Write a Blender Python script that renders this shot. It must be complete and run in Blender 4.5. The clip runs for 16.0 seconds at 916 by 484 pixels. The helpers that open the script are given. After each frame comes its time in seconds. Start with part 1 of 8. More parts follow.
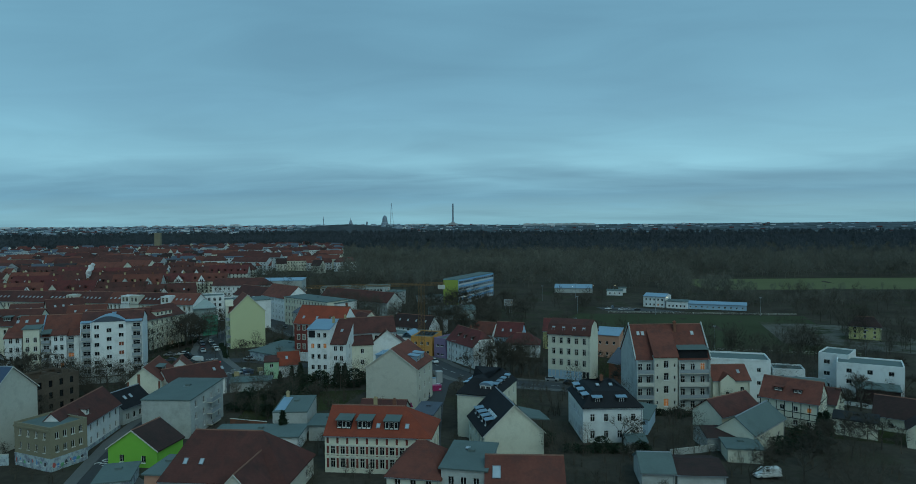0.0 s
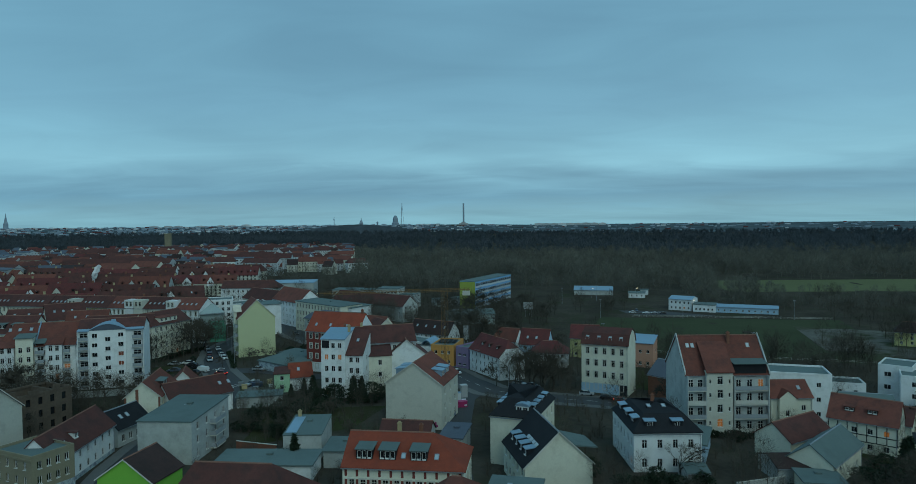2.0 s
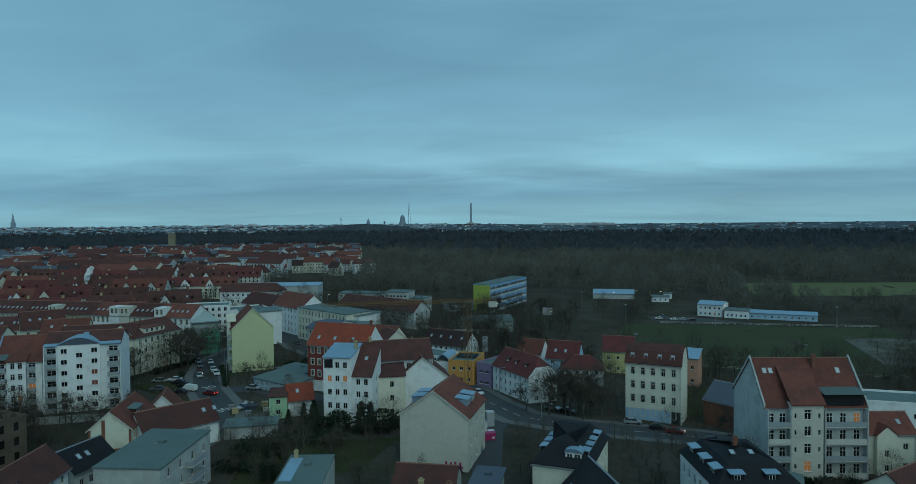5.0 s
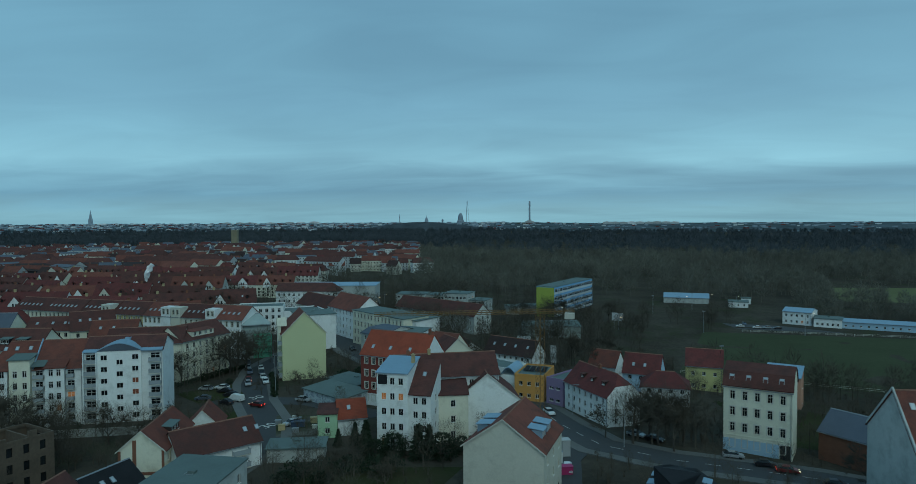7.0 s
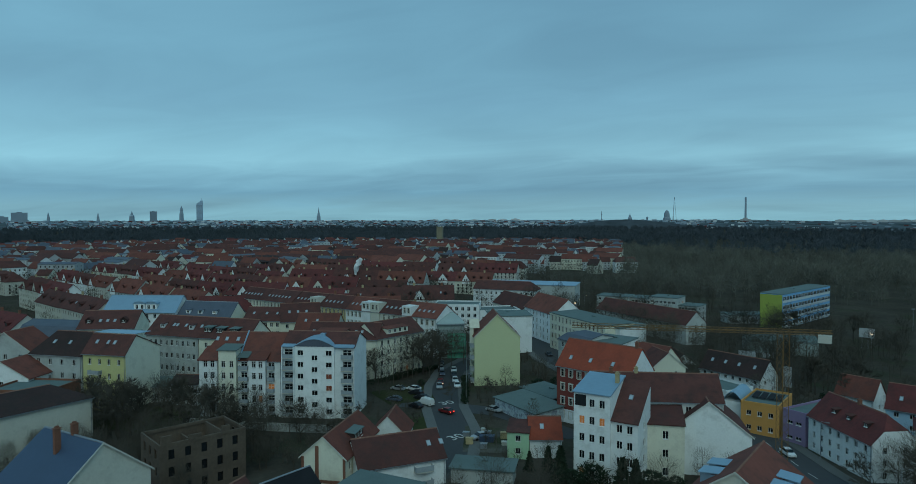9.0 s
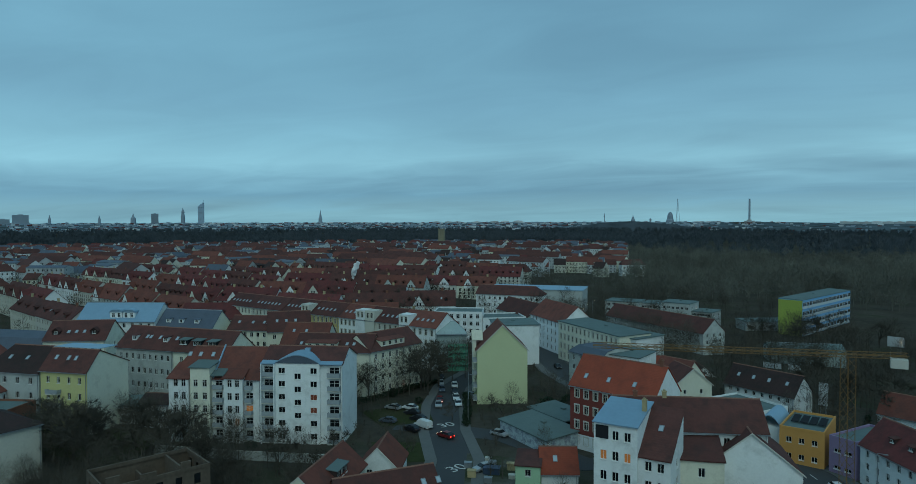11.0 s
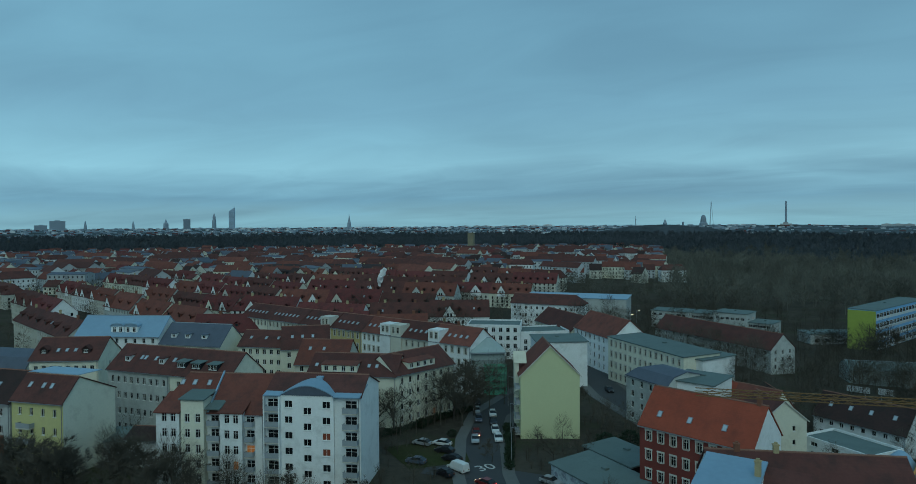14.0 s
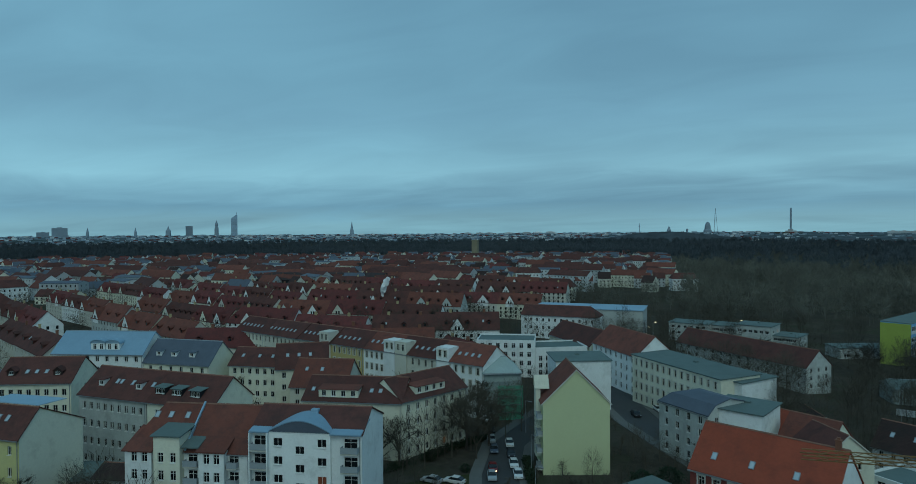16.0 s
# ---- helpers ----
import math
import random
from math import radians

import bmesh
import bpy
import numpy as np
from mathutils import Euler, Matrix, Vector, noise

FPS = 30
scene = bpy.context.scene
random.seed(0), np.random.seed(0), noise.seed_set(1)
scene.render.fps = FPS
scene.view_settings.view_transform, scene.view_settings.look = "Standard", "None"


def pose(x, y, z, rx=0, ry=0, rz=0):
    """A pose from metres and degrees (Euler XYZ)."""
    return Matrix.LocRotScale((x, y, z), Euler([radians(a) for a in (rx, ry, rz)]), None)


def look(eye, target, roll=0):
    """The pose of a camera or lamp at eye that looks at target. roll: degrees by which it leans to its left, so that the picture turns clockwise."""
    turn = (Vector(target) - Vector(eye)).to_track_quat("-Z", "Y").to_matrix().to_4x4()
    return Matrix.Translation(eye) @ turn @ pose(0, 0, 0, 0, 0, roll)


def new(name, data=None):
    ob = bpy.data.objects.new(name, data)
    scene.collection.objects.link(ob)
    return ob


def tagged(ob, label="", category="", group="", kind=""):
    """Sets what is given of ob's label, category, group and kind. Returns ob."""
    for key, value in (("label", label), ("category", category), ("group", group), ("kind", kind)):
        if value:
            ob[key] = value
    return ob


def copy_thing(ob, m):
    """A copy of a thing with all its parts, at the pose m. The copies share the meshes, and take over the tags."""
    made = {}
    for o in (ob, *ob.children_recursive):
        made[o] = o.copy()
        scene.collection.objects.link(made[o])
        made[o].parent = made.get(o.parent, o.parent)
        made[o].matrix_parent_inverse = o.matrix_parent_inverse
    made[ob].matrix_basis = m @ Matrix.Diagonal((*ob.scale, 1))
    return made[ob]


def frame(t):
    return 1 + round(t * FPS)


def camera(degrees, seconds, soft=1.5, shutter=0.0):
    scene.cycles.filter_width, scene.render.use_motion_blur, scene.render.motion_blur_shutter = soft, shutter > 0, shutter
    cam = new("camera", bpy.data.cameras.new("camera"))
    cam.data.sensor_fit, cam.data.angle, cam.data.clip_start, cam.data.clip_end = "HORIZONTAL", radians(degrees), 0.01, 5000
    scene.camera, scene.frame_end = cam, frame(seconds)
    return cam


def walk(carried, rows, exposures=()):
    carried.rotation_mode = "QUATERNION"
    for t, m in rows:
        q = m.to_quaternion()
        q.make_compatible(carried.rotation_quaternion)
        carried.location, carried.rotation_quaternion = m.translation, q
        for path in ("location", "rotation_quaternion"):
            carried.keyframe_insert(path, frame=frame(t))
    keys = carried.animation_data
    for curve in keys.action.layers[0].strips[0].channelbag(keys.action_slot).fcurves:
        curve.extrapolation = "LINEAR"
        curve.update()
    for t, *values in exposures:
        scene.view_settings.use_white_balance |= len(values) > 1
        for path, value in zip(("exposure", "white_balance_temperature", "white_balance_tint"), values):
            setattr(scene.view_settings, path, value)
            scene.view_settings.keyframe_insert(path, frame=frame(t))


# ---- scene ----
cam = camera(69.1, 16.0, soft=0.7, shutter=0.6)
PATH = [
    (0, (5.4, 4.472, 46.335), (5.208, 6.462, 46.28), -0.5),
    (0.5, (3.723, 8.541, 46.467), (3.528, 10.531, 46.411), -0.5),
    (1, (2.091, 12.696, 46.462), (1.876, 14.684, 46.407), -0.6),
    (1.5, (0.562, 16.826, 46.487), (0.343, 18.813, 46.432), -0.5),
    (2, (-0.807, 20.958, 46.474), (-1.029, 22.944, 46.419), -0.6),
    (2.5, (-2.145, 25.291, 46.42), (-2.371, 27.277, 46.365), -0.6),
    (3, (-3.423, 29.651, 46.484), (-3.651, 31.637, 46.429), -0.6),
    (3.5, (-4.768, 34.186, 46.465), (-4.999, 36.172, 46.409), -0.5),
    (4, (-5.821, 38.632, 46.438), (-6.056, 40.618, 46.382), -0.5),
    (6.3, (-12.0, 60.176, 46.585), (-12.296, 62.153, 46.527), -0.5),
    (6.5, (-12.516, 62.207, 46.637), (-12.924, 64.164, 46.579), -0.3),
    (7, (-13.595, 66.732, 46.664), (-14.008, 68.688, 46.604), -0.3),
    (7.5, (-14.723, 70.958, 46.486), (-15.315, 72.867, 46.426), -0.2),
    (8, (-16.346, 75.533, 46.436), (-16.939, 77.442, 46.377), -0.1),
    (8.5, (-17.8, 79.9, 46.4), (-18.663, 81.704, 46.337), -0.0),
    (9, (-19.308, 84.32, 46.38), (-20.28, 86.067, 46.314), -0.1),
    (11.5, (-30.317, 104.089, 46.126), (-31.299, 105.83, 46.069), -0.2),
    (12, (-32.877, 107.893, 46.074), (-33.917, 109.601, 46.019), -0.2),
    (12.5, (-35.276, 111.416, 46.024), (-36.319, 113.122, 45.971), -0.2),
    (13, (-37.611, 114.68, 45.958), (-38.656, 116.385, 45.907), -0.2),
    (13.5, (-40.077, 118.126, 45.878), (-41.125, 119.829, 45.829), -0.3),
    (14, (-42.576, 121.551, 45.94), (-43.627, 123.251, 45.893), -0.4),
    (14.5, (-45.376, 125.139, 46.06), (-46.43, 126.838, 46.014), -0.3),
    (15, (-48.264, 128.631, 45.98), (-49.32, 130.329, 45.936), -0.4),
    (15.5, (-51.107, 131.975, 46.17), (-52.165, 133.672, 46.131), -0.4),
    (16, (-53.522, 134.798, 46.222), (-54.58, 136.495, 46.196), -0.4),
]
walk(cam, [(t, look(eye, target, roll)) for t, eye, target, roll in PATH], exposures=[(0, 0.0), (13, 0.0), (15, -0.06), (16, -0.1)])


# ---- light and sky ----
def build_world():
    w = bpy.data.worlds.new("dusk_sky")
    scene.world = w
    w.use_nodes = True
    nt = w.node_tree
    nt.nodes.clear()
    n, l = nt.nodes.new, nt.links.new
    out, bg = n("ShaderNodeOutputWorld"), n("ShaderNodeBackground")
    tc, sep = n("ShaderNodeTexCoord"), n("ShaderNodeSeparateXYZ")
    l(tc.outputs["Generated"], sep.inputs[0])
    # the clear evening sky above the clouds
    sky = n("ShaderNodeTexSky")
    sky.sky_type, sky.sun_disc, sky.sun_elevation, sky.sun_rotation = "NISHITA", False, radians(4), radians(-150)
    # the cloud deck, seen in perspective
    def math_node(op, a, b=None, clamp=False):
        m = n("ShaderNodeMath")
        m.operation, m.use_clamp = op, clamp
        for i, v in enumerate((a, b)):
            if v is None:
                continue
            if isinstance(v, (int, float)):
                m.inputs[i].default_value = v
            else:
                l(v, m.inputs[i])
        return m.outputs[0]
    z = math_node("MAXIMUM", sep.outputs["Z"], 0.0)
    d = math_node("ADD", z, 0.1)
    px, py = math_node("DIVIDE", sep.outputs["X"], d), math_node("DIVIDE", sep.outputs["Y"], d)
    comb = n("ShaderNodeCombineXYZ")
    l(px, comb.inputs[0]); l(py, comb.inputs[1])
    def cloud(scale, detail, dist, rot, sy):
        mp = n("ShaderNodeMapping")
        mp.inputs["Rotation"].default_value = (0, 0, radians(rot))
        mp.inputs["Scale"].default_value = (1, sy, 1)
        l(comb.outputs[0], mp.inputs[0])
        t = n("ShaderNodeTexNoise")
        t.inputs["Scale"].default_value, t.inputs["Detail"].default_value, t.inputs["Roughness"].default_value = scale, detail, 0.55
        t.inputs["Distortion"].default_value = dist
        l(mp.outputs[0], t.inputs["Vector"])
        return t.outputs["Fac"]
    big, small = cloud(0.3, 2.5, 0.6, 20, 1.3), cloud(0.9, 4, 0.9, 8, 1.7)
    mix = math_node("ADD", math_node("MULTIPLY", big, 0.73), math_node("MULTIPLY", small, 0.27))
    ramp = n("ShaderNodeValToRGB")
    r = ramp.color_ramp
    r.elements[0].position, r.elements[0].color = 0.35, (0.122, 0.285, 0.41, 1)
    r.elements[1].position, r.elements[1].color = 0.66, (0.178, 0.412, 0.56, 1)
    l(mix, ramp.inputs[0])
    # the deck is thinner and paler low over the horizon
    low = n("ShaderNodeValToRGB")
    e = low.color_ramp
    e.elements[0].position, e.elements[0].color = 0.0, (1.3, 1.2, 1.06, 1)
    e.elements[1].position, e.elements[1].color = 0.5, (0.95, 0.97, 0.98, 1)
    for pos, col in ((0.018, (1.26, 1.18, 1.06, 1)), (0.043, (0.9, 0.94, 0.95, 1)), (0.066, (1.12, 1.11, 1.08, 1)), (0.09, (1.5, 1.42, 1.31, 1)), (0.125, (1.28, 1.24, 1.18, 1)), (0.17, (1.1, 1.08, 1.07, 1)), (0.22, (1.0, 1.0, 1.0, 1))):
        x = e.elements.new(pos)
        x.color = col
    wob = math_node("ADD", z, math_node("MULTIPLY", math_node("SUBTRACT", mix, 0.5), 0.06))
    l(wob, low.inputs[0])
    mul = n("ShaderNodeMix")
    mul.data_type, mul.blend_type = "RGBA", "MULTIPLY"
    mul.inputs[0].default_value = 1.0
    l(ramp.outputs[0], mul.inputs[6]); l(low.outputs[0], mul.inputs[7])
    mix2 = n("ShaderNodeMix")
    mix2.data_type = "RGBA"
    mix2.inputs[0].default_value = 0.01
    l(mul.outputs[2], mix2.inputs[6]); l(sky.outputs[0], mix2.inputs[7])
    l(mix2.outputs[2], bg.inputs[0])
    bg.inputs[1].default_value = SKY_STRENGTH
    l(bg.outputs[0], out.inputs[0])


SKY_STRENGTH = 1.0
build_world()
sun_data = bpy.data.lights.new("sun", "SUN")
sun_data.energy, sun_data.angle, sun_data.color = 0.7, radians(50), (0.82, 1.0, 0.86)
sun = new("sun", sun_data)
sun.matrix_world = look((190, -120, 300), (0, 160, 0))


# ---- materials ----
def mat(name, color, rough=0.8, var=0.12, fine=6.0, coarse=0.25, bump=0.15, metal=0.0, spec=0.3, stain=None, rnd=0.06):
    m = bpy.data.materials.new(name)
    m.use_nodes = True
    nt = m.node_tree
    n, l = nt.nodes.new, nt.links.new
    p = nt.nodes["Principled BSDF"]
    p.inputs["Roughness"].default_value, p.inputs["Metallic"].default_value = rough, metal
    p.inputs["Specular IOR Level"].default_value = spec
    geo = n("ShaderNodeNewGeometry")
    a, b = n("ShaderNodeTexNoise"), n("ShaderNodeTexNoise")
    a.inputs["Scale"].default_value, a.inputs["Detail"].default_value = fine, 5
    b.inputs["Scale"].default_value, b.inputs["Detail"].default_value, b.inputs["Roughness"].default_value = coarse, 4, 0.65
    l(geo.outputs["Position"], a.inputs["Vector"]); l(geo.outputs["Position"], b.inputs["Vector"])
    info = n("ShaderNodeObjectInfo")
    def ma(op, x, y):
        k = n("ShaderNodeMath")
        k.operation = op
        for i, v in enumerate((x, y)):
            if isinstance(v, (int, float)):
                k.inputs[i].default_value = v
            else:
                l(v, k.inputs[i])
        return k.outputs[0]
    s = ma("ADD", ma("MULTIPLY", ma("SUBTRACT", a.outputs["Fac"], 0.5), var * 1.6), ma("MULTIPLY", ma("SUBTRACT", b.outputs["Fac"], 0.5), var * 2.6))
    s = ma("ADD", s, ma("MULTIPLY", ma("SUBTRACT", info.outputs["Random"], 0.5), rnd * 2))
    s = ma("ADD", s, 1.0)
    sc = n("ShaderNodeVectorMath")
    sc.operation = "SCALE"
    sc.inputs[0].default_value = color
    l(s, sc.inputs["Scale"])
    last = sc.outputs[0]
    if stain:
        scol, lo, hi, sscale = stain
        c = n("ShaderNodeTexNoise")
        c.inputs["Scale"].default_value, c.inputs["Detail"].default_value, c.inputs["Roughness"].default_value = sscale, 6, 0.7
        l(geo.outputs["Position"], c.inputs["Vector"])
        mr = n("ShaderNodeMapRange")
        mr.inputs[1].default_value, mr.inputs[2].default_value = lo, hi
        l(c.outputs["Fac"], mr.inputs[0])
        mx = n("ShaderNodeMix")
        mx.data_type = "RGBA"
        l(mr.outputs[0], mx.inputs[0]); l(last, mx.inputs[6])
        mx.inputs[7].default_value = (*scol, 1)
        last = mx.outputs[2]
    l(last, p.inputs["Base Color"])
    if bump:
        bp = n("ShaderNodeBump")
        bp.inputs["Strength"].default_value, bp.inputs["Distance"].default_value = bump, 0.05
        l(a.outputs["Fac"], bp.inputs["Height"]); l(bp.outputs[0], p.inputs["Normal"])
    return m


def tile_mat(name, color, dark, row=0.34):
    """Clay roof tiles: courses in relief along the slope, lichen and replaced patches."""
    m = mat(name, color, 0.9, 0.2, 2.2, 0.16, 0.0, spec=0.12, stain=(dark, 0.45, 0.75, 0.35), rnd=0.12)
    nt = m.node_tree
    n, l = nt.nodes.new, nt.links.new
    geo = n("ShaderNodeNewGeometry")
    w = n("ShaderNodeTexWave")
    w.wave_type, w.bands_direction, w.wave_profile = "BANDS", "Z", "SAW"
    w.inputs["Scale"].default_value, w.inputs["Distortion"].default_value = 0.314 / row * 1.3, 0.6
    w.inputs["Detail"].default_value = 2
    l(geo.outputs["Position"], w.inputs["Vector"])
    bp = n("ShaderNodeBump")
    bp.inputs["Strength"].default_value, bp.inputs["Distance"].default_value = 0.5, 0.06
    l(w.outputs["Fac"], bp.inputs["Height"])
    l(bp.outputs[0], nt.nodes["Principled BSDF"].inputs["Normal"])
    return m


def glow(name, color, strength):
    m = bpy.data.materials.new(name)
    m.use_nodes = True
    p = m.node_tree.nodes["Principled BSDF"]
    p.inputs["Base Color"].default_value = (*(0.15 * c for c in color), 1)
    p.inputs["Emission Color"].default_value, p.inputs["Emission Strength"].default_value = (*color, 1), strength
    return m


dirt = (0.16, 0.15, 0.13)
WHITE = mat("white_render", (0.75, 0.76, 0.75), 0.9, 0.11, 3, 0.12, stain=((0.4, 0.4, 0.38), 0.5, 0.92, 0.3))
CREAM = mat("cream_render", (0.68, 0.66, 0.54), 0.9, 0.1, 3, 0.15, stain=((0.4, 0.37, 0.29), 0.5, 0.9, 0.3))
BEIGE = mat("beige_render", (0.57, 0.55, 0.47), 0.9, 0.12, 3, 0.15, stain=((0.3, 0.28, 0.24), 0.5, 0.9, 0.3))
GREYR = mat("grey_render", (0.45, 0.47, 0.45), 0.9, 0.12, 3, 0.15, stain=((0.25, 0.25, 0.24), 0.45, 0.85, 0.35))
YGREEN = mat("pale_yellow_green_render", (0.55, 0.57, 0.34), 0.9, 0.05, 3, 0.1, stain=((0.5, 0.5, 0.3), 0.5, 1.0, 0.15))
YELLOW = mat("pale_yellow_render", (0.55, 0.52, 0.24), 0.9, 0.1, 3, 0.15, stain=((0.4, 0.36, 0.2), 0.5, 0.9, 0.3))
OCHRE = mat("ochre_render", (0.55, 0.27, 0.08), 0.9, 0.08, 3, 0.15)
PURPLE = mat("lilac_render", (0.26, 0.19, 0.3), 0.9, 0.08, 3, 0.15)
PINK = mat("salmon_render", (0.5, 0.26, 0.18), 0.9, 0.1, 3, 0.15)
LIME = mat("lime_green_render", (0.19, 0.46, 0.06), 0.9, 0.06, 3, 0.15)
MINT = mat("mint_render", (0.36, 0.55, 0.36), 0.9, 0.06, 3, 0.15)
BLUEW = mat("pale_blue_render", (0.35, 0.5, 0.62), 0.9, 0.1, 3, 0.15)
BRICK = mat("dark_red_brick", (0.19, 0.045, 0.035), 0.9, 0.2, 5, 0.3)
RUIN = mat("bare_sooty_brick", (0.12, 0.09, 0.068), 0.95, 0.35, 2, 0.3, 0.4)
SHOP = mat("olive_grey_render", (0.25, 0.22, 0.15), 0.9, 0.15, 3, 0.2)
GRAFF = mat("sprayed_plinth", (0.42, 0.5, 0.52), 0.8, 0.2, 2, 0.5, stain=((0.2, 0.22, 0.27), 0.45, 0.6, 0.9))
TILE_R = tile_mat("orange_red_clay_tile", (0.178, 0.064, 0.049), (0.095, 0.048, 0.042))
TILE_N = tile_mat("bright_new_clay_tile", (0.28, 0.066, 0.04), (0.2, 0.055, 0.038))
TILE_B = tile_mat("weathered_brown_red_tile", (0.11, 0.046, 0.04), (0.06, 0.037, 0.034))
TILE_C = tile_mat("dull_crimson_tile", (0.145, 0.045, 0.043), (0.075, 0.037, 0.035))
TILE_D = tile_mat("dark_brown_tile", (0.055, 0.034, 0.032), (0.035, 0.03, 0.028))
RIDGE = mat("mortared_ridge_tile", (0.23, 0.12, 0.09), 0.95, 0.3, 3, 0.4, 0.1, spec=0.1)
SLATE = mat("black_slate", (0.02, 0.021, 0.024), 0.8, 0.3, 4, 0.3, 0.3, spec=0.15)
SLATEB = mat("blue_grey_slate", (0.085, 0.1, 0.13), 0.6, 0.2, 4, 0.3, 0.3)
FELT = mat("green_grey_roofing_felt", (0.115, 0.155, 0.15), 0.9, 0.15, 3, 0.12, 0.2, stain=((0.09, 0.12, 0.115), 0.5, 0.8, 0.25))
ZINC = mat("blue_grey_zinc_sheet", (0.24, 0.36, 0.46), 0.5, 0.1, 1.5, 0.2, 0.05, 0.3, 0.5)
BLUES = mat("blue_sheet_roof", (0.045, 0.07, 0.12), 0.5, 0.1, 1.5, 0.2, 0.05)
GLASS = mat("dark_window_glass", (0.012, 0.014, 0.016), 0.12, 0.1, 1, 0.3, 0, 0, 0.5)
LITW = glow("lamp_lit_window", (1.0, 0.4, 0.1), 0.16)
LITD = glow("dimly_lit_window", (0.75, 0.2, 0.08), 0.035)
SKYL = mat("pale_skylight_glass", (0.4, 0.46, 0.5), 0.15, 0.1, 1, 0.5, 0, 0, 0.6)
FRAME = mat("white_window_frame", (0.66, 0.66, 0.64), 0.6, 0.05, 5, 1, 0)
STONE = mat("pale_stone_trim", (0.55, 0.53, 0.47), 0.85, 0.12, 4, 0.4)
METAL = mat("grey_galvanised_metal", (0.3, 0.32, 0.34), 0.45, 0.1, 3, 0.5, 0, 0.6, 0.5)
RAIL = mat("grey_balcony_panel", (0.3, 0.33, 0.35), 0.6, 0.12, 3, 0.5, 0.05)
CHIM = mat("chimney_brick", (0.2, 0.085, 0.055), 0.9, 0.2, 6, 1)
CHIMY = mat("sandy_chimney_render", (0.4, 0.32, 0.18), 0.9, 0.2, 6, 1)
ASPH = mat("asphalt", (0.055, 0.057, 0.06), 0.85, 0.15, 1.2, 0.06, 0.1)
PAVE = mat("pavement_slabs", (0.12, 0.12, 0.115), 0.9, 0.18, 1.5, 0.1, 0.1)
GRASS = mat("winter_grass", (0.045, 0.052, 0.024), 1.0, 0.35, 0.9, 0.05, 0.3, spec=0.0, stain=((0.055, 0.05, 0.03), 0.45, 0.7, 0.06))
MEADOW = mat("meadow", (0.13, 0.138, 0.074), 1.0, 0.15, 0.6, 0.015, 0.2, spec=0.0)
PITCH = mat("sports_turf", (0.06, 0.07, 0.042), 1.0, 0.2, 0.6, 0.03, 0.2, spec=0.0, stain=((0.06, 0.06, 0.035), 0.6, 0.8, 0.05))
EARTH = mat("earth_and_dead_leaves", (0.066, 0.058, 0.047), 1.0, 0.5, 0.6, 0.03, 0.4, spec=0.0, stain=((0.052, 0.056, 0.034), 0.52, 0.68, 0.05))
SAND = mat("pale_gravel", (0.13, 0.125, 0.11), 1.0, 0.35, 0.6, 0.05, 0.2, spec=0.0, stain=((0.05, 0.055, 0.03), 0.45, 0.6, 0.06))
BARK = mat("dark_bark", (0.06, 0.05, 0.042), 0.95, 0.25, 8, 1, 0.3)
TWIG = mat("bare_twigs", (0.085, 0.074, 0.06), 1.0, 0.3, 2, 0.1, 0, spec=0.0, rnd=0.15)
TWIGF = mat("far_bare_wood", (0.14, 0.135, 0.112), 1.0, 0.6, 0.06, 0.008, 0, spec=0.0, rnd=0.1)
# far twigs carry the blue cast of distant air in their base colour
TWIGD = mat("dense_wood_haze_tint", (0.074, 0.086, 0.096), 1.0, 0.5, 0.02, 0.004, 0, spec=0.0, rnd=0.1)
# grey-blue of the air's haze painted into the far land's base colour
HAZELAND = mat("distant_land_haze_tint", (0.1, 0.125, 0.14), 1.0, 0.6, 0.02, 0.004, 0, spec=0.0, stain=((0.05, 0.062, 0.06), 0.5, 0.6, 0.008))
EVERG = mat("evergreen_needles", (0.018, 0.032, 0.016), 0.9, 0.4, 2, 0.3, 0)
IVY = mat("climbing_leaves", (0.05, 0.06, 0.02), 0.9, 0.4, 2, 0.3, 0)
TYRE = mat("tyre_rubber", (0.02, 0.02, 0.02), 0.8, 0.1, 5, 1, 0)
PAINTW = mat("white_line_paint", (0.5, 0.5, 0.48), 0.8, 0.25, 3, 0.5, 0)
SALMON = mat("bright_orange_steel", (0.2, 0.11, 0.04), 0.6, 0.15, 3, 0.5, 0)
NET = mat("scaffold_net", (0.3, 0.36, 0.35), 0.9, 0.12, 2, 0.3, 0)
NETG = mat("green_scaffold_net", (0.1, 0.36, 0.25), 0.9, 0.12, 2, 0.3, 0)
# skyline glass: pale blue of distance haze is mixed into the base colour
FARB = mat("far_hazy_glass_wall", (0.3, 0.4, 0.5), 0.6, 0.1, 0.3, 0.02, 0, rnd=0.1)
FARW = mat("far_pale_wall", (0.48, 0.5, 0.51), 0.9, 0.12, 0.3, 0.02, 0, rnd=0.3)
# skyline grey, lifted and blued in its base colour to imitate haze
FARD = mat("far_hazy_grey_wall", (0.23, 0.28, 0.33), 0.9, 0.1, 0.3, 0.02, 0, rnd=0.2)
SMOKE = mat("white_steam", (0.8, 0.8, 0.8), 1.0, 0.1, 0.5, 0.1, 0)
STOP = glow("red_lamp", (1.0, 0.05, 0.03), 3.0)
LAMPG = glow("warm_white_lamp", (1.0, 0.75, 0.45), 4.0)
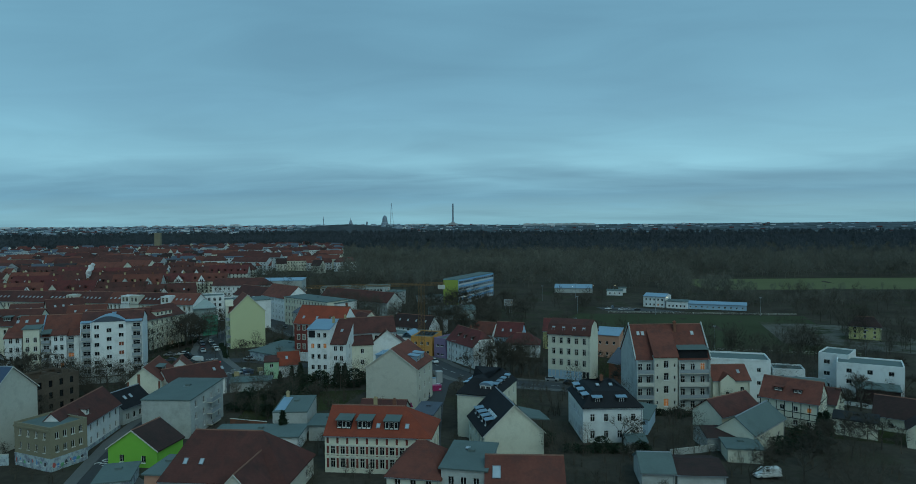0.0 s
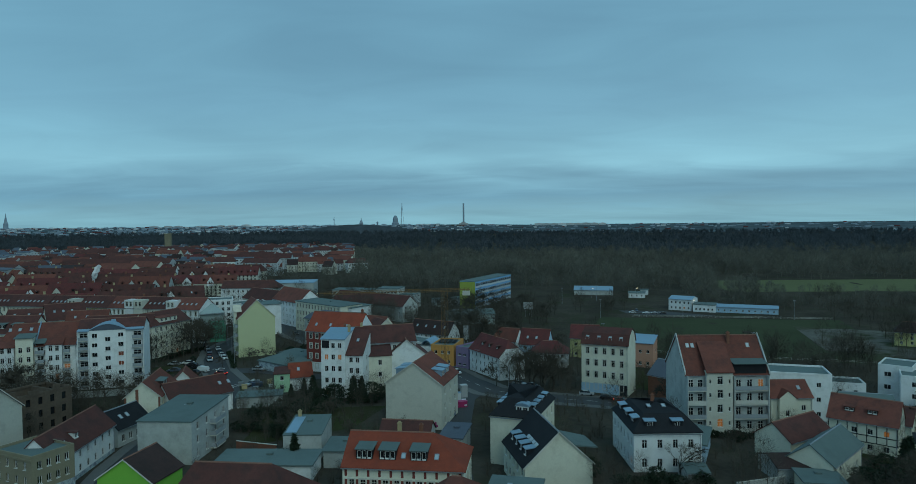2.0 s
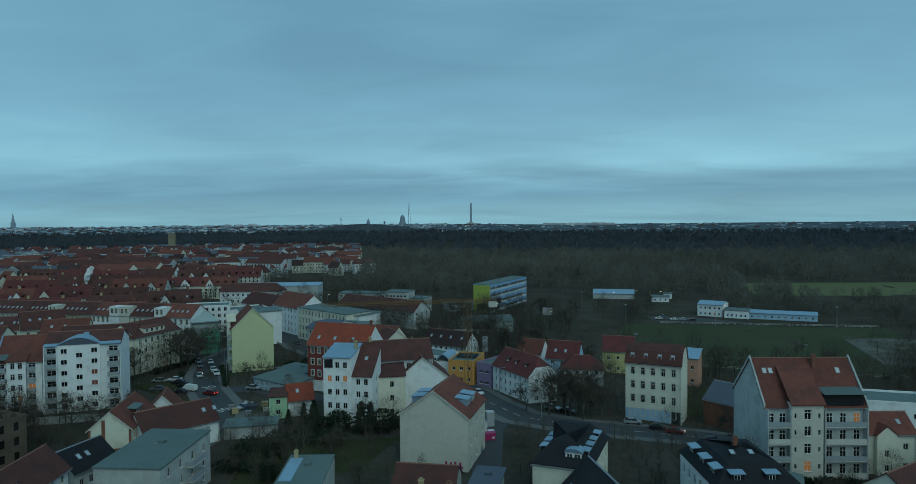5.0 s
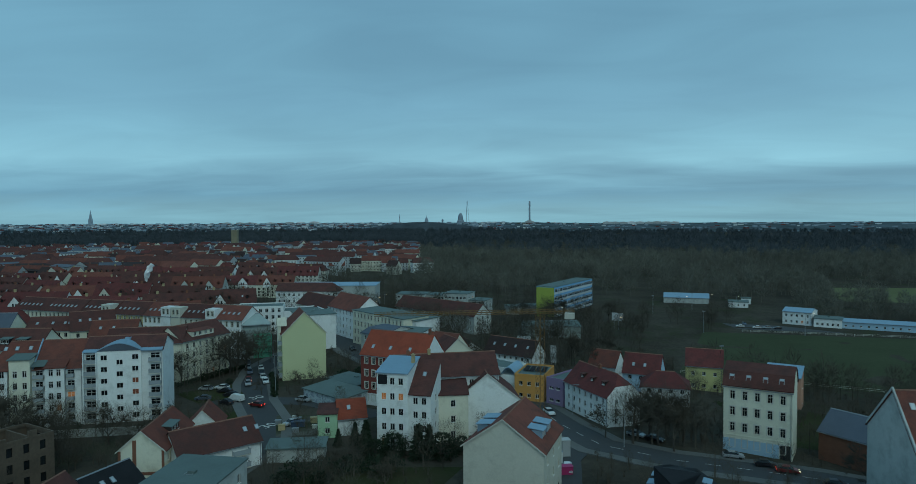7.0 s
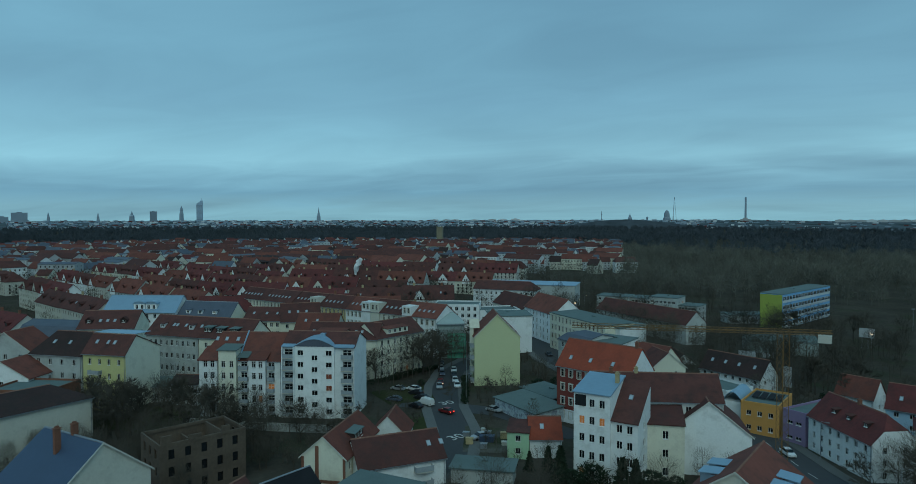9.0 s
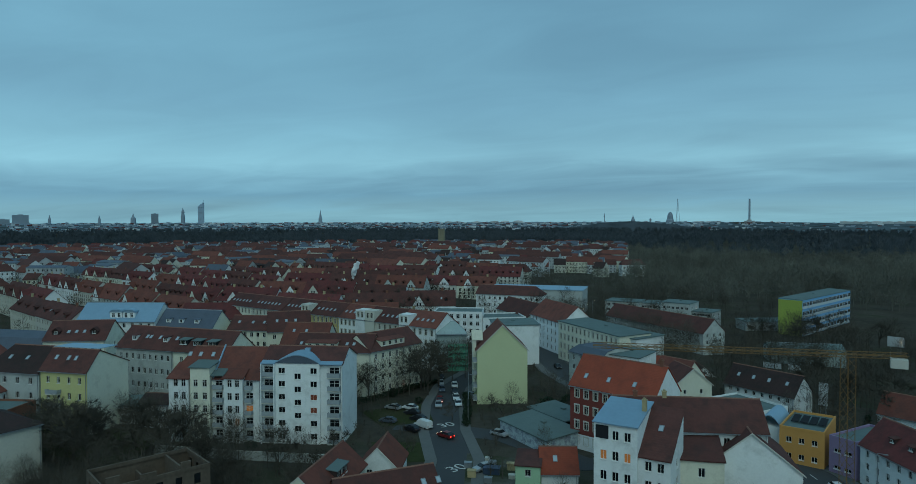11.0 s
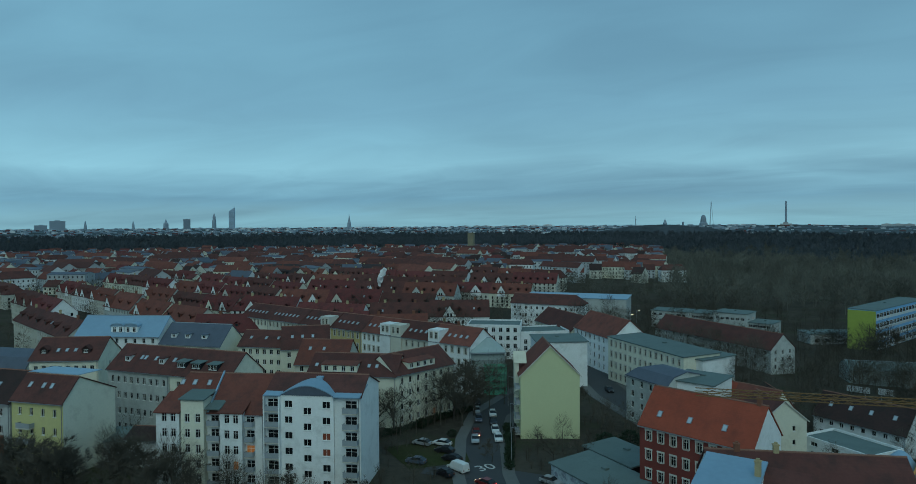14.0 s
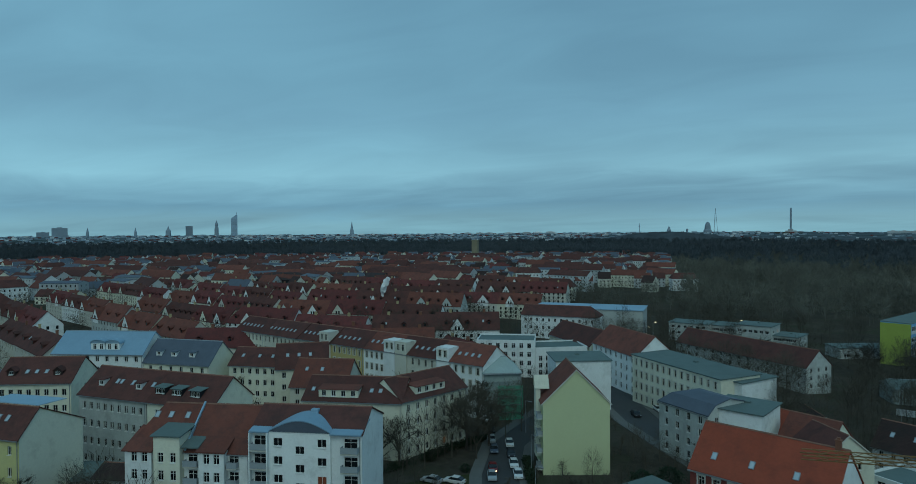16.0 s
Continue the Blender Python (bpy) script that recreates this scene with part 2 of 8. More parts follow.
YPANEL = mat("yellow_green_end_panel", (0.34, 0.4, 0.08), 0.8, 0.08, 1, 0.1, 0)
BPANEL = mat("light_blue_panel", (0.16, 0.37, 0.6), 0.7, 0.1, 1, 0.1, 0)


# ---- making meshes ----
def ground_z(x, y):
    v = min(max((y + x - 170) / 250, 0), 1) * (1 if x > -60 else max(0, 1 + (x + 60) / 500))
    z = -2.5 - 9 * v * v * (3 - 2 * v)
    r = math.hypot(x, y)
    k = min(max((r - 2400) / 2500, 0), 1)
    return z + 44 * k * k * (3 - 2 * k)


def part(name, bm, material, parent, label="", kind=""):
    me = bm
    if not isinstance(bm, bpy.types.Mesh):
        me = bpy.data.meshes.new(name)
        bm.to_mesh(me)
        bm.free()
    if material is not None and not me.materials:
        for m in material if isinstance(material, (list, tuple)) else (material,):
            me.materials.append(m)
    ob = new(name, me)
    ob.parent = parent
    return tagged(ob, label, kind=kind)


def root(name, m, label, category, group=""):
    ob = new(name)
    ob.empty_display_size = 0.5
    ob.matrix_world = m
    return tagged(ob, label, category, group)


def box(bm, x0, x1, y0, y1, z0, z1, mi=0):
    v = [bm.verts.new((x, y, z)) for z in (z0, z1) for x, y in ((x0, y0), (x1, y0), (x1, y1), (x0, y1))]
    for f in ((3, 2, 1, 0), (4, 5, 6, 7), (0, 1, 5, 4), (1, 2, 6, 5), (2, 3, 7, 6), (3, 0, 4, 7)):
        bm.faces.new([v[i] for i in f]).material_index = mi


def slab(bm, pts, th, mi=0):
    """A polygon with thickness, its upper face through pts (anticlockwise from above)."""
    a = [bm.verts.new(p) for p in pts]
    b = [bm.verts.new((p[0], p[1], p[2] - th)) for p in pts]
    bm.faces.new(a).material_index = mi
    bm.faces.new(b[::-1]).material_index = mi
    for i in range(len(a)):
        j = (i + 1) % len(a)
        bm.faces.new((a[j], a[i], b[i], b[j])).material_index = mi


def quad(bm, *pts, mi=0):
    f = bm.faces.new([bm.verts.new(p) for p in pts])
    f.material_index = mi
    return f


def facade(bm, o, u, width, z0, z1, wins, depth=0.22, back=False):
    """A wall face from o along u, with real openings and their reveals. wins: (u0, u1, z0, z1). back: fills each opening at its depth with slot 1."""
    o, u = Vector(o), Vector(u)
    inn = Vector((-u.y, u.x, 0))
    wins = [w for w in wins if w[0] > 0.05 and w[1] < width - 0.05 and w[2] > z0 + 0.02 and w[3] < z1 - 0.02]
    us = sorted({0.0, width, *(round(w[i], 3) for w in wins for i in (0, 1))})
    zs = sorted({z0, z1, *(round(w[i], 3) for w in wins for i in (2, 3))})
    P = lambda a, z, d=0.0: (o + u * a + inn * d + Vector((0, 0, z)))
    for a, b in zip(us, us[1:]):
        run = None
        for c, d in zip(zs, zs[1:]):
            ma, mz = (a + b) / 2, (c + d) / 2
            if any(w[0] < ma < w[1] and w[2] < mz < w[3] for w in wins):
                if run is not None:
                    quad(bm, P(a, run), P(b, run), P(b, c), P(a, c))
                run = None
            elif run is None:
                run = c
        if run is not None:
            quad(bm, P(a, run), P(b, run), P(b, zs[-1]), P(a, zs[-1]))
    for a, b, c, d in wins:
        quad(bm, P(a, c), P(b, c), P(b, c, depth), P(a, c, depth))
        quad(bm, P(a, d, depth), P(b, d, depth), P(b, d), P(a, d))
        quad(bm, P(a, c, depth), P(a, d, depth), P(a, d), P(a, c))
        quad(bm, P(b, c), P(b, d), P(b, d, depth), P(b, c, depth))
        if back:
            quad(bm, P(a, c, depth), P(b, c, depth), P(b, d, depth), P(a, d, depth), mi=1)
    return wins


WIN = {}


def window_meshes(w, h, style):
    """The frame (with sill, and with a moulded surround where the style has one) and the pane, about the opening's centre; outside is -y."""
    key = (round(w, 2), round(h, 2), style)
    if key not in WIN:
        bm = bmesh.new()
        f = 0.07
        xs = [-w / 2, -w / 2 + f] + ([-0.035, 0.035] if w > 0.8 else []) + [w / 2 - f, w / 2]
        zs = [-h / 2, -h / 2 + f] + ([h * 0.18, h * 0.18 + 0.06] if h > 1.5 else []) + [h / 2 - f, h / 2]
        vs = {}
        vert = lambda a, b, y: vs.setdefault((a, b, y), bm.verts.new((xs[a], y, zs[b])) if (a, b, y) not in vs else None)
        solid = {(a, b) for a in range(len(xs) - 1) for b in range(len(zs) - 1) if a % 2 == 0 or b % 2 == 0}
        for a, b in sorted(solid):
            bm.faces.new((vert(a, b, -0.05), vert(a + 1, b, -0.05), vert(a + 1, b + 1, -0.05), vert(a, b + 1, -0.05)))
            for da, db, e in ((-1, 0, ((a, b + 1), (a, b))), (1, 0, ((a + 1, b), (a + 1, b + 1))), (0, -1, ((a, b), (a + 1, b))), (0, 1, ((a + 1, b + 1), (a, b + 1)))):
                if (a + da, b + db) not in solid:
                    (p, q), (r_, t_) = e
                    bm.faces.new((vert(r_, t_, -0.05), vert(p, q, -0.05), vert(p, q, 0.03), vert(r_, t_, 0.03)))
        # the sill grows out of the lower edge
        k = len(xs) - 1
        c0, c1 = vert(0, 0, -0.05), vert(k, 0, -0.05)
        o = [bm.verts.new((x, y, z)) for x, y, z in ((-w / 2, -0.34, -h / 2 - 0.02), (w / 2, -0.34, -h / 2 - 0.02), (w / 2, -0.34, -h / 2 - 0.09), (-w / 2, -0.34, -h / 2 - 0.09), (w / 2, -0.05, -h / 2 - 0.09), (-w / 2, -0.05, -h / 2 - 0.09))]
        bm.faces.new((c0, o[0], o[1], c1)); bm.faces.new((o[0], o[3], o[2], o[1])); bm.faces.new((o[3], o[5], o[4], o[2])); bm.faces.new((c0, o[5], o[3], o[0])); bm.faces.new((c1, o[1], o[2], o[4]))
        if style == "surround":
            for x in (-w / 2 - 0.2, w / 2 + 0.003):
                box(bm, x, x + 0.197, -0.29, -0.2, -h / 2, h / 2)
            box(bm, -w / 2 - 0.24, w / 2 + 0.24, -0.33, -0.2, h / 2 + 0.003, h / 2 + 0.26)
        me = bpy.data.meshes.new("window")
        bm.to_mesh(me); bm.free()
        me.materials.append(STONE if style == "surround" else FRAME)
        bm = bmesh.new()
        quad(bm, (-w / 2, 0, -h / 2), (w / 2, 0, -h / 2), (w / 2, 0, h / 2), (-w / 2, 0, h / 2))
        panes = []
        for g in (GLASS, LITW, LITD):
            pm = bpy.data.meshes.new("pane")
            bm.to_mesh(pm)
            pm.materials.append(g)
            panes.append(pm)
        bm.free()
        WIN[key] = me, panes
    return WIN[key]


def put_windows(parent, o, u, wins, style, depth=0.22, lit=()):
    o, u = Vector(o), Vector(u)
    inn = Vector((-u.y, u.x, 0))
    ang = math.degrees(math.atan2(u.y, u.x))
    for i, (a, b, c, d) in enumerate(wins):
        me, panes = window_meshes(b - a, d - c, style)
        p = o + u * (a + b) / 2 + inn * (depth - 0.02)
        win = part("window", me, None, parent)
        win.matrix_basis = pose(p.x, p.y, (c + d) / 2, 0, 0, ang)
        part("pane", panes[1 if i in lit else 0], None, win, "lamp-lit pane" if i in lit else "")


def rows_of(width, zs, n, w, h, m0=None, m1=None):
    """Openings: n a row between the side margins, a row for each sill height."""
    m0 = 1.2 if m0 is None else m0
    m1 = m0 if m1 is None else m1
    if n < 1:
        return []
    step = (width - m0 - m1) / n
    return [(m0 + step * (i + 0.5) - w / 2, m0 + step * (i + 0.5) + w / 2, z, z + h) for z in zs for i in range(n)]


LITPICK = random.Random(5)
FOOT = []


def roof_slabs(bm, kind, L, D, e, r, over=0.4, verge=0.25, hipl=0.0, hipr=0.0, clip=0.0, ry=0.5, th=0.2):
    """Roof planes over the rectangle 0..L, 0..D, eaves at e and ridge r above them."""
    s = r / (D * ry)
    s2 = r / (D * (1 - ry))
    yr, zr = D * ry, e + r
    if kind == "gable":
        x0 = hipl if hipl else -verge
        x1 = L - hipr if hipr else L + verge
        zc = e + r * clip
        fl = [(-verge if not hipl else -over * (clip == 0), -over, e - over * s), (L + verge if not hipr else L + over * (clip == 0), -over, e - over * s)]
        bl = [(fl[1][0], D + over, e - over * s2), (fl[0][0], D + over, e - over * s2)]
        yc0, yc1 = yr * clip, D - (D - yr) * clip
        front = fl + ([(fl[1][0], yc0, zc)] if hipr and clip else []) + [(x1, yr, zr), (x0, yr, zr)] + ([(fl[0][0], yc0, zc)] if hipl and clip else [])
        back = bl + ([(fl[0][0], yc1, zc)] if hipl and clip else []) + [(x0, yr, zr), (x1, yr, zr)] + ([(fl[1][0], yc1, zc)] if hipr and clip else [])
        slab(bm, front, th); slab(bm, back, th)
        if hipl:
            a, b = ((fl[0][0], yc0, zc), (fl[0][0], yc1, zc)) if clip else (fl[0], bl[1])
            slab(bm, [b, a, (x0, yr, zr)], th)
        if hipr:
            a, b = ((fl[1][0], yc0, zc), (fl[1][0], yc1, zc)) if clip else (fl[1], bl[0])
            slab(bm, [a, b, (x1, yr, zr)], th)
    elif kind == "cross":
        k = r / (L / 2)
        slab(bm, [(-over, D + verge, e - over * k), (-over, -verge, e - over * k), (L / 2, -verge, zr), (L / 2, D + verge, zr)], th)
        slab(bm, [(L + over, -verge, e - over * k), (L + over, D + verge, e - over * k), (L / 2, D + verge, zr), (L / 2, -verge, zr)], th)
    elif kind == "shed":
        slab(bm, [(-0.2, -over, e - over * r / D), (L + 0.2, -over, e - over * r / D), (L + 0.2, D + 0.1, e + r + 0.1 * r / D), (-0.2, D + 0.1, e + r + 0.1 * r / D)], th)
    elif kind == "flat":
        slab(bm, [(0.25, 0.25, e + 0.05), (L - 0.25, 0.25, e + 0.05), (L - 0.25, D - 0.25, e + 0.05), (0.25, D - 0.25, e + 0.05)], th)
    elif kind == "flatover":
        slab(bm, [(-over, -over, e + 0.12), (L + over, -over, e + 0.12), (L + over, D + over, e + r + 0.12), (-over, D + over, e + r + 0.12)], 0.25)
        box(bm, L * 0.5 - 0.6, L * 0.5 + 0.6, D * 0.6, D * 0.6 + 0.9, e + r * 0.5, e + r * 0.7 + 0.45)
    elif kind == "mansard":
        i, lo = D * 0.16, r * 0.68
        o = 0.25
        c = [(-o, -o), (L + o, -o), (L + o, D + o), (-o, D + o)]
        m = [(i if hipl else 0 - o, i), (L - i if hipr else L + o, i), (L - i if hipr else L + o, D - i), (i if hipl else -o, D - i)]
        for a in range(4):
            b = (a + 1) % 4
            if (a == 1 and not hipr) or (a == 3 and not hipl):
                continue
            slab(bm, [(*c[a], e), (*c[b], e), (*m[b], e + lo), (*m[a], e + lo)], th)
        y = D / 2
        x0, x1 = (i + D * 0.3 if hipl else -o), (L - i - D * 0.3 if hipr else L + o)
        slab(bm, [(*m[0], e + lo), (*m[1], e + lo), (x1, y, e + r), (x0, y, e + r)], th)
        slab(bm, [(*m[2], e + lo), (*m[3], e + lo), (x0, y, e + r), (x1, y, e + r)], th)
        if hipr:
            slab(bm, [(*m[1], e + lo), (*m[2], e + lo), (x1, y, e + r)], th)
        if hipl:
            slab(bm, [(*m[3], e + lo), (*m[0], e + lo), (x0, y, e + r)], th)


def chimney(parent, x, y, z0, z1, mat_=None, w=0.7, d=0.6):
    bm = bmesh.new()
    box(bm, x - w / 2, x + w / 2, y - d / 2, y + d / 2, z0, z1)
    box(bm, x - w / 2 - 0.08, x + w / 2 + 0.08, y - d / 2 - 0.08, y + d / 2 + 0.08, z1 + 0.003, z1 + 0.13)
    box(bm, x - w / 2 + 0.15, x + w / 2 - 0.15, y - d / 2 + 0.15, y + d / 2 - 0.15, z1 + 0.133, z1 + 0.4)
    return part("chimney", bm, mat_ or CHIM, parent)


def skylight(parent, x, y, z, slope, flip=False, w=0.8, h=1.2):
    """A roof window that lies on a slope rising along +y (or -y)."""
    bm = bmesh.new()
    for a in ((-w / 2, w / 2, -h / 2, -h / 2 + 0.09), (-w / 2, w / 2, h / 2 - 0.09, h / 2), (-w / 2, -w / 2 + 0.09, -h / 2 + 0.09, h / 2 - 0.09), (w / 2 - 0.09, w / 2, -h / 2 + 0.09, h / 2 - 0.09)):
        box(bm, *a, -0.02, 0.14)
    ob = part("skylight", bm, METAL, parent)
    ob.matrix_basis = pose(x, y, z, math.degrees(math.atan(slope)) * (-1 if flip else 1), 0, 0)
    bm = bmesh.new()
    box(bm, -w / 2 + 0.09, w / 2 - 0.09, -h / 2 + 0.09, h / 2 - 0.09, -0.02, 0.09)
    part("pane", bm, SKYL, ob)


def dormer(parent, x, y, z, w, h, d, slope, wallm, roofm, kind="shed", n=2, flip=False):
    """A dormer whose front stands at (x, y), sill line at z, d deep; it faces -y (or +y when flipped)."""
    m = pose(x, y, z, 0, 0, 180 if flip else 0)
    bm = bmesh.new()
    ws = facade(bm, (-w / 2, 0, 0), (1, 0, 0), w, -0.3, h, rows_of(w, [0.25], n, min(1.0, w / n - 0.25), h - 0.45, 0.08), 0.12)
    quad(bm, (-w / 2, d, -0.3), (-w / 2, 0, -0.3), (-w / 2, 0, h), (-w / 2, d, h))
    quad(bm, (w / 2, 0, -0.3), (w / 2, d, -0.3), (w / 2, d, h), (w / 2, 0, h))
    if kind == "gable":
        quad(bm, (-w / 2, 0, h), (w / 2, 0, h), (0, 0, h + w * 0.4))
    body = part("dormer", bm, wallm, parent)
    body.matrix_basis = m
    put_windows(body, (-w / 2, 0, 0), (1, 0, 0), ws, "plain", 0.12)
    bm = bmesh.new()
    if kind == "gable":
        k = w * 0.4
        slab(bm, [(-w / 2 - 0.2, d, h - 0.16), (-w / 2 - 0.2, -0.25, h - 0.16), (0, -0.25, h + k + 0.06), (0, d, h + k + 0.06)], 0.12)
        slab(bm, [(w / 2 + 0.2, -0.25, h - 0.16), (w / 2 + 0.2, d, h - 0.16), (0, d, h + k + 0.06), (0, -0.25, h + k + 0.06)], 0.12)
    elif kind == "arch":
        pts = [(-w / 2 - 0.15, h), *((w / 2 * 1.1 * -math.cos(math.pi * i / 8), h + 0.12 + w * 0.22 * math.sin(math.pi * i / 8)) for i in range(1, 8)), (w / 2 + 0.15, h)]
        for (xa, za), (xb, zb) in zip(pts, pts[1:]):
            slab(bm, [(xa, -0.25, za), (xb, -0.25, zb), (xb, d, zb), (xa, d, za)], 0.12)
        f = [bm.verts.new((a, 0, b - 0.1)) for a, b in pts]
        bm.faces.new(f)
    else:
        rise = min(0.12, slope) * d
        slab(bm, [(-w / 2 - 0.2, -0.3, h + 0.1), (w / 2 + 0.2, -0.3, h + 0.1), (w / 2 + 0.2, d + 0.3, h + 0.14 + rise), (-w / 2 - 0.2, d + 0.3, h + 0.14 + rise)], 0.13)
    part("dormer_roof", bm, roofm, body)
    return body


def balcony(parent, x, y, z, w, d, ang=0, panel=None):
    bm = bmesh.new()
    box(bm, -w / 2, w / 2, -d, 0, -0.18, 0)
    ob = part("balcony", bm, STONE, parent)
    ob.matrix_basis = pose(x, y, z, 0, 0, ang)
    bm = bmesh.new()
    box(bm, -w / 2, w / 2, -d, -d + 0.05, 0.08, 0.95)
    box(bm, -w / 2, -w / 2 + 0.05, -d + 0.053, -0.003, 0.08, 0.95)
    box(bm, w / 2 - 0.05, w / 2, -d + 0.053, -0.003, 0.08, 0.95)
    box(bm, -w / 2 - 0.03, w / 2 + 0.03, -d - 0.03, -d + 0.08, 0.953, 1.03)
    part("balcony_railing", bm, panel or RAIL, ob)
    return ob


def house(label, A, B, D, h, wallm, roofm, kind="gable", r=4.0, n=(0, 0, 0, 0), floors=2, wh=1.5, ww=1.05, style="plain", name="house", category="house",
          z0=None, hipl=0.0, hipr=0.0, clip=0.0, ry=0.5, lit=0.006, group="", sides=None, first=1.0, over=0.4, cornice=False, far=False, gablewin=0, plinth=None, walls=None):
    """A house whose front runs from A to B, D deep behind it; h from ground to eaves. n: windows a row on front, right, back, left. Returns its root and measures."""
    A, B = Vector((*A, 0)), Vector((*B, 0))
    L = (B - A).length
    ang = math.degrees(math.atan2(B.y - A.y, B.x - A.x))
    mid = (A + B) / 2
    if z0 is None:
        z0 = ground_z(mid.x, mid.y)
    ob = root(name, pose(A.x, A.y, z0, 0, 0, ang), label, category, group)
    FOOT.append((ob.matrix_world.inverted(), L, D))
    fh = (h - 0.3) / floors
    zs = [first + fh * i for i in range(floors)]
    corners = [((0, 0, 0), (1, 0, 0), L), ((L, 0, 0), (0, 1, 0), D), ((L, D, 0), (-1, 0, 0), L), ((0, D, 0), (0, -1, 0), D)]
    bm = bmesh.new()
    todo = []
    for i, (o, u, w) in enumerate(corners):
        wins = rows_of(w, zs, n[i] if i != 2 else 0, ww, wh, 0.6)
        got = facade(bm, o, u, w, -1.5, h, wins, back=far)
        todo.append((o, u, got))
    e = h
    if kind == "gable":
        yr = D * ry
        for x, hip in ((0, hipl), (L, hipr)):
            zc = h + r * (clip if hip else 1)
            k = clip if hip else 1
            if k == 0:
                continue
            pts = [(x, 0, h), (x, D, h)] + ([(x, D - (D - yr) * k, zc), (x, yr * k, zc)] if k < 1 else [(x, yr, zc)])
            f = quad(bm, *(pts if x else pts[::-1]))
    elif kind == "cross":
        quad(bm, (0, 0, h), (L, 0, h), (L / 2, 0, h + r)); quad(bm, (L, D, h), (0, D, h), (L / 2, D, h + r))
    elif kind == "shed":
        quad(bm, (L, 0, h), (L, D, h), (L, D, h + r)); quad(bm, (0, D, h), (0, 0, h), (0, D, h + r))
        quad(bm, (L, D, h), (0, D, h), (0, D, h + r), (L, D, h + r))
    elif kind == "flat":
        t = 0.5
        for a in ((0, L, 0, 0.25), (0, L, D - 0.25, D), (0, 0.25, 0.25, D - 0.25), (L - 0.25, L, 0.25, D - 0.25)):
            box(bm, a[0], a[1], a[2], a[3], h - 0.1, h + t)
    elif kind == "mansard":
        i, lo = D * 0.16, r * 0.68
        for x, hip in ((0, hipl), (L, hipr)):
            if not hip:
                pts = [(x, 0, h), (x, D, h), (x, D - i, h + lo), (x, D / 2, h + r), (x, i, h + lo)]
                quad(bm, *(pts if x else pts[::-1]))
    elif kind == "flatover":
        if r:
            quad(bm, (L, 0, h), (L, D, h), (L, D, h + r)); quad(bm, (0, D, h), (0, 0, h), (0, D, h + r))
            quad(bm, (L, D, h), (0, D, h), (0, D, h + r), (L, D, h + r))
    if cornice:
        box(bm, -0.12, L + 0.12, -0.2, -0.003, h - 0.45, h - 0.1)
        box(bm, -0.05, L + 0.05, -0.1, -0.003, 3.6, 3.8)
    part("wall", bm, [wallm, GLASS] if far else wallm, ob)
    if not far:
        for o, u, got in todo:
            put_windows(ob, o, u, got, style, lit={k for k in range(len(got)) if LITPICK.random() < lit})
    if plinth:
        bm = bmesh.new()
        box(bm, -0.04, L + 0.04, -0.04, -0.003, -1, 0.8); box(bm, L + 0.003, L + 0.04, -0.003, D, -1, 0.8)
        part("plinth", bm, plinth, ob)
    bm = bmesh.new()
    roof_slabs(bm, kind, L, D, h + (0.2 if kind != "flat" else 0), r, over, 0.25, hipl, hipr, clip, ry)
    bmesh.ops.remove_doubles(bm, verts=bm.verts[:], dist=0.002)
    part("roof", bm, roofm, ob)
    if kind in ("gable", "cross") and not far and r > 1.5:
        bm = bmesh.new()
        zr = h + r + 0.2
        if kind == "gable":
            x0, x1, y = (hipl or -0.25), L - (hipr or -0.25), D * ry
            slab(bm, [(x0, y - 0.16, zr - 0.02), (x1, y - 0.16, zr - 0.02), (x1, y, zr + 0.1), (x0, y, zr + 0.1)], 0.1)
            slab(bm, [(x0, y, zr + 0.1), (x1, y, zr + 0.1), (x1, y + 0.16, zr - 0.02), (x0, y + 0.16, zr - 0.02)], 0.1)
        else:
            slab(bm, [(L / 2 - 0.16, D + 0.25, zr - 0.02), (L / 2 - 0.16, -0.25, zr - 0.02), (L / 2, -0.25, zr + 0.1), (L / 2, D + 0.25, zr + 0.1)], 0.1)
            slab(bm, [(L / 2, D + 0.25, zr + 0.1), (L / 2, -0.25, zr + 0.1), (L / 2 + 0.16, -0.25, zr - 0.02), (L / 2 + 0.16, D + 0.25, zr - 0.02)], 0.1)
        bmesh.ops.remove_doubles(bm, verts=bm.verts[:], dist=0.002)
        part("ridge_cap", bm, RIDGE if roofm in (TILE_R, TILE_N, TILE_B, TILE_C, TILE_D) else METAL, ob)
        if kind == "cross":
            bm = bmesh.new()
            k = r / (L / 2)
            for sg, xe in ((1, -0.4), (-1, L + 0.4)):
                slab(bm, [(xe, -0.33, h + 0.2 - 0.4 * k + 0.03), (xe, -0.252, h + 0.2 - 0.4 * k + 0.03), (L / 2, -0.252, zr + 0.03), (L / 2, -0.33, zr + 0.03)][::sg], 0.26)
            bmesh.ops.remove_doubles(bm, verts=bm.verts[:], dist=0.002)
            part("barge_board", bm, STONE, ob)
    if kind in ("gable", "mansard") and not far:
        bm = bmesh.new()
        s = r / (D * ry) if kind == "gable" else 0.4
        box(bm, -0.2, L + 0.2, -over - 0.14, -over - 0.003, h - over * s - 0.08, h - over * s + 0.1)
        part("gutter", bm, METAL, ob)
        bm = bmesh.new()
        box(bm, L - 0.35, L - 0.25, -0.12, -0.003, 0, h - 0.3)
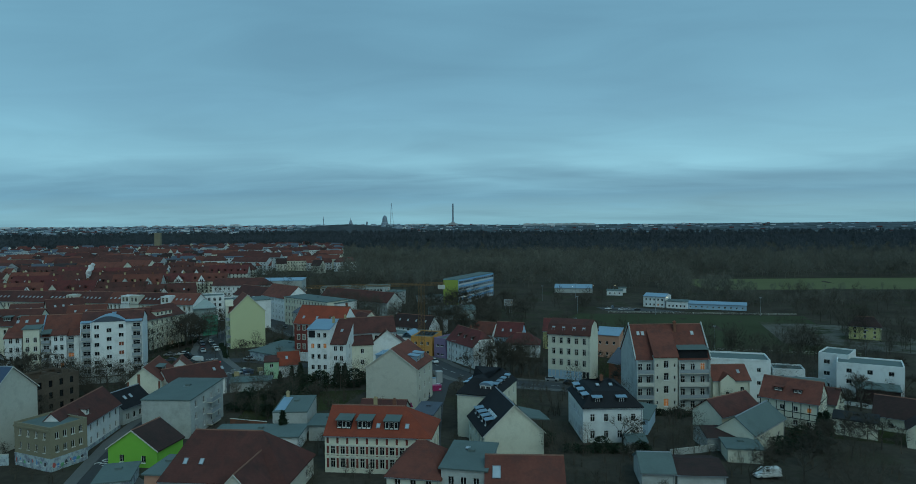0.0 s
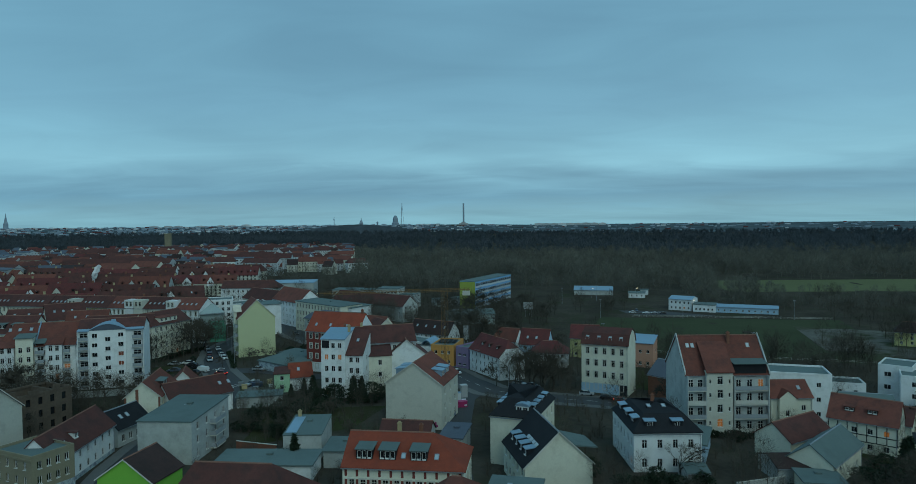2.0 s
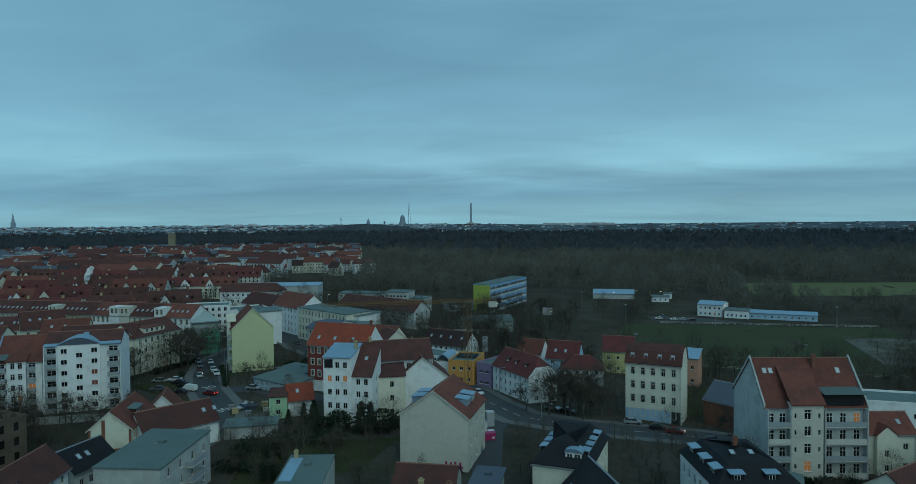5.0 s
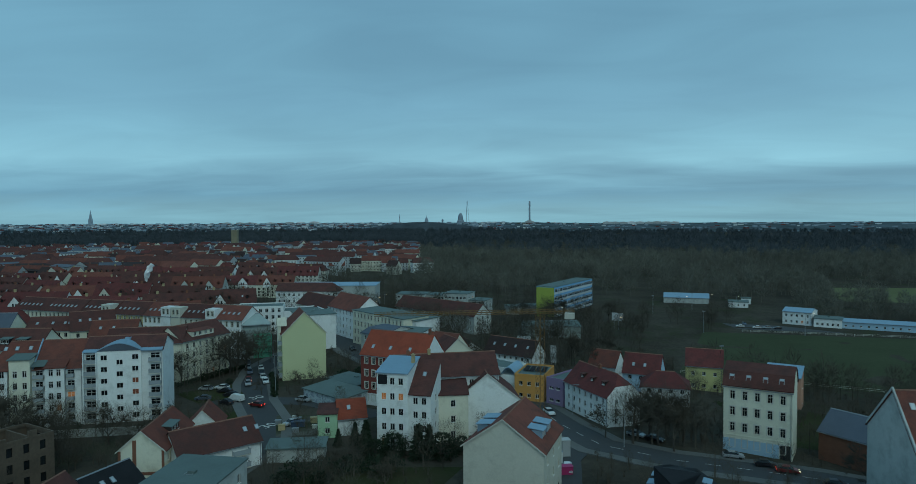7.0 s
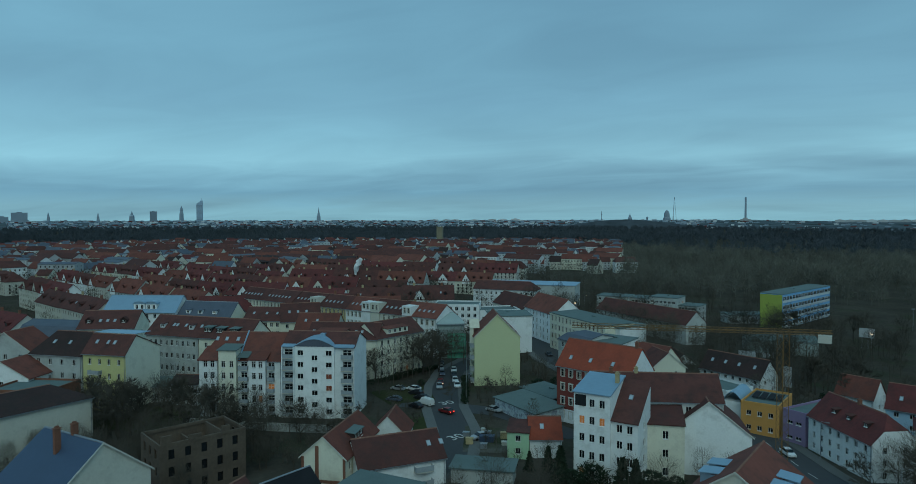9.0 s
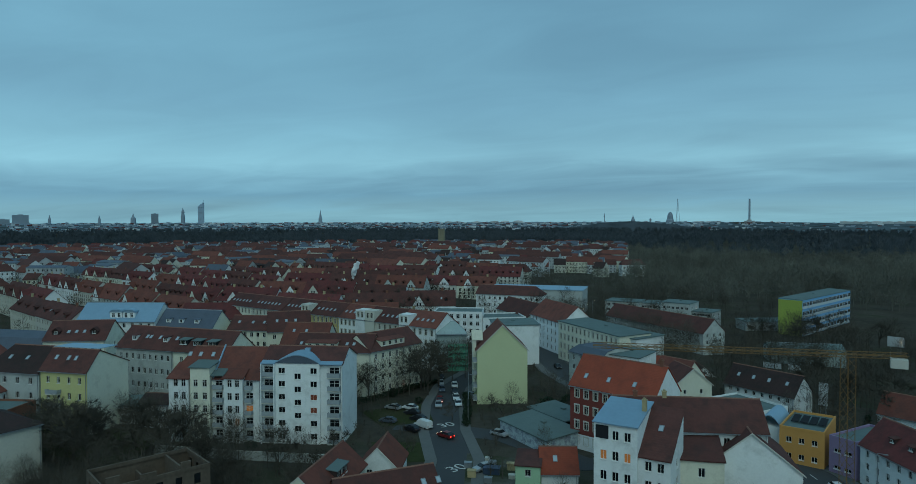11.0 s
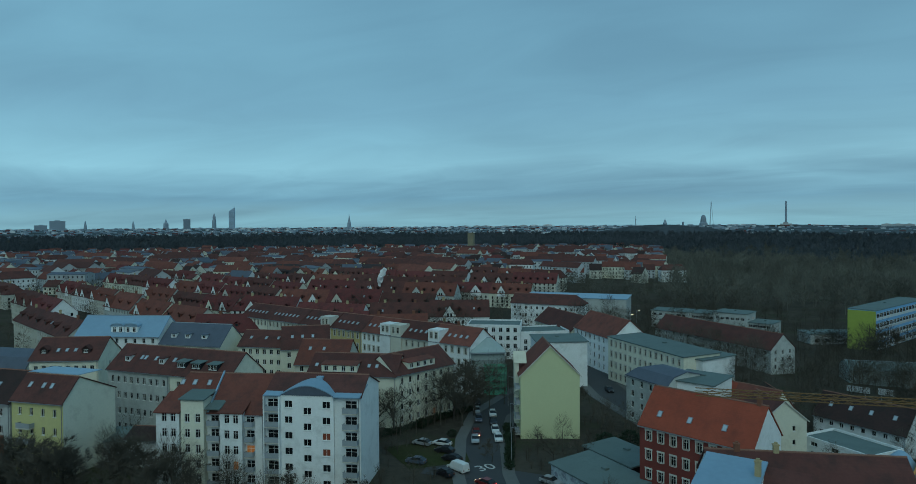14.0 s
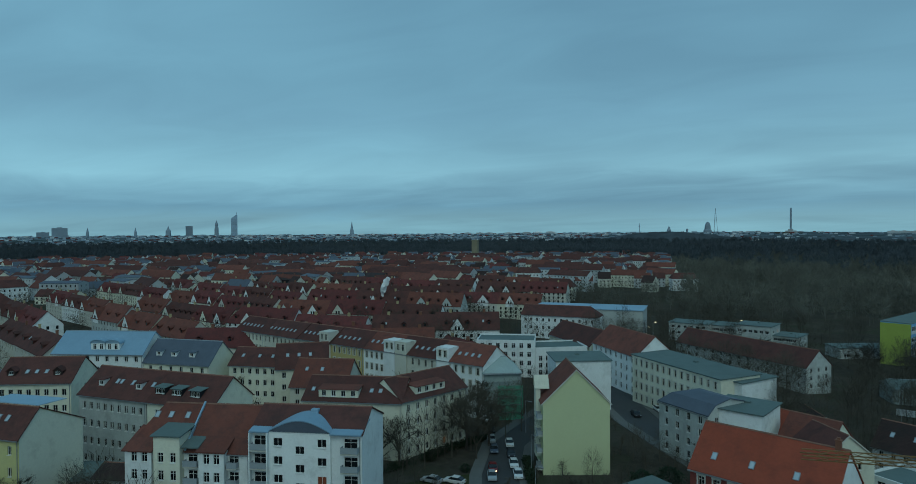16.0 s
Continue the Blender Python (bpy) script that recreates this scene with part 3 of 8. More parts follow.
        part("downpipe", bm, METAL, ob)
    return ob, L, D, h, r


# ---- the ground ----
def sheet(name, cs, us, lift, material, label, category, kind="structure"):
    """A strip of ground that follows the terrain: centre line cs, half-widths us."""
    bm = bmesh.new()
    pts = []
    for (x0, y0), (x1, y1) in zip(cs, cs[1:]):
        k = max(1, int(math.hypot(x1 - x0, y1 - y0) / 6))
        pts += [(x0 + (x1 - x0) * i / k, y0 + (y1 - y0) * i / k) for i in range(k)]
    pts.append(cs[-1])
    prev = None
    for i, (x, y) in enumerate(pts):
        a, b = pts[max(i - 1, 0)], pts[min(i + 1, len(pts) - 1)]
        d = Vector((b[0] - a[0], b[1] - a[1], 0)).normalized()
        nrm = Vector((-d.y, d.x, 0))
        row = []
        for w in us:
            px, py = x + nrm.x * w, y + nrm.y * w
            z = ground_z(px, py)
            row.append((bm.verts.new((px, py, z + lift)), bm.verts.new((px, py, z - 0.5))))
        if prev:
            for j in range(len(row) - 1):
                bm.faces.new((prev[j + 1][0], prev[j][0], row[j][0], row[j + 1][0]))
            bm.faces.new((prev[0][0], prev[0][1], row[0][1], row[0][0]))
            bm.faces.new((row[-1][0], row[-1][1], prev[-1][1], prev[-1][0]))
        prev = row
    me = bpy.data.meshes.new(name)
    bm.to_mesh(me); bm.free()
    me.materials.append(material)
    return tagged(new(name, me), label, category, kind=kind)


def area(name, pts, lift, material, label, category):
    """A patch of ground with its outline pts, following the terrain."""
    bm = bmesh.new()
    f = bm.faces.new([bm.verts.new((x, y, 0)) for x, y in pts])
    if f.normal.z < 0 or f.calc_area() and (f.normal_update() or f.normal.z < 0):
        f.normal_flip()
    bmesh.ops.triangulate(bm, faces=bm.faces[:])
    for _ in range(3):
        bmesh.ops.subdivide_edges(bm, edges=[e for e in bm.edges if e.calc_length() > 8], cuts=1)
        bmesh.ops.triangulate(bm, faces=bm.faces[:])
    for v in bm.verts:
        v.co.z = ground_z(v.co.x, v.co.y) + lift
    me = bpy.data.meshes.new(name)
    bm.to_mesh(me); bm.free()
    me.materials.append(material)
    return tagged(new(name, me), label, category, kind="structure")


def build_ground():
    ax = [-60000, -9000, -6000, *range(-4800, -1000, 200), *range(-1000, -400, 50), *range(-400, 300, 10), *range(300, 1000, 50), *range(1000, 5000, 200), 6000, 9000, 60000]
    ay = [-60000, -9000, -3000, -1000, -300, *range(-100, 620, 10), *range(620, 1200, 40), *range(1200, 5200, 150), 6000, 9000, 60000]
    bm = bmesh.new()
    g = [[bm.verts.new((x, y, ground_z(x, y) + 0.12 * noise.noise((x * 0.05, y * 0.05, 0)))) for x in ax] for y in ay]
    for r0, r1 in zip(g, g[1:]):
        for i in range(len(ax) - 1):
            bm.faces.new((r0[i], r0[i + 1], r1[i + 1], r1[i])).smooth = True
    me = bpy.data.meshes.new("ground")
    bm.to_mesh(me); bm.free()
    me.materials.append(EARTH)
    tagged(new("ground", me), "dark damp earth with dead leaves and thin grass", "ground", kind="structure")


build_ground()


# ---- houses ----
def H(label, A, B, D, ez, rz, wallm, roofm, kind="gable", **k):
    z0 = ground_z((A[0] + B[0]) / 2, (A[1] + B[1]) / 2)
    return house(label, A, B, D, ez - z0, wallm, roofm, kind, max(rz - ez, 0), z0=z0, **k)


def sky_row(ob, xs, D, h, r, frac=0.45, ry=0.5, w=0.8, hh=1.2):
    s = r / (D * ry)
    for x in xs:
        skylight(ob, x, D * ry * frac, h + 0.2 + r * frac, s, w=w, h=hh)


def row_dormers(ob, xs, D, h, r, w, hh, wallm, roofm, kind="shed", n=2, frac=0.25, ry=0.5):
    s = r / (D * ry)
    for x in xs:
        dormer(ob, x, D * ry * frac, h + 0.2 + r * frac, w, hh, hh / s + 0.3, s, wallm, roofm, kind, n)


# the white apartment block at the junction
ob, L, D, h, r = H("white rendered six-storey apartment block with blue arched zinc roof", (-137.2, 206.6), (-120.6, 213.8), 12.6, 15.0, 18.0, WHITE, TILE_B, floors=6, n=(0, 0, 4, 0), ry=0.42, name="apartment_building", category="apartment building", over=0.1)
fh = 2.9
cols = [4.6, 8.2, 11.8]
bm = bmesh.new()
for k, cx in enumerate(cols):
    wins = [(cx - 0.75, cx + 0.75, 1.0 + fh * i + (0 if k != 1 else -1.2), 2.3 + fh * i + (0 if k != 1 else -1.2)) for i in range(6)]
    for a, b, c, d in wins:
        if c < 0.2:
            continue
        me, panes = window_meshes(b - a, d - c, "plain")
        win = part("window", me, None, ob)
        win.matrix_basis = pose((a + b) / 2, -0.3, (c + d) / 2)
        part("pane", panes[{(2, 2): 2, (2, 3): 2}.get((k, (round((c - 1) / fh))), 0)], None, win)
# front bay that carries these windows
zf = h + 0.4
wins = [(cx - 3.0 - 0.75, cx - 3.0 + 0.75, z, z + 1.3) for k, cx in enumerate(cols) for z in (1.0 + fh * i - (1.2 if k == 1 else 0) for i in range(6)) if z > 0.2]
facade(bm, (3.0, -0.45, 0), (1, 0, 0), 10.2, -1.5, zf, wins, 0.16)
quad(bm, (3.0, 0, -1.5), (3.0, -0.45, -1.5), (3.0, -0.45, zf), (3.0, 0, zf)); quad(bm, (13.2, -0.45, -1.5), (13.2, 0, -1.5), (13.2, 0, zf), (13.2, -0.45, zf))
quad(bm, (3.0, -0.45, zf), (13.2, -0.45, zf), (13.2, 3, zf), (3.0, 3, zf))
part("bay", bm, WHITE, ob)
# arched zinc roof over the bay, flat zinc edges beside it
bm = bmesh.new()
arc = [(3.2 + 10.0 * i / 14, h + 0.5 + 1.7 * math.sin(math.pi * i / 14)) for i in range(15)]
for (xa, za), (xb, zb) in zip(arc, arc[1:]):
    slab(bm, [(xa, -0.7, za), (xb, -0.7, zb), (xb, D * 0.42, zb + 0.4), (xa, D * 0.42, za + 0.4)], 0.16)
slab(bm, [(-0.1, -0.9, h + 0.3), (3.2, -0.9, h + 0.3), (3.2, D * 0.36, h + 1.5), (-0.1, D * 0.36, h + 1.5)], 0.2)
slab(bm, [(13.2, -0.9, h + 0.3), (L + 0.1, -0.9, h + 0.3), (L + 0.1, D * 0.36, h + 1.5), (13.2, D * 0.36, h + 1.5)], 0.2)
part("canopy_roof", bm, ZINC, ob, "blue-grey arched zinc roof")
bm = bmesh.new()
f = [bm.verts.new((x, -0.6, z - 0.1)) for x, z in arc] + [bm.verts.new((13.2, -0.6, zf - 0.1)), bm.verts.new((3.2, -0.6, zf - 0.1))]
bm.faces.new(f)
part("tympanum", bm, SLATEB, ob)
for x in (1.6, L - 1.7):
    for i in range(6):
        balcony(ob, x, -0.003, 0.4 + fh * i, 2.7, 1.3)
        me, panes = window_meshes(2.2, 2.0, "plain")
        win = part("window", me, None, ob)
        win.matrix_basis = pose(x, -0.02, 1.5 + fh * i)
        part("pane", panes[0], None, win)
for x in (0.05, 2.97):
    bm = bmesh.new()
    box(bm, x, x + 0.2, -1.28, -0.46, 0, h + 0.1)
    part("loggia_cheek", bm, WHITE, ob)
for x, z in ((9.2, h + 2.9),):
    bm = bmesh.new()
    box(bm, x - 0.6, x + 0.6, 3.4, 4.4, z - 1, z)
    part("roof_hatch", bm, ZINC, ob)

ob, L, D, h, r = H("cream-white five-storey apartment house with bays, loggias and red roof", (-156.6, 197.9), (-137.4, 206.4), 12.6, 11.6, 17.4, WHITE, TILE_R, floors=5, n=(0, 0, 4, 4), name="apartment_building", category="apartment building", hipl=3.0)
for (a, b, hh, cols, wallm) in ((0.3, 4.9, h + 0.05, (1.6, 3.4), WHITE), (5.3, 9.8, h + 2.6, (1.2, 3.3), CREAM), (13.0, 17.3, h + 0.3, (1.3, 3.0), WHITE)):
    bm = bmesh.new()
    ws = [(c - 0.5, c + 0.5, z, z + 1.6) for z in [1.0 + 2.85 * i for i in range(int(hh / 2.8))] for c in cols]
    ws = facade(bm, (a, -1.3, 0), (1, 0, 0), b - a, -1.5, hh, ws)
    quad(bm, (a, 3, -1.5), (a, -1.3, -1.5), (a, -1.3, hh), (a, 3, hh)); quad(bm, (b, -1.3, -1.5), (b, 3, -1.5), (b, 3, hh), (b, -1.3, hh))
    bay = part("bay", bm, wallm, ob)
    put_windows(bay, (a, -1.3, 0), (1, 0, 0), ws, "plain", lit={3} if a > 12 else ())
    bm = bmesh.new()
    slab(bm, [(a - 0.35, -1.7, hh + 0.1), (b + 0.35, -1.7, hh + 0.1), (b + 0.35, 4.2, hh + (2.6 if hh < h + 1 else 0.9)), (a - 0.35, 4.2, hh + (2.6 if hh < h + 1 else 0.9))], 0.2)
    part("bay_roof", bm, TILE_R if hh < h + 1 else FELT, bay)
for x in (11.4, 18.4):
    for i in range(5):
        balcony(ob, x, -0.003, 0.6 + 2.8 * i, 2.4 if x < 15 else 1.6, 1.2)
        me, panes = window_meshes(1.6, 2.0, "plain")
        win = part("window", me, None, ob)
        win.matrix_basis = pose(x, -0.02, 1.6 + 2.8 * i)
        part("pane", panes[1 if i == 2 and x > 15 else 0], None, win)
bm = bmesh.new()
slab(bm, [(9.9, -1.2, h + 0.9), (12.9, -1.2, h + 0.9), (12.9, 4.2, h + 2.6), (9.9, 4.2, h + 2.6)], 0.2)
part("loggia_roof", bm, FELT, ob)
sky_row(ob, (2.5, 5.0, 8.0), D, h, r, 0.72)
# fire walls that stand above the roofs
for a in (-0.1, 10.0, L):
    bm = bmesh.new()
    slab(bm, [(a, -0.3, h + 0.5), (a + 0.3, -0.3, h + 0.5), (a + 0.3, D / 2, h + r + 0.6), (a, D / 2, h + r + 0.6)], 0.5)
    part("fire_wall", bm, ZINC, ob) if a > 0 else bm.free()

# yellow-green gable house and the taller house behind it
ob, L, D, h, r = H("pale yellow-green five-storey house with blank gable and red roof", (-109.6, 256.5), (-98.2, 263.6), 12.5, 12.0, 18.6, YGREEN, TILE_R, "cross", floors=4, n=(0, 0, 0, 3))
bm = bmesh.new()
box(bm, -1.0, -0.003, 4.0, 6.8, 2.5, h + 2.2)
slab(bm, [(-1.2, 3.7, h + 2.2), (1.8, 3.7, h + 2.2), (1.8, 5.4, h + 4.6), (-1.2, 5.4, h + 4.6)], 0.15); slab(bm, [(1.8, 7.1, h + 2.2), (-1.2, 7.1, h + 2.2), (-1.2, 5.4, h + 4.6), (1.8, 5.4, h + 4.6)], 0.15)
part("bay_tower", bm, CREAM, ob)
for i in range(4):
    balcony(ob, -0.003, 1.8, 1.0 + 3.4 * i, 2.4, 1.1, -90)
for i in range(4):
    balcony(ob, L + 0.003, D - 2.0, 1.0 + 3.4 * i, 2.4, 1.1, 90)
H("pale yellow four-storey street house with flat roof", (-118.4, 275.6), (-109.8, 257.6), 9.0, 7.6, 8.0, YELLOW, FELT, "flat", floors=4, n=(5, 0, 0, 0))
H("white five-storey house with blank fire wall and flat roof", (-127.0, 303.0), (-114.6, 311.8), 12, 10.8, 11.2, WHITE, FELT, "flatover", floors=5, n=(0, 3, 0, 0))

# brick-fronted house with the broad red roof
ob, L, D, h, r = H("dark red brick townhouse with white window surrounds and bright red roof", (-76.6, 236.8), (-57.6, 231.8), 11.0, 11.2, 16.8, BRICK, TILE_N, floors=4, n=(8, 0, 6, 0), style="surround", cornice=True, ww=0.95, wh=1.7)
bm = bmesh.new()
box(bm, -0.06, L + 0.06, -0.06, -0.003, -1, 3.2)
sk = part("ground_floor_render", bm, WHITE, ob)
bm = bmesh.new()
pts = [(L + 0.06, 0, -1), (L + 0.06, D, -1), (L + 0.06, D, h), (L + 0.06, D / 2, h + r - 0.15), (L + 0.06, 0, h)]
quad(bm, *pts)
part("gable_render", bm, WHITE, ob, "white rendered blank gable")
sky_row(ob, (3.0, 8.5, 14.5), D, h, r, 0.3)
chimney(ob, L - 1.2, D / 2, h + r - 1, h + r + 1.2)
# white rendered wings
ob, L, D, h, r = H("white rendered town house with blue zinc attic roof and balcony", (-60.6, 203.2), (-53.6, 203.0), 9, 14.2, 16.0, WHITE, ZINC, "shed", floors=5, n=(3, 0, 0, 0), lit=0.06)
chimney(ob, L - 0.4, 5.5, h, h + 3.0, CHIMY)
# flat black panel stands in for the shade inside the loggia
bm = bmesh.new()
box(bm, 0.3, 2.4, -0.05, -0.003, h - 2.5, h - 0.4)
part("loggia", bm, SLATE, ob)
ob, L, D, h, r = H("white stair wing with brown tiled mono-pitch roof", (-53.6, 203.6), (-48.6, 203.4), 8, 9.8, 15.5, WHITE, TILE_B, "shed", floors=4, n=(2, 1, 0, 0), lit=0.0)
sky_row(ob, (2.4,), D, h, r, 0.55, 1.0)
ob, L, D, h, r = H("cream rear wing with loggias under a brown roof", (-48.5, 209.5), (-42.0, 211.5), 8, 8.2, 10.5, CREAM, TILE_B, "shed", floors=3, n=(1, 0, 0, 0), lit=0.1)
ob, L, D, h, r = H("long white house with brown tiled roof", (-59.5, 211.5), (-36.5, 221.0), 10, 11.0, 15.2, WHITE, TILE_B, floors=4, n=(6, 0, 4, 0))
chimney(ob, 9, D / 2, h + r - 1, h + r + 1.0, CHIMY); chimney(ob, 4, D / 2, h + r - 1, h + r + 0.9)
ob, L, D, h, r = H("white house with broad blank gable and brown roof", (-46.0, 214.8), (-31.2, 219.4), 15, 5.4, 11.6, WHITE, TILE_B, "cross", floors=3, n=(0, 2, 0, 0))
skylight(ob, 11, 6, h + 2.2, 0)

# the house with the bare beige gable and orange-red roof
ob, L, D, h, r = H("beige gable house with orange-red roof and zinc dormers", (-36.4, 178.2), (-22.4, 176.2), 15, 8.2, 13.2, BEIGE, TILE_R, "cross", floors=3, n=(0, 3, 0, 3))
for y in (5.5, 9.5):
    d1 = dormer(ob, L - 1.0, y, h - 0.2, 2.6, 2.2, 3.2, 0.3, ZINC, ZINC, "shed", 2)
    d1.matrix_basis = pose(L - 1.2, y, h + 0.3, 0, 0, 90)
    d1 = dormer(ob, 1.0, y, h - 0.2, 2.6, 2.2, 3.2, 0.3, ZINC, ZINC, "shed", 2)
    d1.matrix_basis = pose(1.2, y, h + 0.3, 0, 0, -90)
bm = bmesh.new()
for i, (dx, dz, w, hh) in enumerate(((0, 0, 0.9, 1.1), (1.0, 0.1, 0.8, 0.9), (1.9, -0.05, 0.9, 1.2), (2.9, 0.05, 0.9, 1.0))):
    box(bm, 9.3 + dx, 9.3 + dx + w, -0.012, -0.004, 0.6 + dz, 0.6 + dz + hh * 0.45)
    box(bm, 9.4 + dx, 9.4 + dx + w * 0.5, -0.018, -0.006, 0.8 + dz, 0.8 + dz + hh)
part("sprayed_marks", bm, mat("magenta_spray", (0.3, 0.03, 0.12), 0.7), ob)

# cream four-storey house by the junction
ob, L, D, h, r = H("cream four-storey stucco house with brown mansard roof", (13.6, 222.2), (26.6, 217.6), 11, 10.2, 14.6, CREAM, TILE_B, "mansard", floors=4, n=(5, 0, 4, 0), style="surround", cornice=True, ww=1.0, wh=1.9)
bm = bmesh.new()
box(bm, -0.05, L - 2.6, -0.05, -0.003, -1, 2.9)
part("shop_front", bm, BLUEW, ob, "pale blue sprayed ground floor")
bm = bmesh.new()
box(bm, L - 2.4, L - 0.2, -0.06, -0.003, -0.5, 2.9)
part("gateway", bm, SLATE, ob)
for x in (1.6, 5.0, 8.4, 11.6):
    skylight(ob, x, 0.95, h + 1.8, 1.7, w=1.0, h=1.5)

# balcony house
ob, L, D, h, r = H("grey rendered apartment house with balconies, stair tower and orange-red roof", (34.8, 181.6), (54.2, 183.6), 15, 10.4, 18.4, GREYR, TILE_R, floors=4, n=(0, 0, 5, 0), over=0.3, ry=0.45)
tw0, tw1 = 4.6, 10.6
bm = bmesh.new()
ws = [(2.4, 3.7, z, z + 1.9) for z in (2.0, 5.4, 8.8, 12.0)] + [(c, c + 0.45, z, z + 1.0) for z in (2.4, 5.7, 9.0, 12.2) for c in (0.5, 5.0)]
ws = facade(bm, (tw0, -1.4, 0), (1, 0, 0), tw1 - tw0, -1.5, h + 1.0, ws)
quad(bm, (tw0, 2, -1.5), (tw0, -1.4, -1.5), (tw0, -1.4, h + 1), (tw0, 2, h + 1)); quad(bm, (tw1, -1.4, -1.5), (tw1, 2, -1.5), (tw1, 2, h + 1), (tw1, -1.4, h + 1))
tw = part("stair_tower", bm, BEIGE, ob)
put_windows(tw, (tw0, -1.4, 0), (1, 0, 0), ws, "plain", lit={0})
bm = bmesh.new()
slab(bm, [(tw0 - 0.3, -1.8, h + 0.9), (tw1 + 0.3, -1.8, h + 0.9), (tw1 + 0.3, 5, h + 7.0), (tw0 - 0.3, 5, h + 7.0)], 0.25)
part("tower_roof", bm, TILE_R, tw)
for i in range(4):
    for x, w in ((2.3, 4.2), (15.0, 7.6)):
        balcony(ob, x, -0.003, 0.6 + 3.3 * i, w, 1.4, panel=RAIL if i % 2 else STONE)
        for dx in ((-1.1, 1.1) if w < 5 else (-2.6, 0, 2.6)):
            me, panes = window_meshes(1.2, 2.2, "plain")
            win = part("window", me, None, ob)
            win.matrix_basis = pose(x + dx, -0.02, 1.9 + 3.3 * i)
            part("pane", panes[1 if (i == 3 and dx > 2) else 0], None, win)
for x in (0.1, 4.35, 10.95, 18.95):
    bm = bmesh.new()
    box(bm, x, x + 0.22, -1.38, -0.003, -0.5, h - 0.2)
    part("loggia_cheek", bm, GREYR, ob)
bm = bmesh.new()
box(bm, 11.2, 18.9, -0.2, 2.6, h + 0.25, h + 2.6)
part("roof_terrace", bm, SLATE, ob)
bm = bmesh.new()
slab(bm, [(11.0, -0.9, h + 2.6), (19.1, -0.9, h + 2.6), (19.1, 3.4, h + 3.4), (11.0, 3.4, h + 3.4)], 0.12)
part("terrace_roof", bm, FELT, ob)
sky_row(ob, (2.0, 3.2, 9.8, 16.5), D, h, r, 0.72, 0.45)
chimney(ob, 12.0, D * 0.36, h + 5, h + r + 0.9)
for x in (-0.25, L + 0.0):
    bm = bmesh.new()
    slab(bm, [(x, -0.3, h + 0.6), (x + 0.28, -0.3, h + 0.6), (x + 0.28, D * 0.45, h + r + 0.7), (x, D * 0.45, h + r + 0.7)], 0.6)
    slab(bm, [(x, D * 0.45, h + r + 0.7), (x + 0.28, D * 0.45, h + r + 0.7), (x + 0.28, D, h + 0.6), (x, D, h + 0.6)], 0.6)
    part("fire_wall", bm, GREYR, ob)

# black mansard house with white walls
ob, L, D, h, r = H("white two-storey villa with black slate mansard roof and zinc dormers", (18.6, 152.6), (31.8, 154.2), 17, 5.2, 9.6, WHITE, SLATE, "mansard", floors=2, n=(4, 4, 4, 6), hipl=1, hipr=1, ww=1.0, wh=1.7)
for x in (3.4, 8.8):
    dormer(ob, x, 0.7, h + 0.5, 2.0, 1.7, 2.4, 0.3, SLATE, ZINC, "shed", 1)
for y in (4.0, 8.5, 13.5):
    d1 = dormer(ob, 0, 0, h + 0.5, 2.4, 1.7, 2.4, 0.3, SLATE, ZINC, "shed", 2)
    d1.matrix_basis = pose(0.7, y, h + 0.5, 0, 0, -90)
for x in (6.0,):
    chimney(ob, x, 8, h + 3, h + r + 1.0)
skylight(ob, 4.5, 5.5, h + 3.9, 0.3); skylight(ob, 7.5, 5.5, h + 3.9, 0.3)

# dark slate twin house
ob, L, D, h, r = H("cream town house with black slate mansard roof and arched zinc dormer", (-9.6, 155.2), (-0.6, 152.8), 17, 7.4, 12.0, CREAM, SLATE, "mansard", floors=3, n=(0, 4, 0, 6), hipl=1, hipr=1)
dormer(ob, 6.5, 0.9, h + 0.7, 2.6, 1.5, 2.2, 0.3, FRAME, ZINC, "arch", 2)
for y in (3.5, 6.5, 9.5, 13):
    d1 = dormer(ob, 0, 0, 0, 1.7, 1.5, 2.0, 0.3, SLATE, ZINC, "shed", 1)
    d1.matrix_basis = pose(0.8, y, h + 0.6, 0, 0, -90)
    d1 = dormer(ob, 0, 0, 0, 1.7, 1.5, 2.0, 0.3, SLATE, ZINC, "shed", 1)
    d1.matrix_basis = pose(L - 0.8, y, h + 0.6, 0, 0, 90)
ob, L, D, h, r = H("cream gable house with black slate roof and zinc dormers", (-2.4, 137.0), (9.6, 140.6), 15, 3.6, 9.4, CREAM, SLATE, "cross", floors=2, n=(0, 3, 0, 5))
for y in (3.0, 6.0, 9.0, 12.0):
    d1 = dormer(ob, 0, 0, 0, 1.5, 1.4, 2.4, 0.3, SLATE, ZINC, "shed", 1)
    d1.matrix_basis = pose(1.0, y, h + 1.0, 0, 0, -90)
for y in (2.4, 4.0, 5.6, 7.2):
    s1 = bmesh.new()
    box(s1, -0.35, 0.35, -0.6, 0.6, 0, 0.12)
    so = part("skylight", s1, SKYL, ob)
    so.matrix_basis = pose(2.9, y, h + 3.05, 0, -44, 0)
bm = bmesh.new()
slab(bm, [(L - 1.0, 6, h + 1.2), (L + 3.4, 6, h + 0.6), (L + 3.4, 13, h + 0.6), (L - 3.5, 13, h + 2.4)], 0.25)
part("rear_roof", bm, FELT, ob)

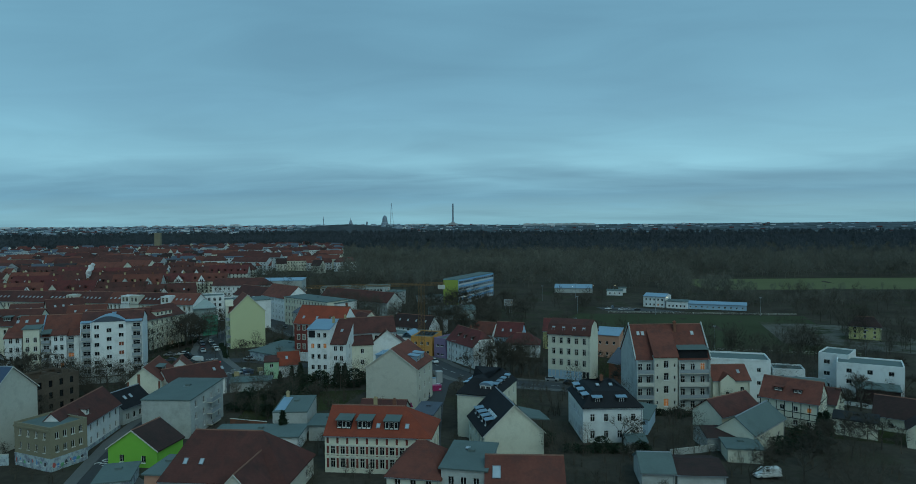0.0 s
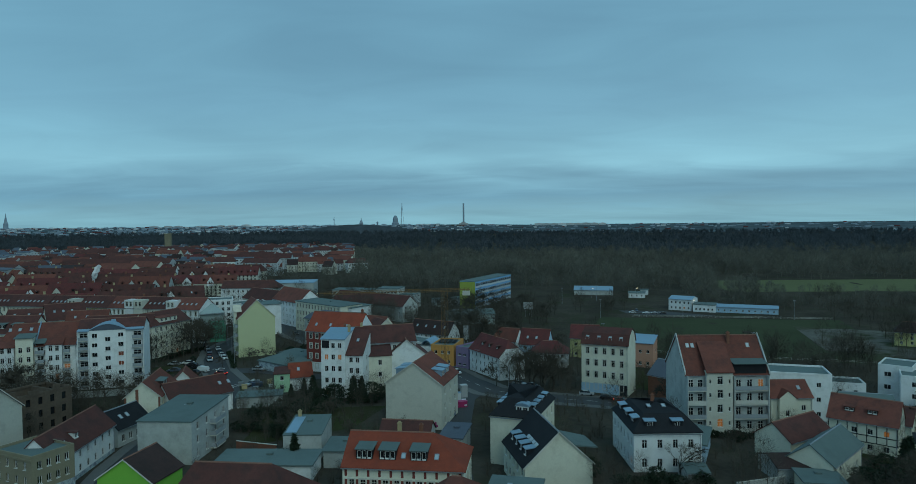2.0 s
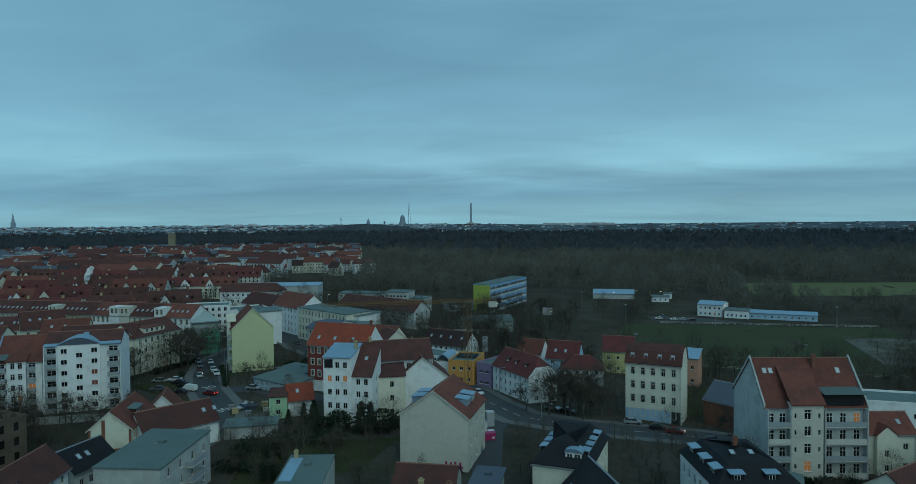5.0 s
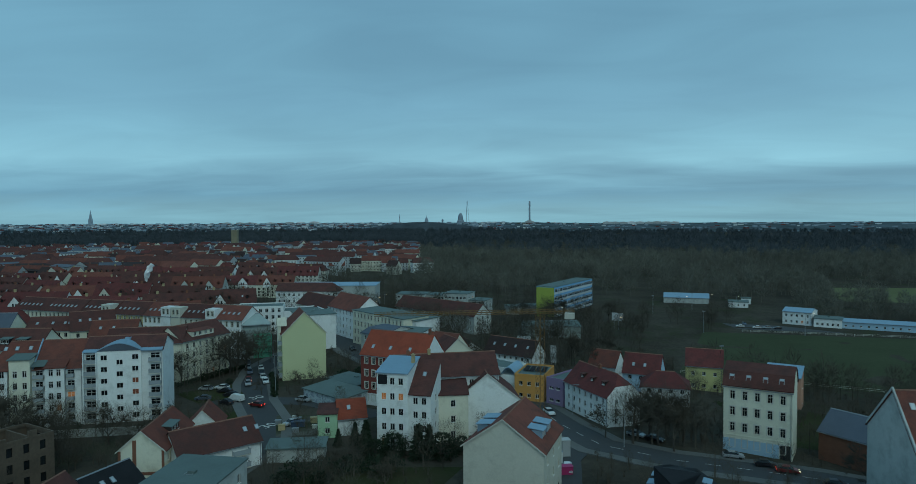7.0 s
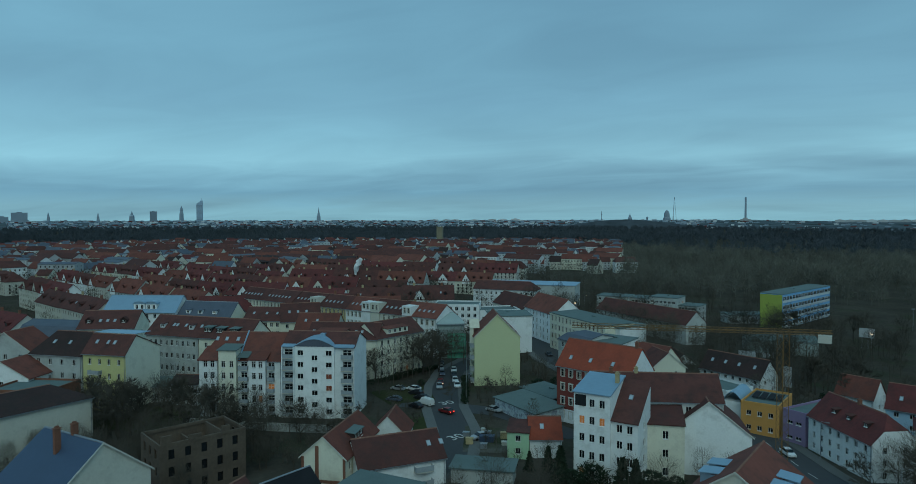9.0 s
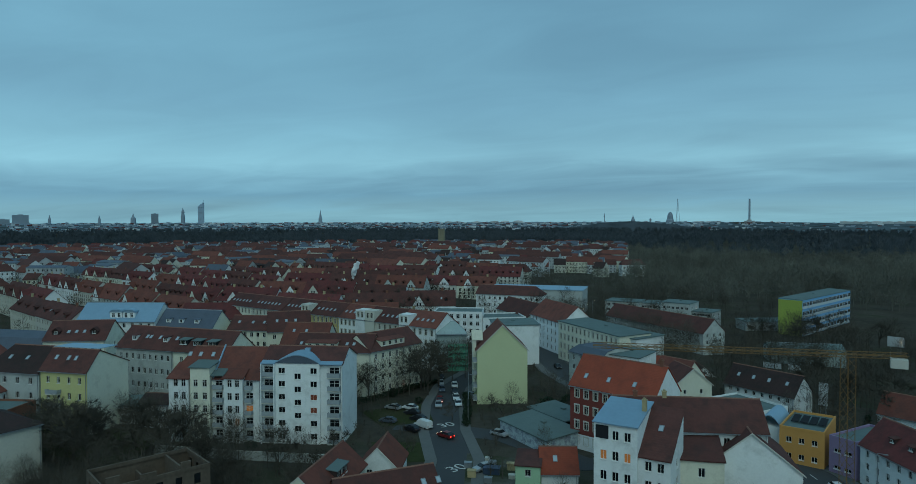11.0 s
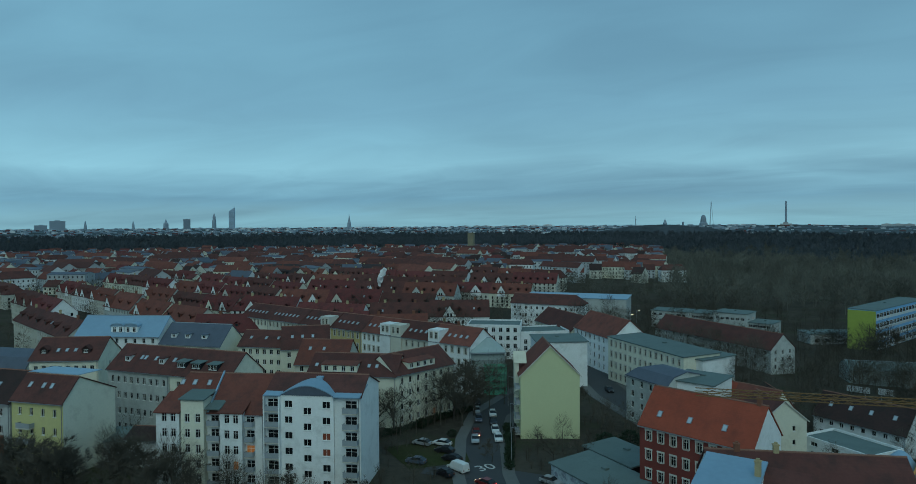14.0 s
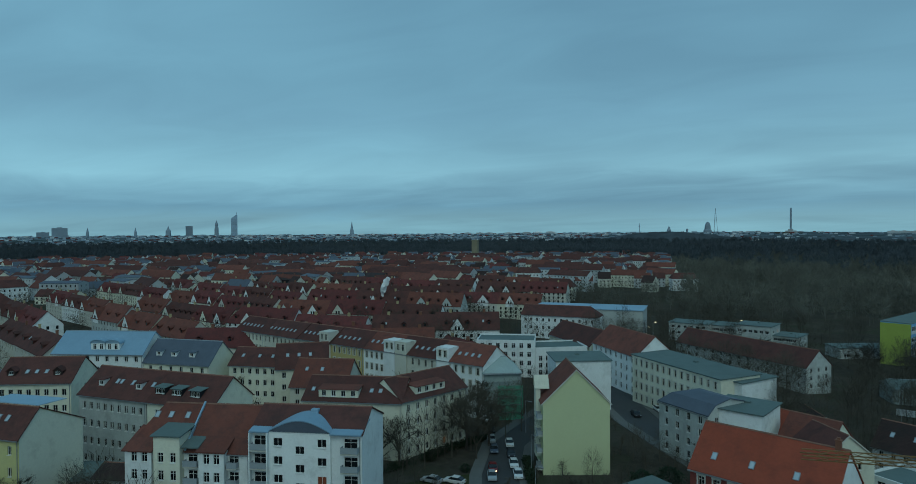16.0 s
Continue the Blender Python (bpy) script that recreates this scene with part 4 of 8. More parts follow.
# red-roofed stucco house with brick panels
ob, L, D, h, r = H("stucco town house with brick panels, red roof and large felt dormers", (-33.6, 131.4), (-12.6, 131.0), 12, 5.0, 9.2, CREAM, TILE_N, floors=3, n=(10, 3, 6, 0), style="surround", hipr=6.0, wh=1.9, ww=0.95, cornice=True)
row_dormers(ob, (3.6, 7.7, 13.2), D, h, r, 2.9, 1.7, SLATE, FELT, "shed", 3, 0.18)
sky_row(ob, (10.4, 16.2), D, h, r, 0.3)
bm = bmesh.new()
step = (L - 1.2) / 10
fh = (h - 0.3) / 3
box(bm, -0.22, 0.22, -0.03, -0.003, 0, 1.9)
pier = bpy.data.meshes.new("brick_panel")
bm.to_mesh(pier); bm.free()
pier.materials.append(BRICK)
for i in range(11):
    for k in range(3):
        part("brick_panel", pier, None, ob).location = (0.6 + step * i, 0, 1.0 + fh * k)
chimney(ob, 8.5, D * 0.62, h + 2, h + r + 1.2, CHIMY); chimney(ob, 12.5, D * 0.62, h + 2, h + r + 1.0)
# neighbouring red roofs near the start
ob, L, D, h, r = H("old house with rust-red hipped roof", (-58.5, 115.0), (-35.5, 115.0), 15, 1.6, 8.2, BEIGE, TILE_B, floors=2, n=(5, 2, 3, 2), hipl=3.0, hipr=7.0)
sky_row(ob, (3.5, 6.5), D, h, r, 0.35)
ob2 = H("old rear wing with cream gable and rust-red roof", (-45.5, 108.0), (-38.0, 108.0), 12, 1.6, 5.6, BEIGE, TILE_B, "cross", floors=2, n=(2, 0, 0, 0))
ob, L, D, h, r = H("salmon rendered annex with flat roof", (-62.0, 116.0), (-58.8, 116.0), 9, 2.0, 2.2, PINK, FELT, "flatover", floors=2, n=(1, 0, 0, 2))
ob, L, D, h, r = H("corner house with red hipped tile roof", (-18.2, 116.5), (-8.8, 115.5), 13, 3.0, 7.2, CREAM, TILE_R, floors=2, n=(3, 2, 0, 2), hipl=4, hipr=4)
ob, L, D, h, r = H("low workshop with green-grey felt roof", (-8.6, 116.0), (-0.9, 115.0), 11, 4.6, 5.6, GREYR, FELT, "flatover", floors=2, n=(3, 0, 0, 0))
skylight(ob, 3, 8, h + 1.1, 0.05)
ob, L, D, h, r = H("long outbuilding with broad red tiled roof", (-0.8, 112.0), (12.2, 112.4), 12, 2.2, 6.4, GREYR, TILE_R, "gable", floors=1, n=(3, 0, 3, 0))
skylight(ob, 1.8, 3.0, h + 2.4, 0.7, w=1.4, h=2.4)

# corner building with sprayed ground floor
ob, L, D, h, r = H("olive-grey corner building with sprayed ground floor and flat felt roof", (-99.0, 131.0), (-88.4, 127.4), 8, 5.9, 6.2, SHOP, FELT, "flat", floors=3, n=(4, 4, 0, 0), wh=1.35, ww=0.85, first=0.9, cornice=True, name="corner_building", category="building")
bm = bmesh.new()
box(bm, -0.04, L + 0.04, -0.04, -0.003, -1, 2.6); box(bm, L + 0.003, L + 0.04, 0, D, -1, 2.6)
part("sprayed_plinth", bm, GRAFF, ob, "plinth covered in pale spray paint")
gr = random.Random(8)
sprays = [mat("spray_paint", c, 0.7, 0.1, 3, 0.5, 0) for c in ((0.5, 0.12, 0.1), (0.1, 0.25, 0.5), (0.15, 0.4, 0.2), (0.05, 0.05, 0.06))]
for i in range(16):
    bm = bmesh.new()
    w, hh = gr.uniform(0.3, 0.9), gr.uniform(0.4, 1.3)
    bmesh.ops.create_circle(bm, cap_ends=True, segments=9, radius=1.0)
    for v in bm.verts:
        v.co = Vector((v.co.x * w * gr.uniform(0.3, 0.6), 0, v.co.y * hh * gr.uniform(0.3, 0.6)))
    o = part("sprayed_mark", bm, sprays[i % 4], ob)
    o.matrix_basis = pose(0.6 + i * (L - 1.0) / 8, -0.052, gr.uniform(0.7, 1.8)) if i < 8 else pose(L + 0.052, 0.6 + (i - 8) * (D - 1.0) / 8, gr.uniform(0.7, 1.8), 0, 0, 90)
ob, L, D, h, r = H("two-storey terrace with red dormered roof and pale blue plinth", (-88.2, 133.5), (-92.0, 156.0), 8, 3.6, 7.6, WHITE, TILE_B, floors=2, n=(7, 0, 0, 0), plinth=GRAFF)
row_dormers(ob, (4, 9), D, h, r, 1.3, 1.3, FRAME, TILE_B, "shed", 1)
ob, L, D, h, r = H("small grey house with dark slate roof", (-92.5, 158.0), (-91.0, 168.0), 8, 1.6, 5.0, GREYR, SLATE, floors=1, n=(4, 0, 0, 0))
sky_row(ob, (3, 5), D, h, r, 0.5)
ob, L, D, h, r = H("lime green cottage with dark roof", (-79.0, 131.5), (-68.0, 130.6), 9, 1.2, 5.0, LIME, TILE_D, "cross", floors=2, n=(2, 0, 0, 0))
ob, L, D, h, r = H("sprayed shed with flat felt roof", (-72.0, 116.5), (-66.5, 118.5), 9, -0.2, 0, GRAFF, FELT, "flatover", floors=1, n=(0, 0, 0, 0), name="shed", category="shed")
# house with green-grey flat roof
ob, L, D, h, r = H("pale grey house with green-grey flat roof and rear balconies", (-82.2, 149.0), (-70.6, 149.4), 18, 6.2, 7.0, GREYR, FELT, "flatover", floors=3, n=(0, 4, 0, 0), over=0.2)
for i in range(3):
    balcony(ob, L + 0.003, 11, 0.7 + 2.7 * i, 5, 1.3, 90)
skylight(ob, 5.5, 11, h + 0.7, 0.02, w=1.4, h=1.2)
ob, L, D, h, r = H("house with blue-grey gable roof and beige end wall", (-106.6, 132.6), (-106.4, 147.2), 14, 9.8, 15.6, BEIGE, BLUES, "cross", floors=3, n=(0, 0, 0, 0))
for x in (5.0, 7.5):
    chimney(ob, x, 7, h + 1.5, h + r + 1.6, w=0.8)
H("windowless beige warehouse with hipped felt roof", (-160.5, 148), (-158.6, 171), 16, 8.0, 10.6, BEIGE, TILE_D, floors=3, n=(0, 0, 0, 0), hipl=5, hipr=5)
# roofless brick ruin
ob, L, D, h, r = H("roofless sooty brick ruin with empty windows", (-119.7, 158.5), (-114.7, 173.3), 10, 7.0, 7.0, RUIN, RUIN, "flat", floors=3, n=(5, 3, 4, 3), name="ruin", category="ruin", far=True, wh=1.7)
for c in ob.children:
    if c.name.startswith("roof"):
        c.name, c.location.z = "rubble_floor", -6.4
# broken wall stumps and the inner cross wall
bm = bmesh.new()
for x0, x1, z1 in ((0.3, 2.2, h + 1.6), (5.0, 7.4, h + 0.9), (11.0, 12.6, h + 1.3)):
    box(bm, x0, x1, 0.02, 0.3, h + 0.503, z1 + 0.3)
box(bm, L * 0.45, L * 0.45 + 0.3, 0.3, D - 0.3, 0.3, h - 1.2)
box(bm, L * 0.75, L * 0.75 + 0.3, 0.3, D - 0.3, 0.3, h + 0.2)
part("wall_stump", bm, RUIN, ob, "broken sooty brick walls")
# half-derelict house with patched gable, and its neighbours
ob, L, D, h, r = H("half-derelict house with patched cream gable, red roof and green dormer", (-100.8, 173.2), (-92.8, 175.6), 17, 4.4, 8.0, CREAM, TILE_R, "cross", floors=2, n=(0, 5, 0, 0), clip=0)
d1 = dormer(ob, 0, 0, 0, 4.5, 1.6, 2.6, 0.3, TILE_D, FELT, "shed", 3)
d1.matrix_basis = pose(L - 1.0, 9, h + 0.7, 0, 0, 90)
bm = bmesh.new()
for x0, x1, z0, z1 in ((0.0, 0.5, 0, h), (2.6, 3.3, 0, h + 2), (L - 0.5, L, 0, h), (0.5, 2.6, 2.3, 2.9), (3.3, L - 0.5, 2.3, 2.9)):
    box(bm, x0, x1, -0.03, -0.003, z0, z1)
part("bare_brick", bm, CHIM, ob, "brickwork where render has fallen")
H("small white gabled house with red roof", (-101.6, 194.6), (-94.8, 197.6), 9, 2.0, 5.7, WHITE, TILE_R, "cross", floors=2, n=(2, 0, 0, 0), wh=1.2)
ob, L, D, h, r = H("low house with long dull red roof and pale end wall", (-90.5, 176.5), (-80.6, 189.6), 10, 2.6, 6.4, WHITE, TILE_B, floors=2, n=(0, 3, 4, 0))
sky_row(ob, (14, 16.5), D, h, r, 0.5)
for i in range(2):
    balcony(ob, L - 4.5, -0.003, 0.7 + 2.6 * i, 3.4, 1.3)
H("mint green cube house with dark red roof", (-76.2, 207.2), (-72.0, 208.6), 6, 3.0, 3.8, MINT, TILE_B, "shed", floors=2, n=(1, 0, 0, 0), wh=1.2)
ob, L, D, h, r = H("small house with bright red roof and white gable", (-72.2, 209.6), (-66.4, 212.6), 7, 1.6, 5.0, WHITE, TILE_N, floors=2, n=(0, 1, 0, 0))
sky_row(ob, (2.6,), D, h, r, 0.5)
H("grey garage with flat felt roof", (-80.0, 190.5), (-69.0, 194.0), 6, 0.2, 0.3, GREYR, FELT, "flatover", floors=1, n=(0, 0, 0, 0), name="garage", category="garage")
ob, L, D, h, r = H("grey workshop with flat roof and solar panels", (-53.2, 154.6), (-45.2, 155.6), 12, 2.2, 3.0, GREYR, FELT, "flatover", floors=2, n=(0, 0, 0, 0), over=0.1)
bm = bmesh.new()
slab(bm, [(0.3, 1, h + 0.5), (2.6, 1, h + 0.5), (2.6, 10.5, h + 1.1), (0.3, 10.5, h + 1.1)], 0.12)
part("solar_panel", bm, ZINC, ob, "row of blue-grey solar panels")
chimney(ob, 1.2, 10.8, h, h + 2.2, CHIMY)
H("white flat-roofed garage row", (-62.0, 141.0), (-43.0, 142.5), 8, 0.6, 0.8, WHITE, FELT, "flatover", floors=1, n=(0, 0, 0, 0), name="garage", category="garage")
H("low shed with felt roof", (-43.0, 150.0), (-36.0, 150.5), 8, 0.8, 1.0, GREYR, FELT, "flatover", floors=1, n=(0, 0, 0, 0), name="shed", category="shed")
H("shed with red roof behind the gable house", (-34.0, 160.5), (-23.0, 160.0), 7, 1.0, 3.4, GREYR, TILE_B, floors=1, n=(0, 0, 0, 0), name="shed", category="shed")
H("long shed with dark felt roof", (-20.5, 158.5), (-15.8, 158.0), 9, 1.4, 1.8, GREYR, SLATEB, "flatover", floors=1, n=(0, 0, 0, 0), name="shed", category="shed")
# ---- houses on the street side and by the playing field ----
ob, L, D, h, r = H("beige cottage with gabled bay and red roof", (56.4, 188.4), (66.4, 189.6), 8, 3.6, 6.8, CREAM, TILE_R, floors=2, n=(3, 1, 0, 0), wh=1.3)
bm = bmesh.new()
ws = facade(bm, (1.6, -1.0, 0), (1, 0, 0), 4.0, -1.5, h, rows_of(4.0, [1.0, 3.9], 1, 0.9, 1.4))
quad(bm, (1.6, 0, -1.5), (1.6, -1, -1.5), (1.6, -1, h), (1.6, 0, h)); quad(bm, (5.6, -1, -1.5), (5.6, 0, -1.5), (5.6, 0, h), (5.6, -1, h)); quad(bm, (1.6, -1, h), (5.6, -1, h), (3.6, -1, h + 1.7))
bay = part("bay", bm, CREAM, ob)
put_windows(bay, (1.6, -1.0, 0), (1, 0, 0), ws, "plain")
bm = bmesh.new()
slab(bm, [(1.3, 3, h), (1.3, -1.2, h), (3.6, -1.2, h + 1.9), (3.6, 3, h + 1.9)], 0.15); slab(bm, [(5.9, -1.2, h), (5.9, 3, h), (3.6, 3, h + 1.9), (3.6, -1.2, h + 1.9)], 0.15)
part("bay_roof", bm, TILE_R, bay)
skylight(ob, 7.6, 2.0, h + 1.8, 0.8)
H("white modern house with flat roof and stepped parapets", (60.2, 204.5), (76.0, 201.5), 11, 6.0, 6.2, WHITE, FELT, "flat", floors=3, n=(3, 2, 0, 0), wh=1.2)
ob, L, D, h, r = H("timber-framed house with brown-red roof and small dormers", (64.6, 177.0), (75.6, 169.4), 9, 2.6, 6.8, CREAM, TILE_R, floors=2, n=(4, 2, 0, 0), wh=1.2)
row_dormers(ob, (4, 8.4), D, h, r, 2.0, 1.0, TILE_D, TILE_R, "shed", 2, 0.3)
bm = bmesh.new()
for i in range(8):
    box(bm, 0.1 + i * (L - 0.4) / 7, 0.28 + i * (L - 0.4) / 7, -0.05, -0.003, 2.6, h)
    box(bm, L + 0.003, L + 0.05, 0.1 + i * (D - 0.4) / 7, 0.28 + i * (D - 0.4) / 7, 2.6, h + min(i, 7 - i) * 0.9)
for z in (2.5, 4.0, h - 0.2):
    box(bm, 0, L + 0.06, -0.06, -0.003, z, z + 0.17); box(bm, L + 0.003, L + 0.06, 0, D, z, z + 0.17)
part("timber_frame", bm, SLATE, ob, "dark timber framing")
ob, L, D, h, r = H("low house with grey-green tiled roof and cream gable", (53.6, 148.2), (64.8, 161.8), 8, 1.4, 4.4, CREAM, FELT, floors=1, n=(3, 1, 0, 0), wh=1.2)
H("cream rear house with brown-red roof", (50.5, 160.0), (62.0, 169.0), 8, 1.8, 4.8, CREAM, TILE_B, floors=1, n=(2, 0, 0, 0), wh=1.2)
ob, L, D, h, r = H("long low shed with dark roof", (44.6, 150.0), (56.0, 151.4), 8, 0.1, 1.4, GREYR, TILE_D, floors=1, n=(0, 0, 0, 0), name="shed", category="shed")
H("cream rendered garage with felt roof", (46.8, 143.2), (53.6, 142.8), 6, 0.0, 0.2, CREAM, FELT, "flatover", floors=1, n=(0, 0, 0, 0), name="garage", category="garage")
H("shed with grey-green felt roof and white gable", (27.0, 128.0), (33.0, 128.0), 9, 0.4, 2.6, GREYR, FELT, floors=1, n=(0, 0, 0, 0), name="shed", category="shed")
H("shed with dark felt roof", (33.4, 128.0), (42.0, 128.0), 10, 0.2, 1.4, GREYR, TILE_D, floors=1, n=(0, 0, 0, 0), name="shed", category="shed")
H("garden shed with felt roof", (27.5, 147.0), (31.5, 147.5), 5, -0.2, 0.6, GREYR, FELT, floors=1, n=(0, 0, 0, 0), name="shed", category="shed")
H("low outbuilding with felt roof", (34.0, 160.0), (38.0, 172.0), 5, 0.6, 1.2, BLUEW, FELT, "flatover", floors=1, n=(0, 0, 0, 0), name="shed", category="shed")
ob, L, D, h, r = H("white modern villa with stacked flat-roofed storeys", (103.2, 222.0), (119.4, 214.6), 12, 1.6, 1.8, WHITE, FELT, "flat", floors=3, n=(3, 2, 0, 2), wh=1.4, ww=1.5)
ob, L, D, h, r = H("white modern house wing with flat roof", (102.4, 233.0), (109.5, 228.0), 12, 2.6, 3.0, WHITE, FELT, "flat", floors=3, n=(2, 1, 0, 1), wh=1.4, ww=1.8)
H("dark clad garage below the villa", (104.0, 211.0), (114.0, 206.6), 8, -3.6, -3.4, TILE_D, FELT, "flatover", floors=1, n=(0, 0, 0, 0), name="garage", category="garage")
H("white bungalow with hipped roof", (84.0, 222.0), (93.0, 220.0), 8, -0.6, 0.0, WHITE, FELT, "flat", floors=2, n=(2, 1, 0, 0), wh=1.2)
H("grey bungalow with low roof", (80.0, 205.0), (92.0, 202.0), 10, -2.2, 0.0, GREYR, FELT, floors=1, n=(3, 1, 0, 0), wh=1.1)
H("cream bungalow with brown-red roof", (78.0, 190.0), (86.0, 184.0), 9, -1.4, 1.8, CREAM, TILE_B, floors=1, n=(2, 2, 0, 0), wh=1.1)
H("white garage with overhanging dark flat roof", (79.0, 169.5), (87.0, 165.5), 7, -0.9, -0.7, CREAM, SLATE, "flatover", floors=1, n=(0, 0, 0, 0), name="garage", category="garage")
H("small cream cottage with brown roof", (91.0, 161.0), (97.0, 158.0), 8, -0.8, 2.0, CREAM, TILE_D, "cross", floors=1, n=(2, 2, 0, 0), wh=1.1)
H("cream bungalow with brown roof", (92.0, 178.0), (104.0, 170.0), 9, -2.0, 2.0, CREAM, TILE_D, floors=1, n=(2, 1, 0, 0), wh=1.1)
H("pale yellow villa among trees", (164, 345), (176, 339), 10, -5.0, -1.0, YELLOW, TILE_D, floors=3, n=(3, 2, 0, 0), wh=1.3, hipl=3, hipr=3)
H("salmon rendered house with mono-pitch zinc roof", (34.6, 277.0), (43.6, 273.6), 8, 1.0, 3.0, PINK, ZINC, "shed", floors=2, n=(3, 1, 0, 0), wh=1.2)
H("brick barn with blue-grey slate roof", (33.0, 222.0), (40.5, 214.0), 10, 1.4, 5.2, CHIM, SLATEB, floors=2, n=(0, 0, 0, 0), name="barn", category="barn")
ob, L, D, h, r = H("pale house with dark red roof", (-6.2, 279.0), (4.6, 276.0), 9, -0.2, 5.0, BLUEW, TILE_C, floors=2, n=(3, 1, 0, 1), wh=1.2)
sky_row(ob, (3, 6.5), D, h, r, 0.4)
H("white villa with red hipped roof", (-1.6, 262.0), (11.6, 261.0), 10, -0.4, 3.0, WHITE, TILE_C, floors=2, n=(4, 2, 0, 2), wh=1.2, hipl=4, hipr=4)
ob, L, D, h, r = H("pale yellow house with dark red roof", (14.0, 291.0), (25.0, 289.0), 9, 0.2, 4.8, YELLOW, TILE_C, floors=2, n=(3, 1, 0, 1), wh=1.2)
H("house with red roof and white gable", (-17.0, 297.0), (-8.0, 293.0), 8, -2.0, 2.6, WHITE, TILE_R, floors=1, n=(2, 1, 0, 0), wh=1.2)
# long white house with the half-hipped red roof
ob, L, D, h, r = H("long white three-storey house with half-hipped dull red roof", (-22.4, 247.0), (-11.4, 230.8), 9.5, 3.9, 8.6, WHITE, TILE_C, floors=3, n=(7, 2, 0, 0), wh=1.3, ww=0.9, hipr=2.4, clip=0.5, first=0.6)
row_dormers(ob, (6, 10.5, 15.5), D, h, r, 1.2, 1.0, TILE_D, TILE_B, "shed", 1, 0.35)
chimney(ob, 9.5, D / 2, h + r - 0.5, h + r + 0.9)
ob, L, D, h, r = H("lilac rendered workshop with flat roof", (-27.6, 250.2), (-23.0, 247.4), 14, 3.4, 3.6, PURPLE, FELT, "flat", floors=2, n=(2, 0, 0, 0), wh=0.7, ww=1.4)
ob, L, D, h, r = H("ochre office building with flat roof and solar frames", (-36.6, 251.6), (-28.4, 250.4), 14, 3.6, 3.8, OCHRE, FELT, "flat", floors=2, n=(3, 0, 0, 4), wh=1.1)
bm = bmesh.new()
for i in range(4):
    slab(bm, [(1.2 + i * 1.7, 5, h + 0.5), (2.6 + i * 1.7, 5, h + 0.5), (2.6 + i * 1.7, 9, h + 1.0), (1.2 + i * 1.7, 9, h + 1.0)], 0.1)
part("solar_panel", bm, SLATE, ob, "four dark solar panels")
bm = bmesh.new()
arc = [(-5.2 + 5.0 * i / 10, h - 1.0 + 2.4 * math.sin(math.pi * i / 10)) for i in range(11)]
for (xa, za), (xb, zb) in zip(arc, arc[1:]):
    slab(bm, [(xa, 3, za), (xb, 3, zb), (xb, 13, zb), (xa, 13, za)], 0.15)
part("barrel_roof", bm, ZINC, ob, "blue-grey barrel-vaulted roof")
bm = bmesh.new()
box(bm, -5.0, -0.2, 3.4, 12.8, -1, h - 1.0)
part("hall_wall", bm, WHITE, ob)
ob, L, D, h, r = H("white flat-roofed office with strip windows", (-54.6, 280.0), (-42.0, 271.5), 10, 0.6, 0.8, WHITE, FELT, "flat", floors=2, n=(3, 1, 0, 0), wh=0.9, ww=1.6)
H("white gable house with brown roof", (-61.0, 268.6), (-53.2, 274.6), 10, 5.6, 9.6, CREAM, TILE_B, "cross", floors=3, n=(2, 0, 0, 0), wh=1.1, ww=0.7)
H("cream side wing with red roof", (-69.5, 280.0), (-60.5, 276.0), 10, 5.0, 9.6, CREAM, TILE_R, floors=3, n=(0, 0, 0, 0))
H("small white house with black roof", (-68.0, 330.0), (-60.0, 334.0), 12, -6.2, -2.4, WHITE, TILE_D, "cross", floors=1, n=(1, 0, 0, 0), wh=1.1)
ob, L, D, h, r = H("white terrace with brown roof and small red awnings", (-53.6, 300.6), (-35.6, 291.6), 9, 0.6, 5.4, WHITE, TILE_D, floors=2, n=(8, 2, 0, 0), wh=1.1, ww=0.9)
sky_row(ob, (3, 7.5, 12, 17), D, h, r, 0.5)
ob, L, D, h, r = H("grey house with dark slate mansard roof and flat top", (-94.0, 284.4), (-82.0, 276.6), 12, 8.4, 11.4, GREYR, SLATEB, "mansard", floors=4, n=(4, 3, 0, 0), hipl=1)
H("white rear house with blank side wall", (-82.4, 279.5), (-72.0, 277.5), 11, 9.6, 10.0, WHITE, FELT, "flatover", floors=4, n=(0, 0, 0, 0))
H("low brick outbuilding with red roof", (-80.0, 292.0), (-64.0, 284.0), 9, 4.0, 8.0, CHIM, TILE_N, floors=2, n=(0, 0, 0, 0))
ob, L, D, h, r = H("pale stucco street house with flat felt roof", (-113.0, 326.0), (-84.5, 303.5), 12, 10.4, 10.8, CREAM, FELT, "flatover", floors=4, n=(14, 0, 0, 4), wh=1.9, ww=1.0, lit=0.0, style="surround", cornice=True)
H("white flat-roofed rear building with brick chimney", (-92.0, 313.0), (-80.0, 305.5), 12, 9.6, 10.0, WHITE, FELT, "flatover", floors=4, n=(0, 0, 0, 0))
ob, L, D, h, r = H("white corner house with red roof and tall gable", (-134.0, 350.0), (-113.5, 331.0), 13, 9.0, 14.6, WHITE, TILE_R, floors=4, n=(8, 0, 0, 0), wh=1.7, lit=0.0)
H("long red-roofed terrace along the side street", (-160.0, 372.0), (-136.0, 352.0), 12, 7.0, 12.0, CREAM, TILE_B, floors=3, n=(9, 0, 0, 0))
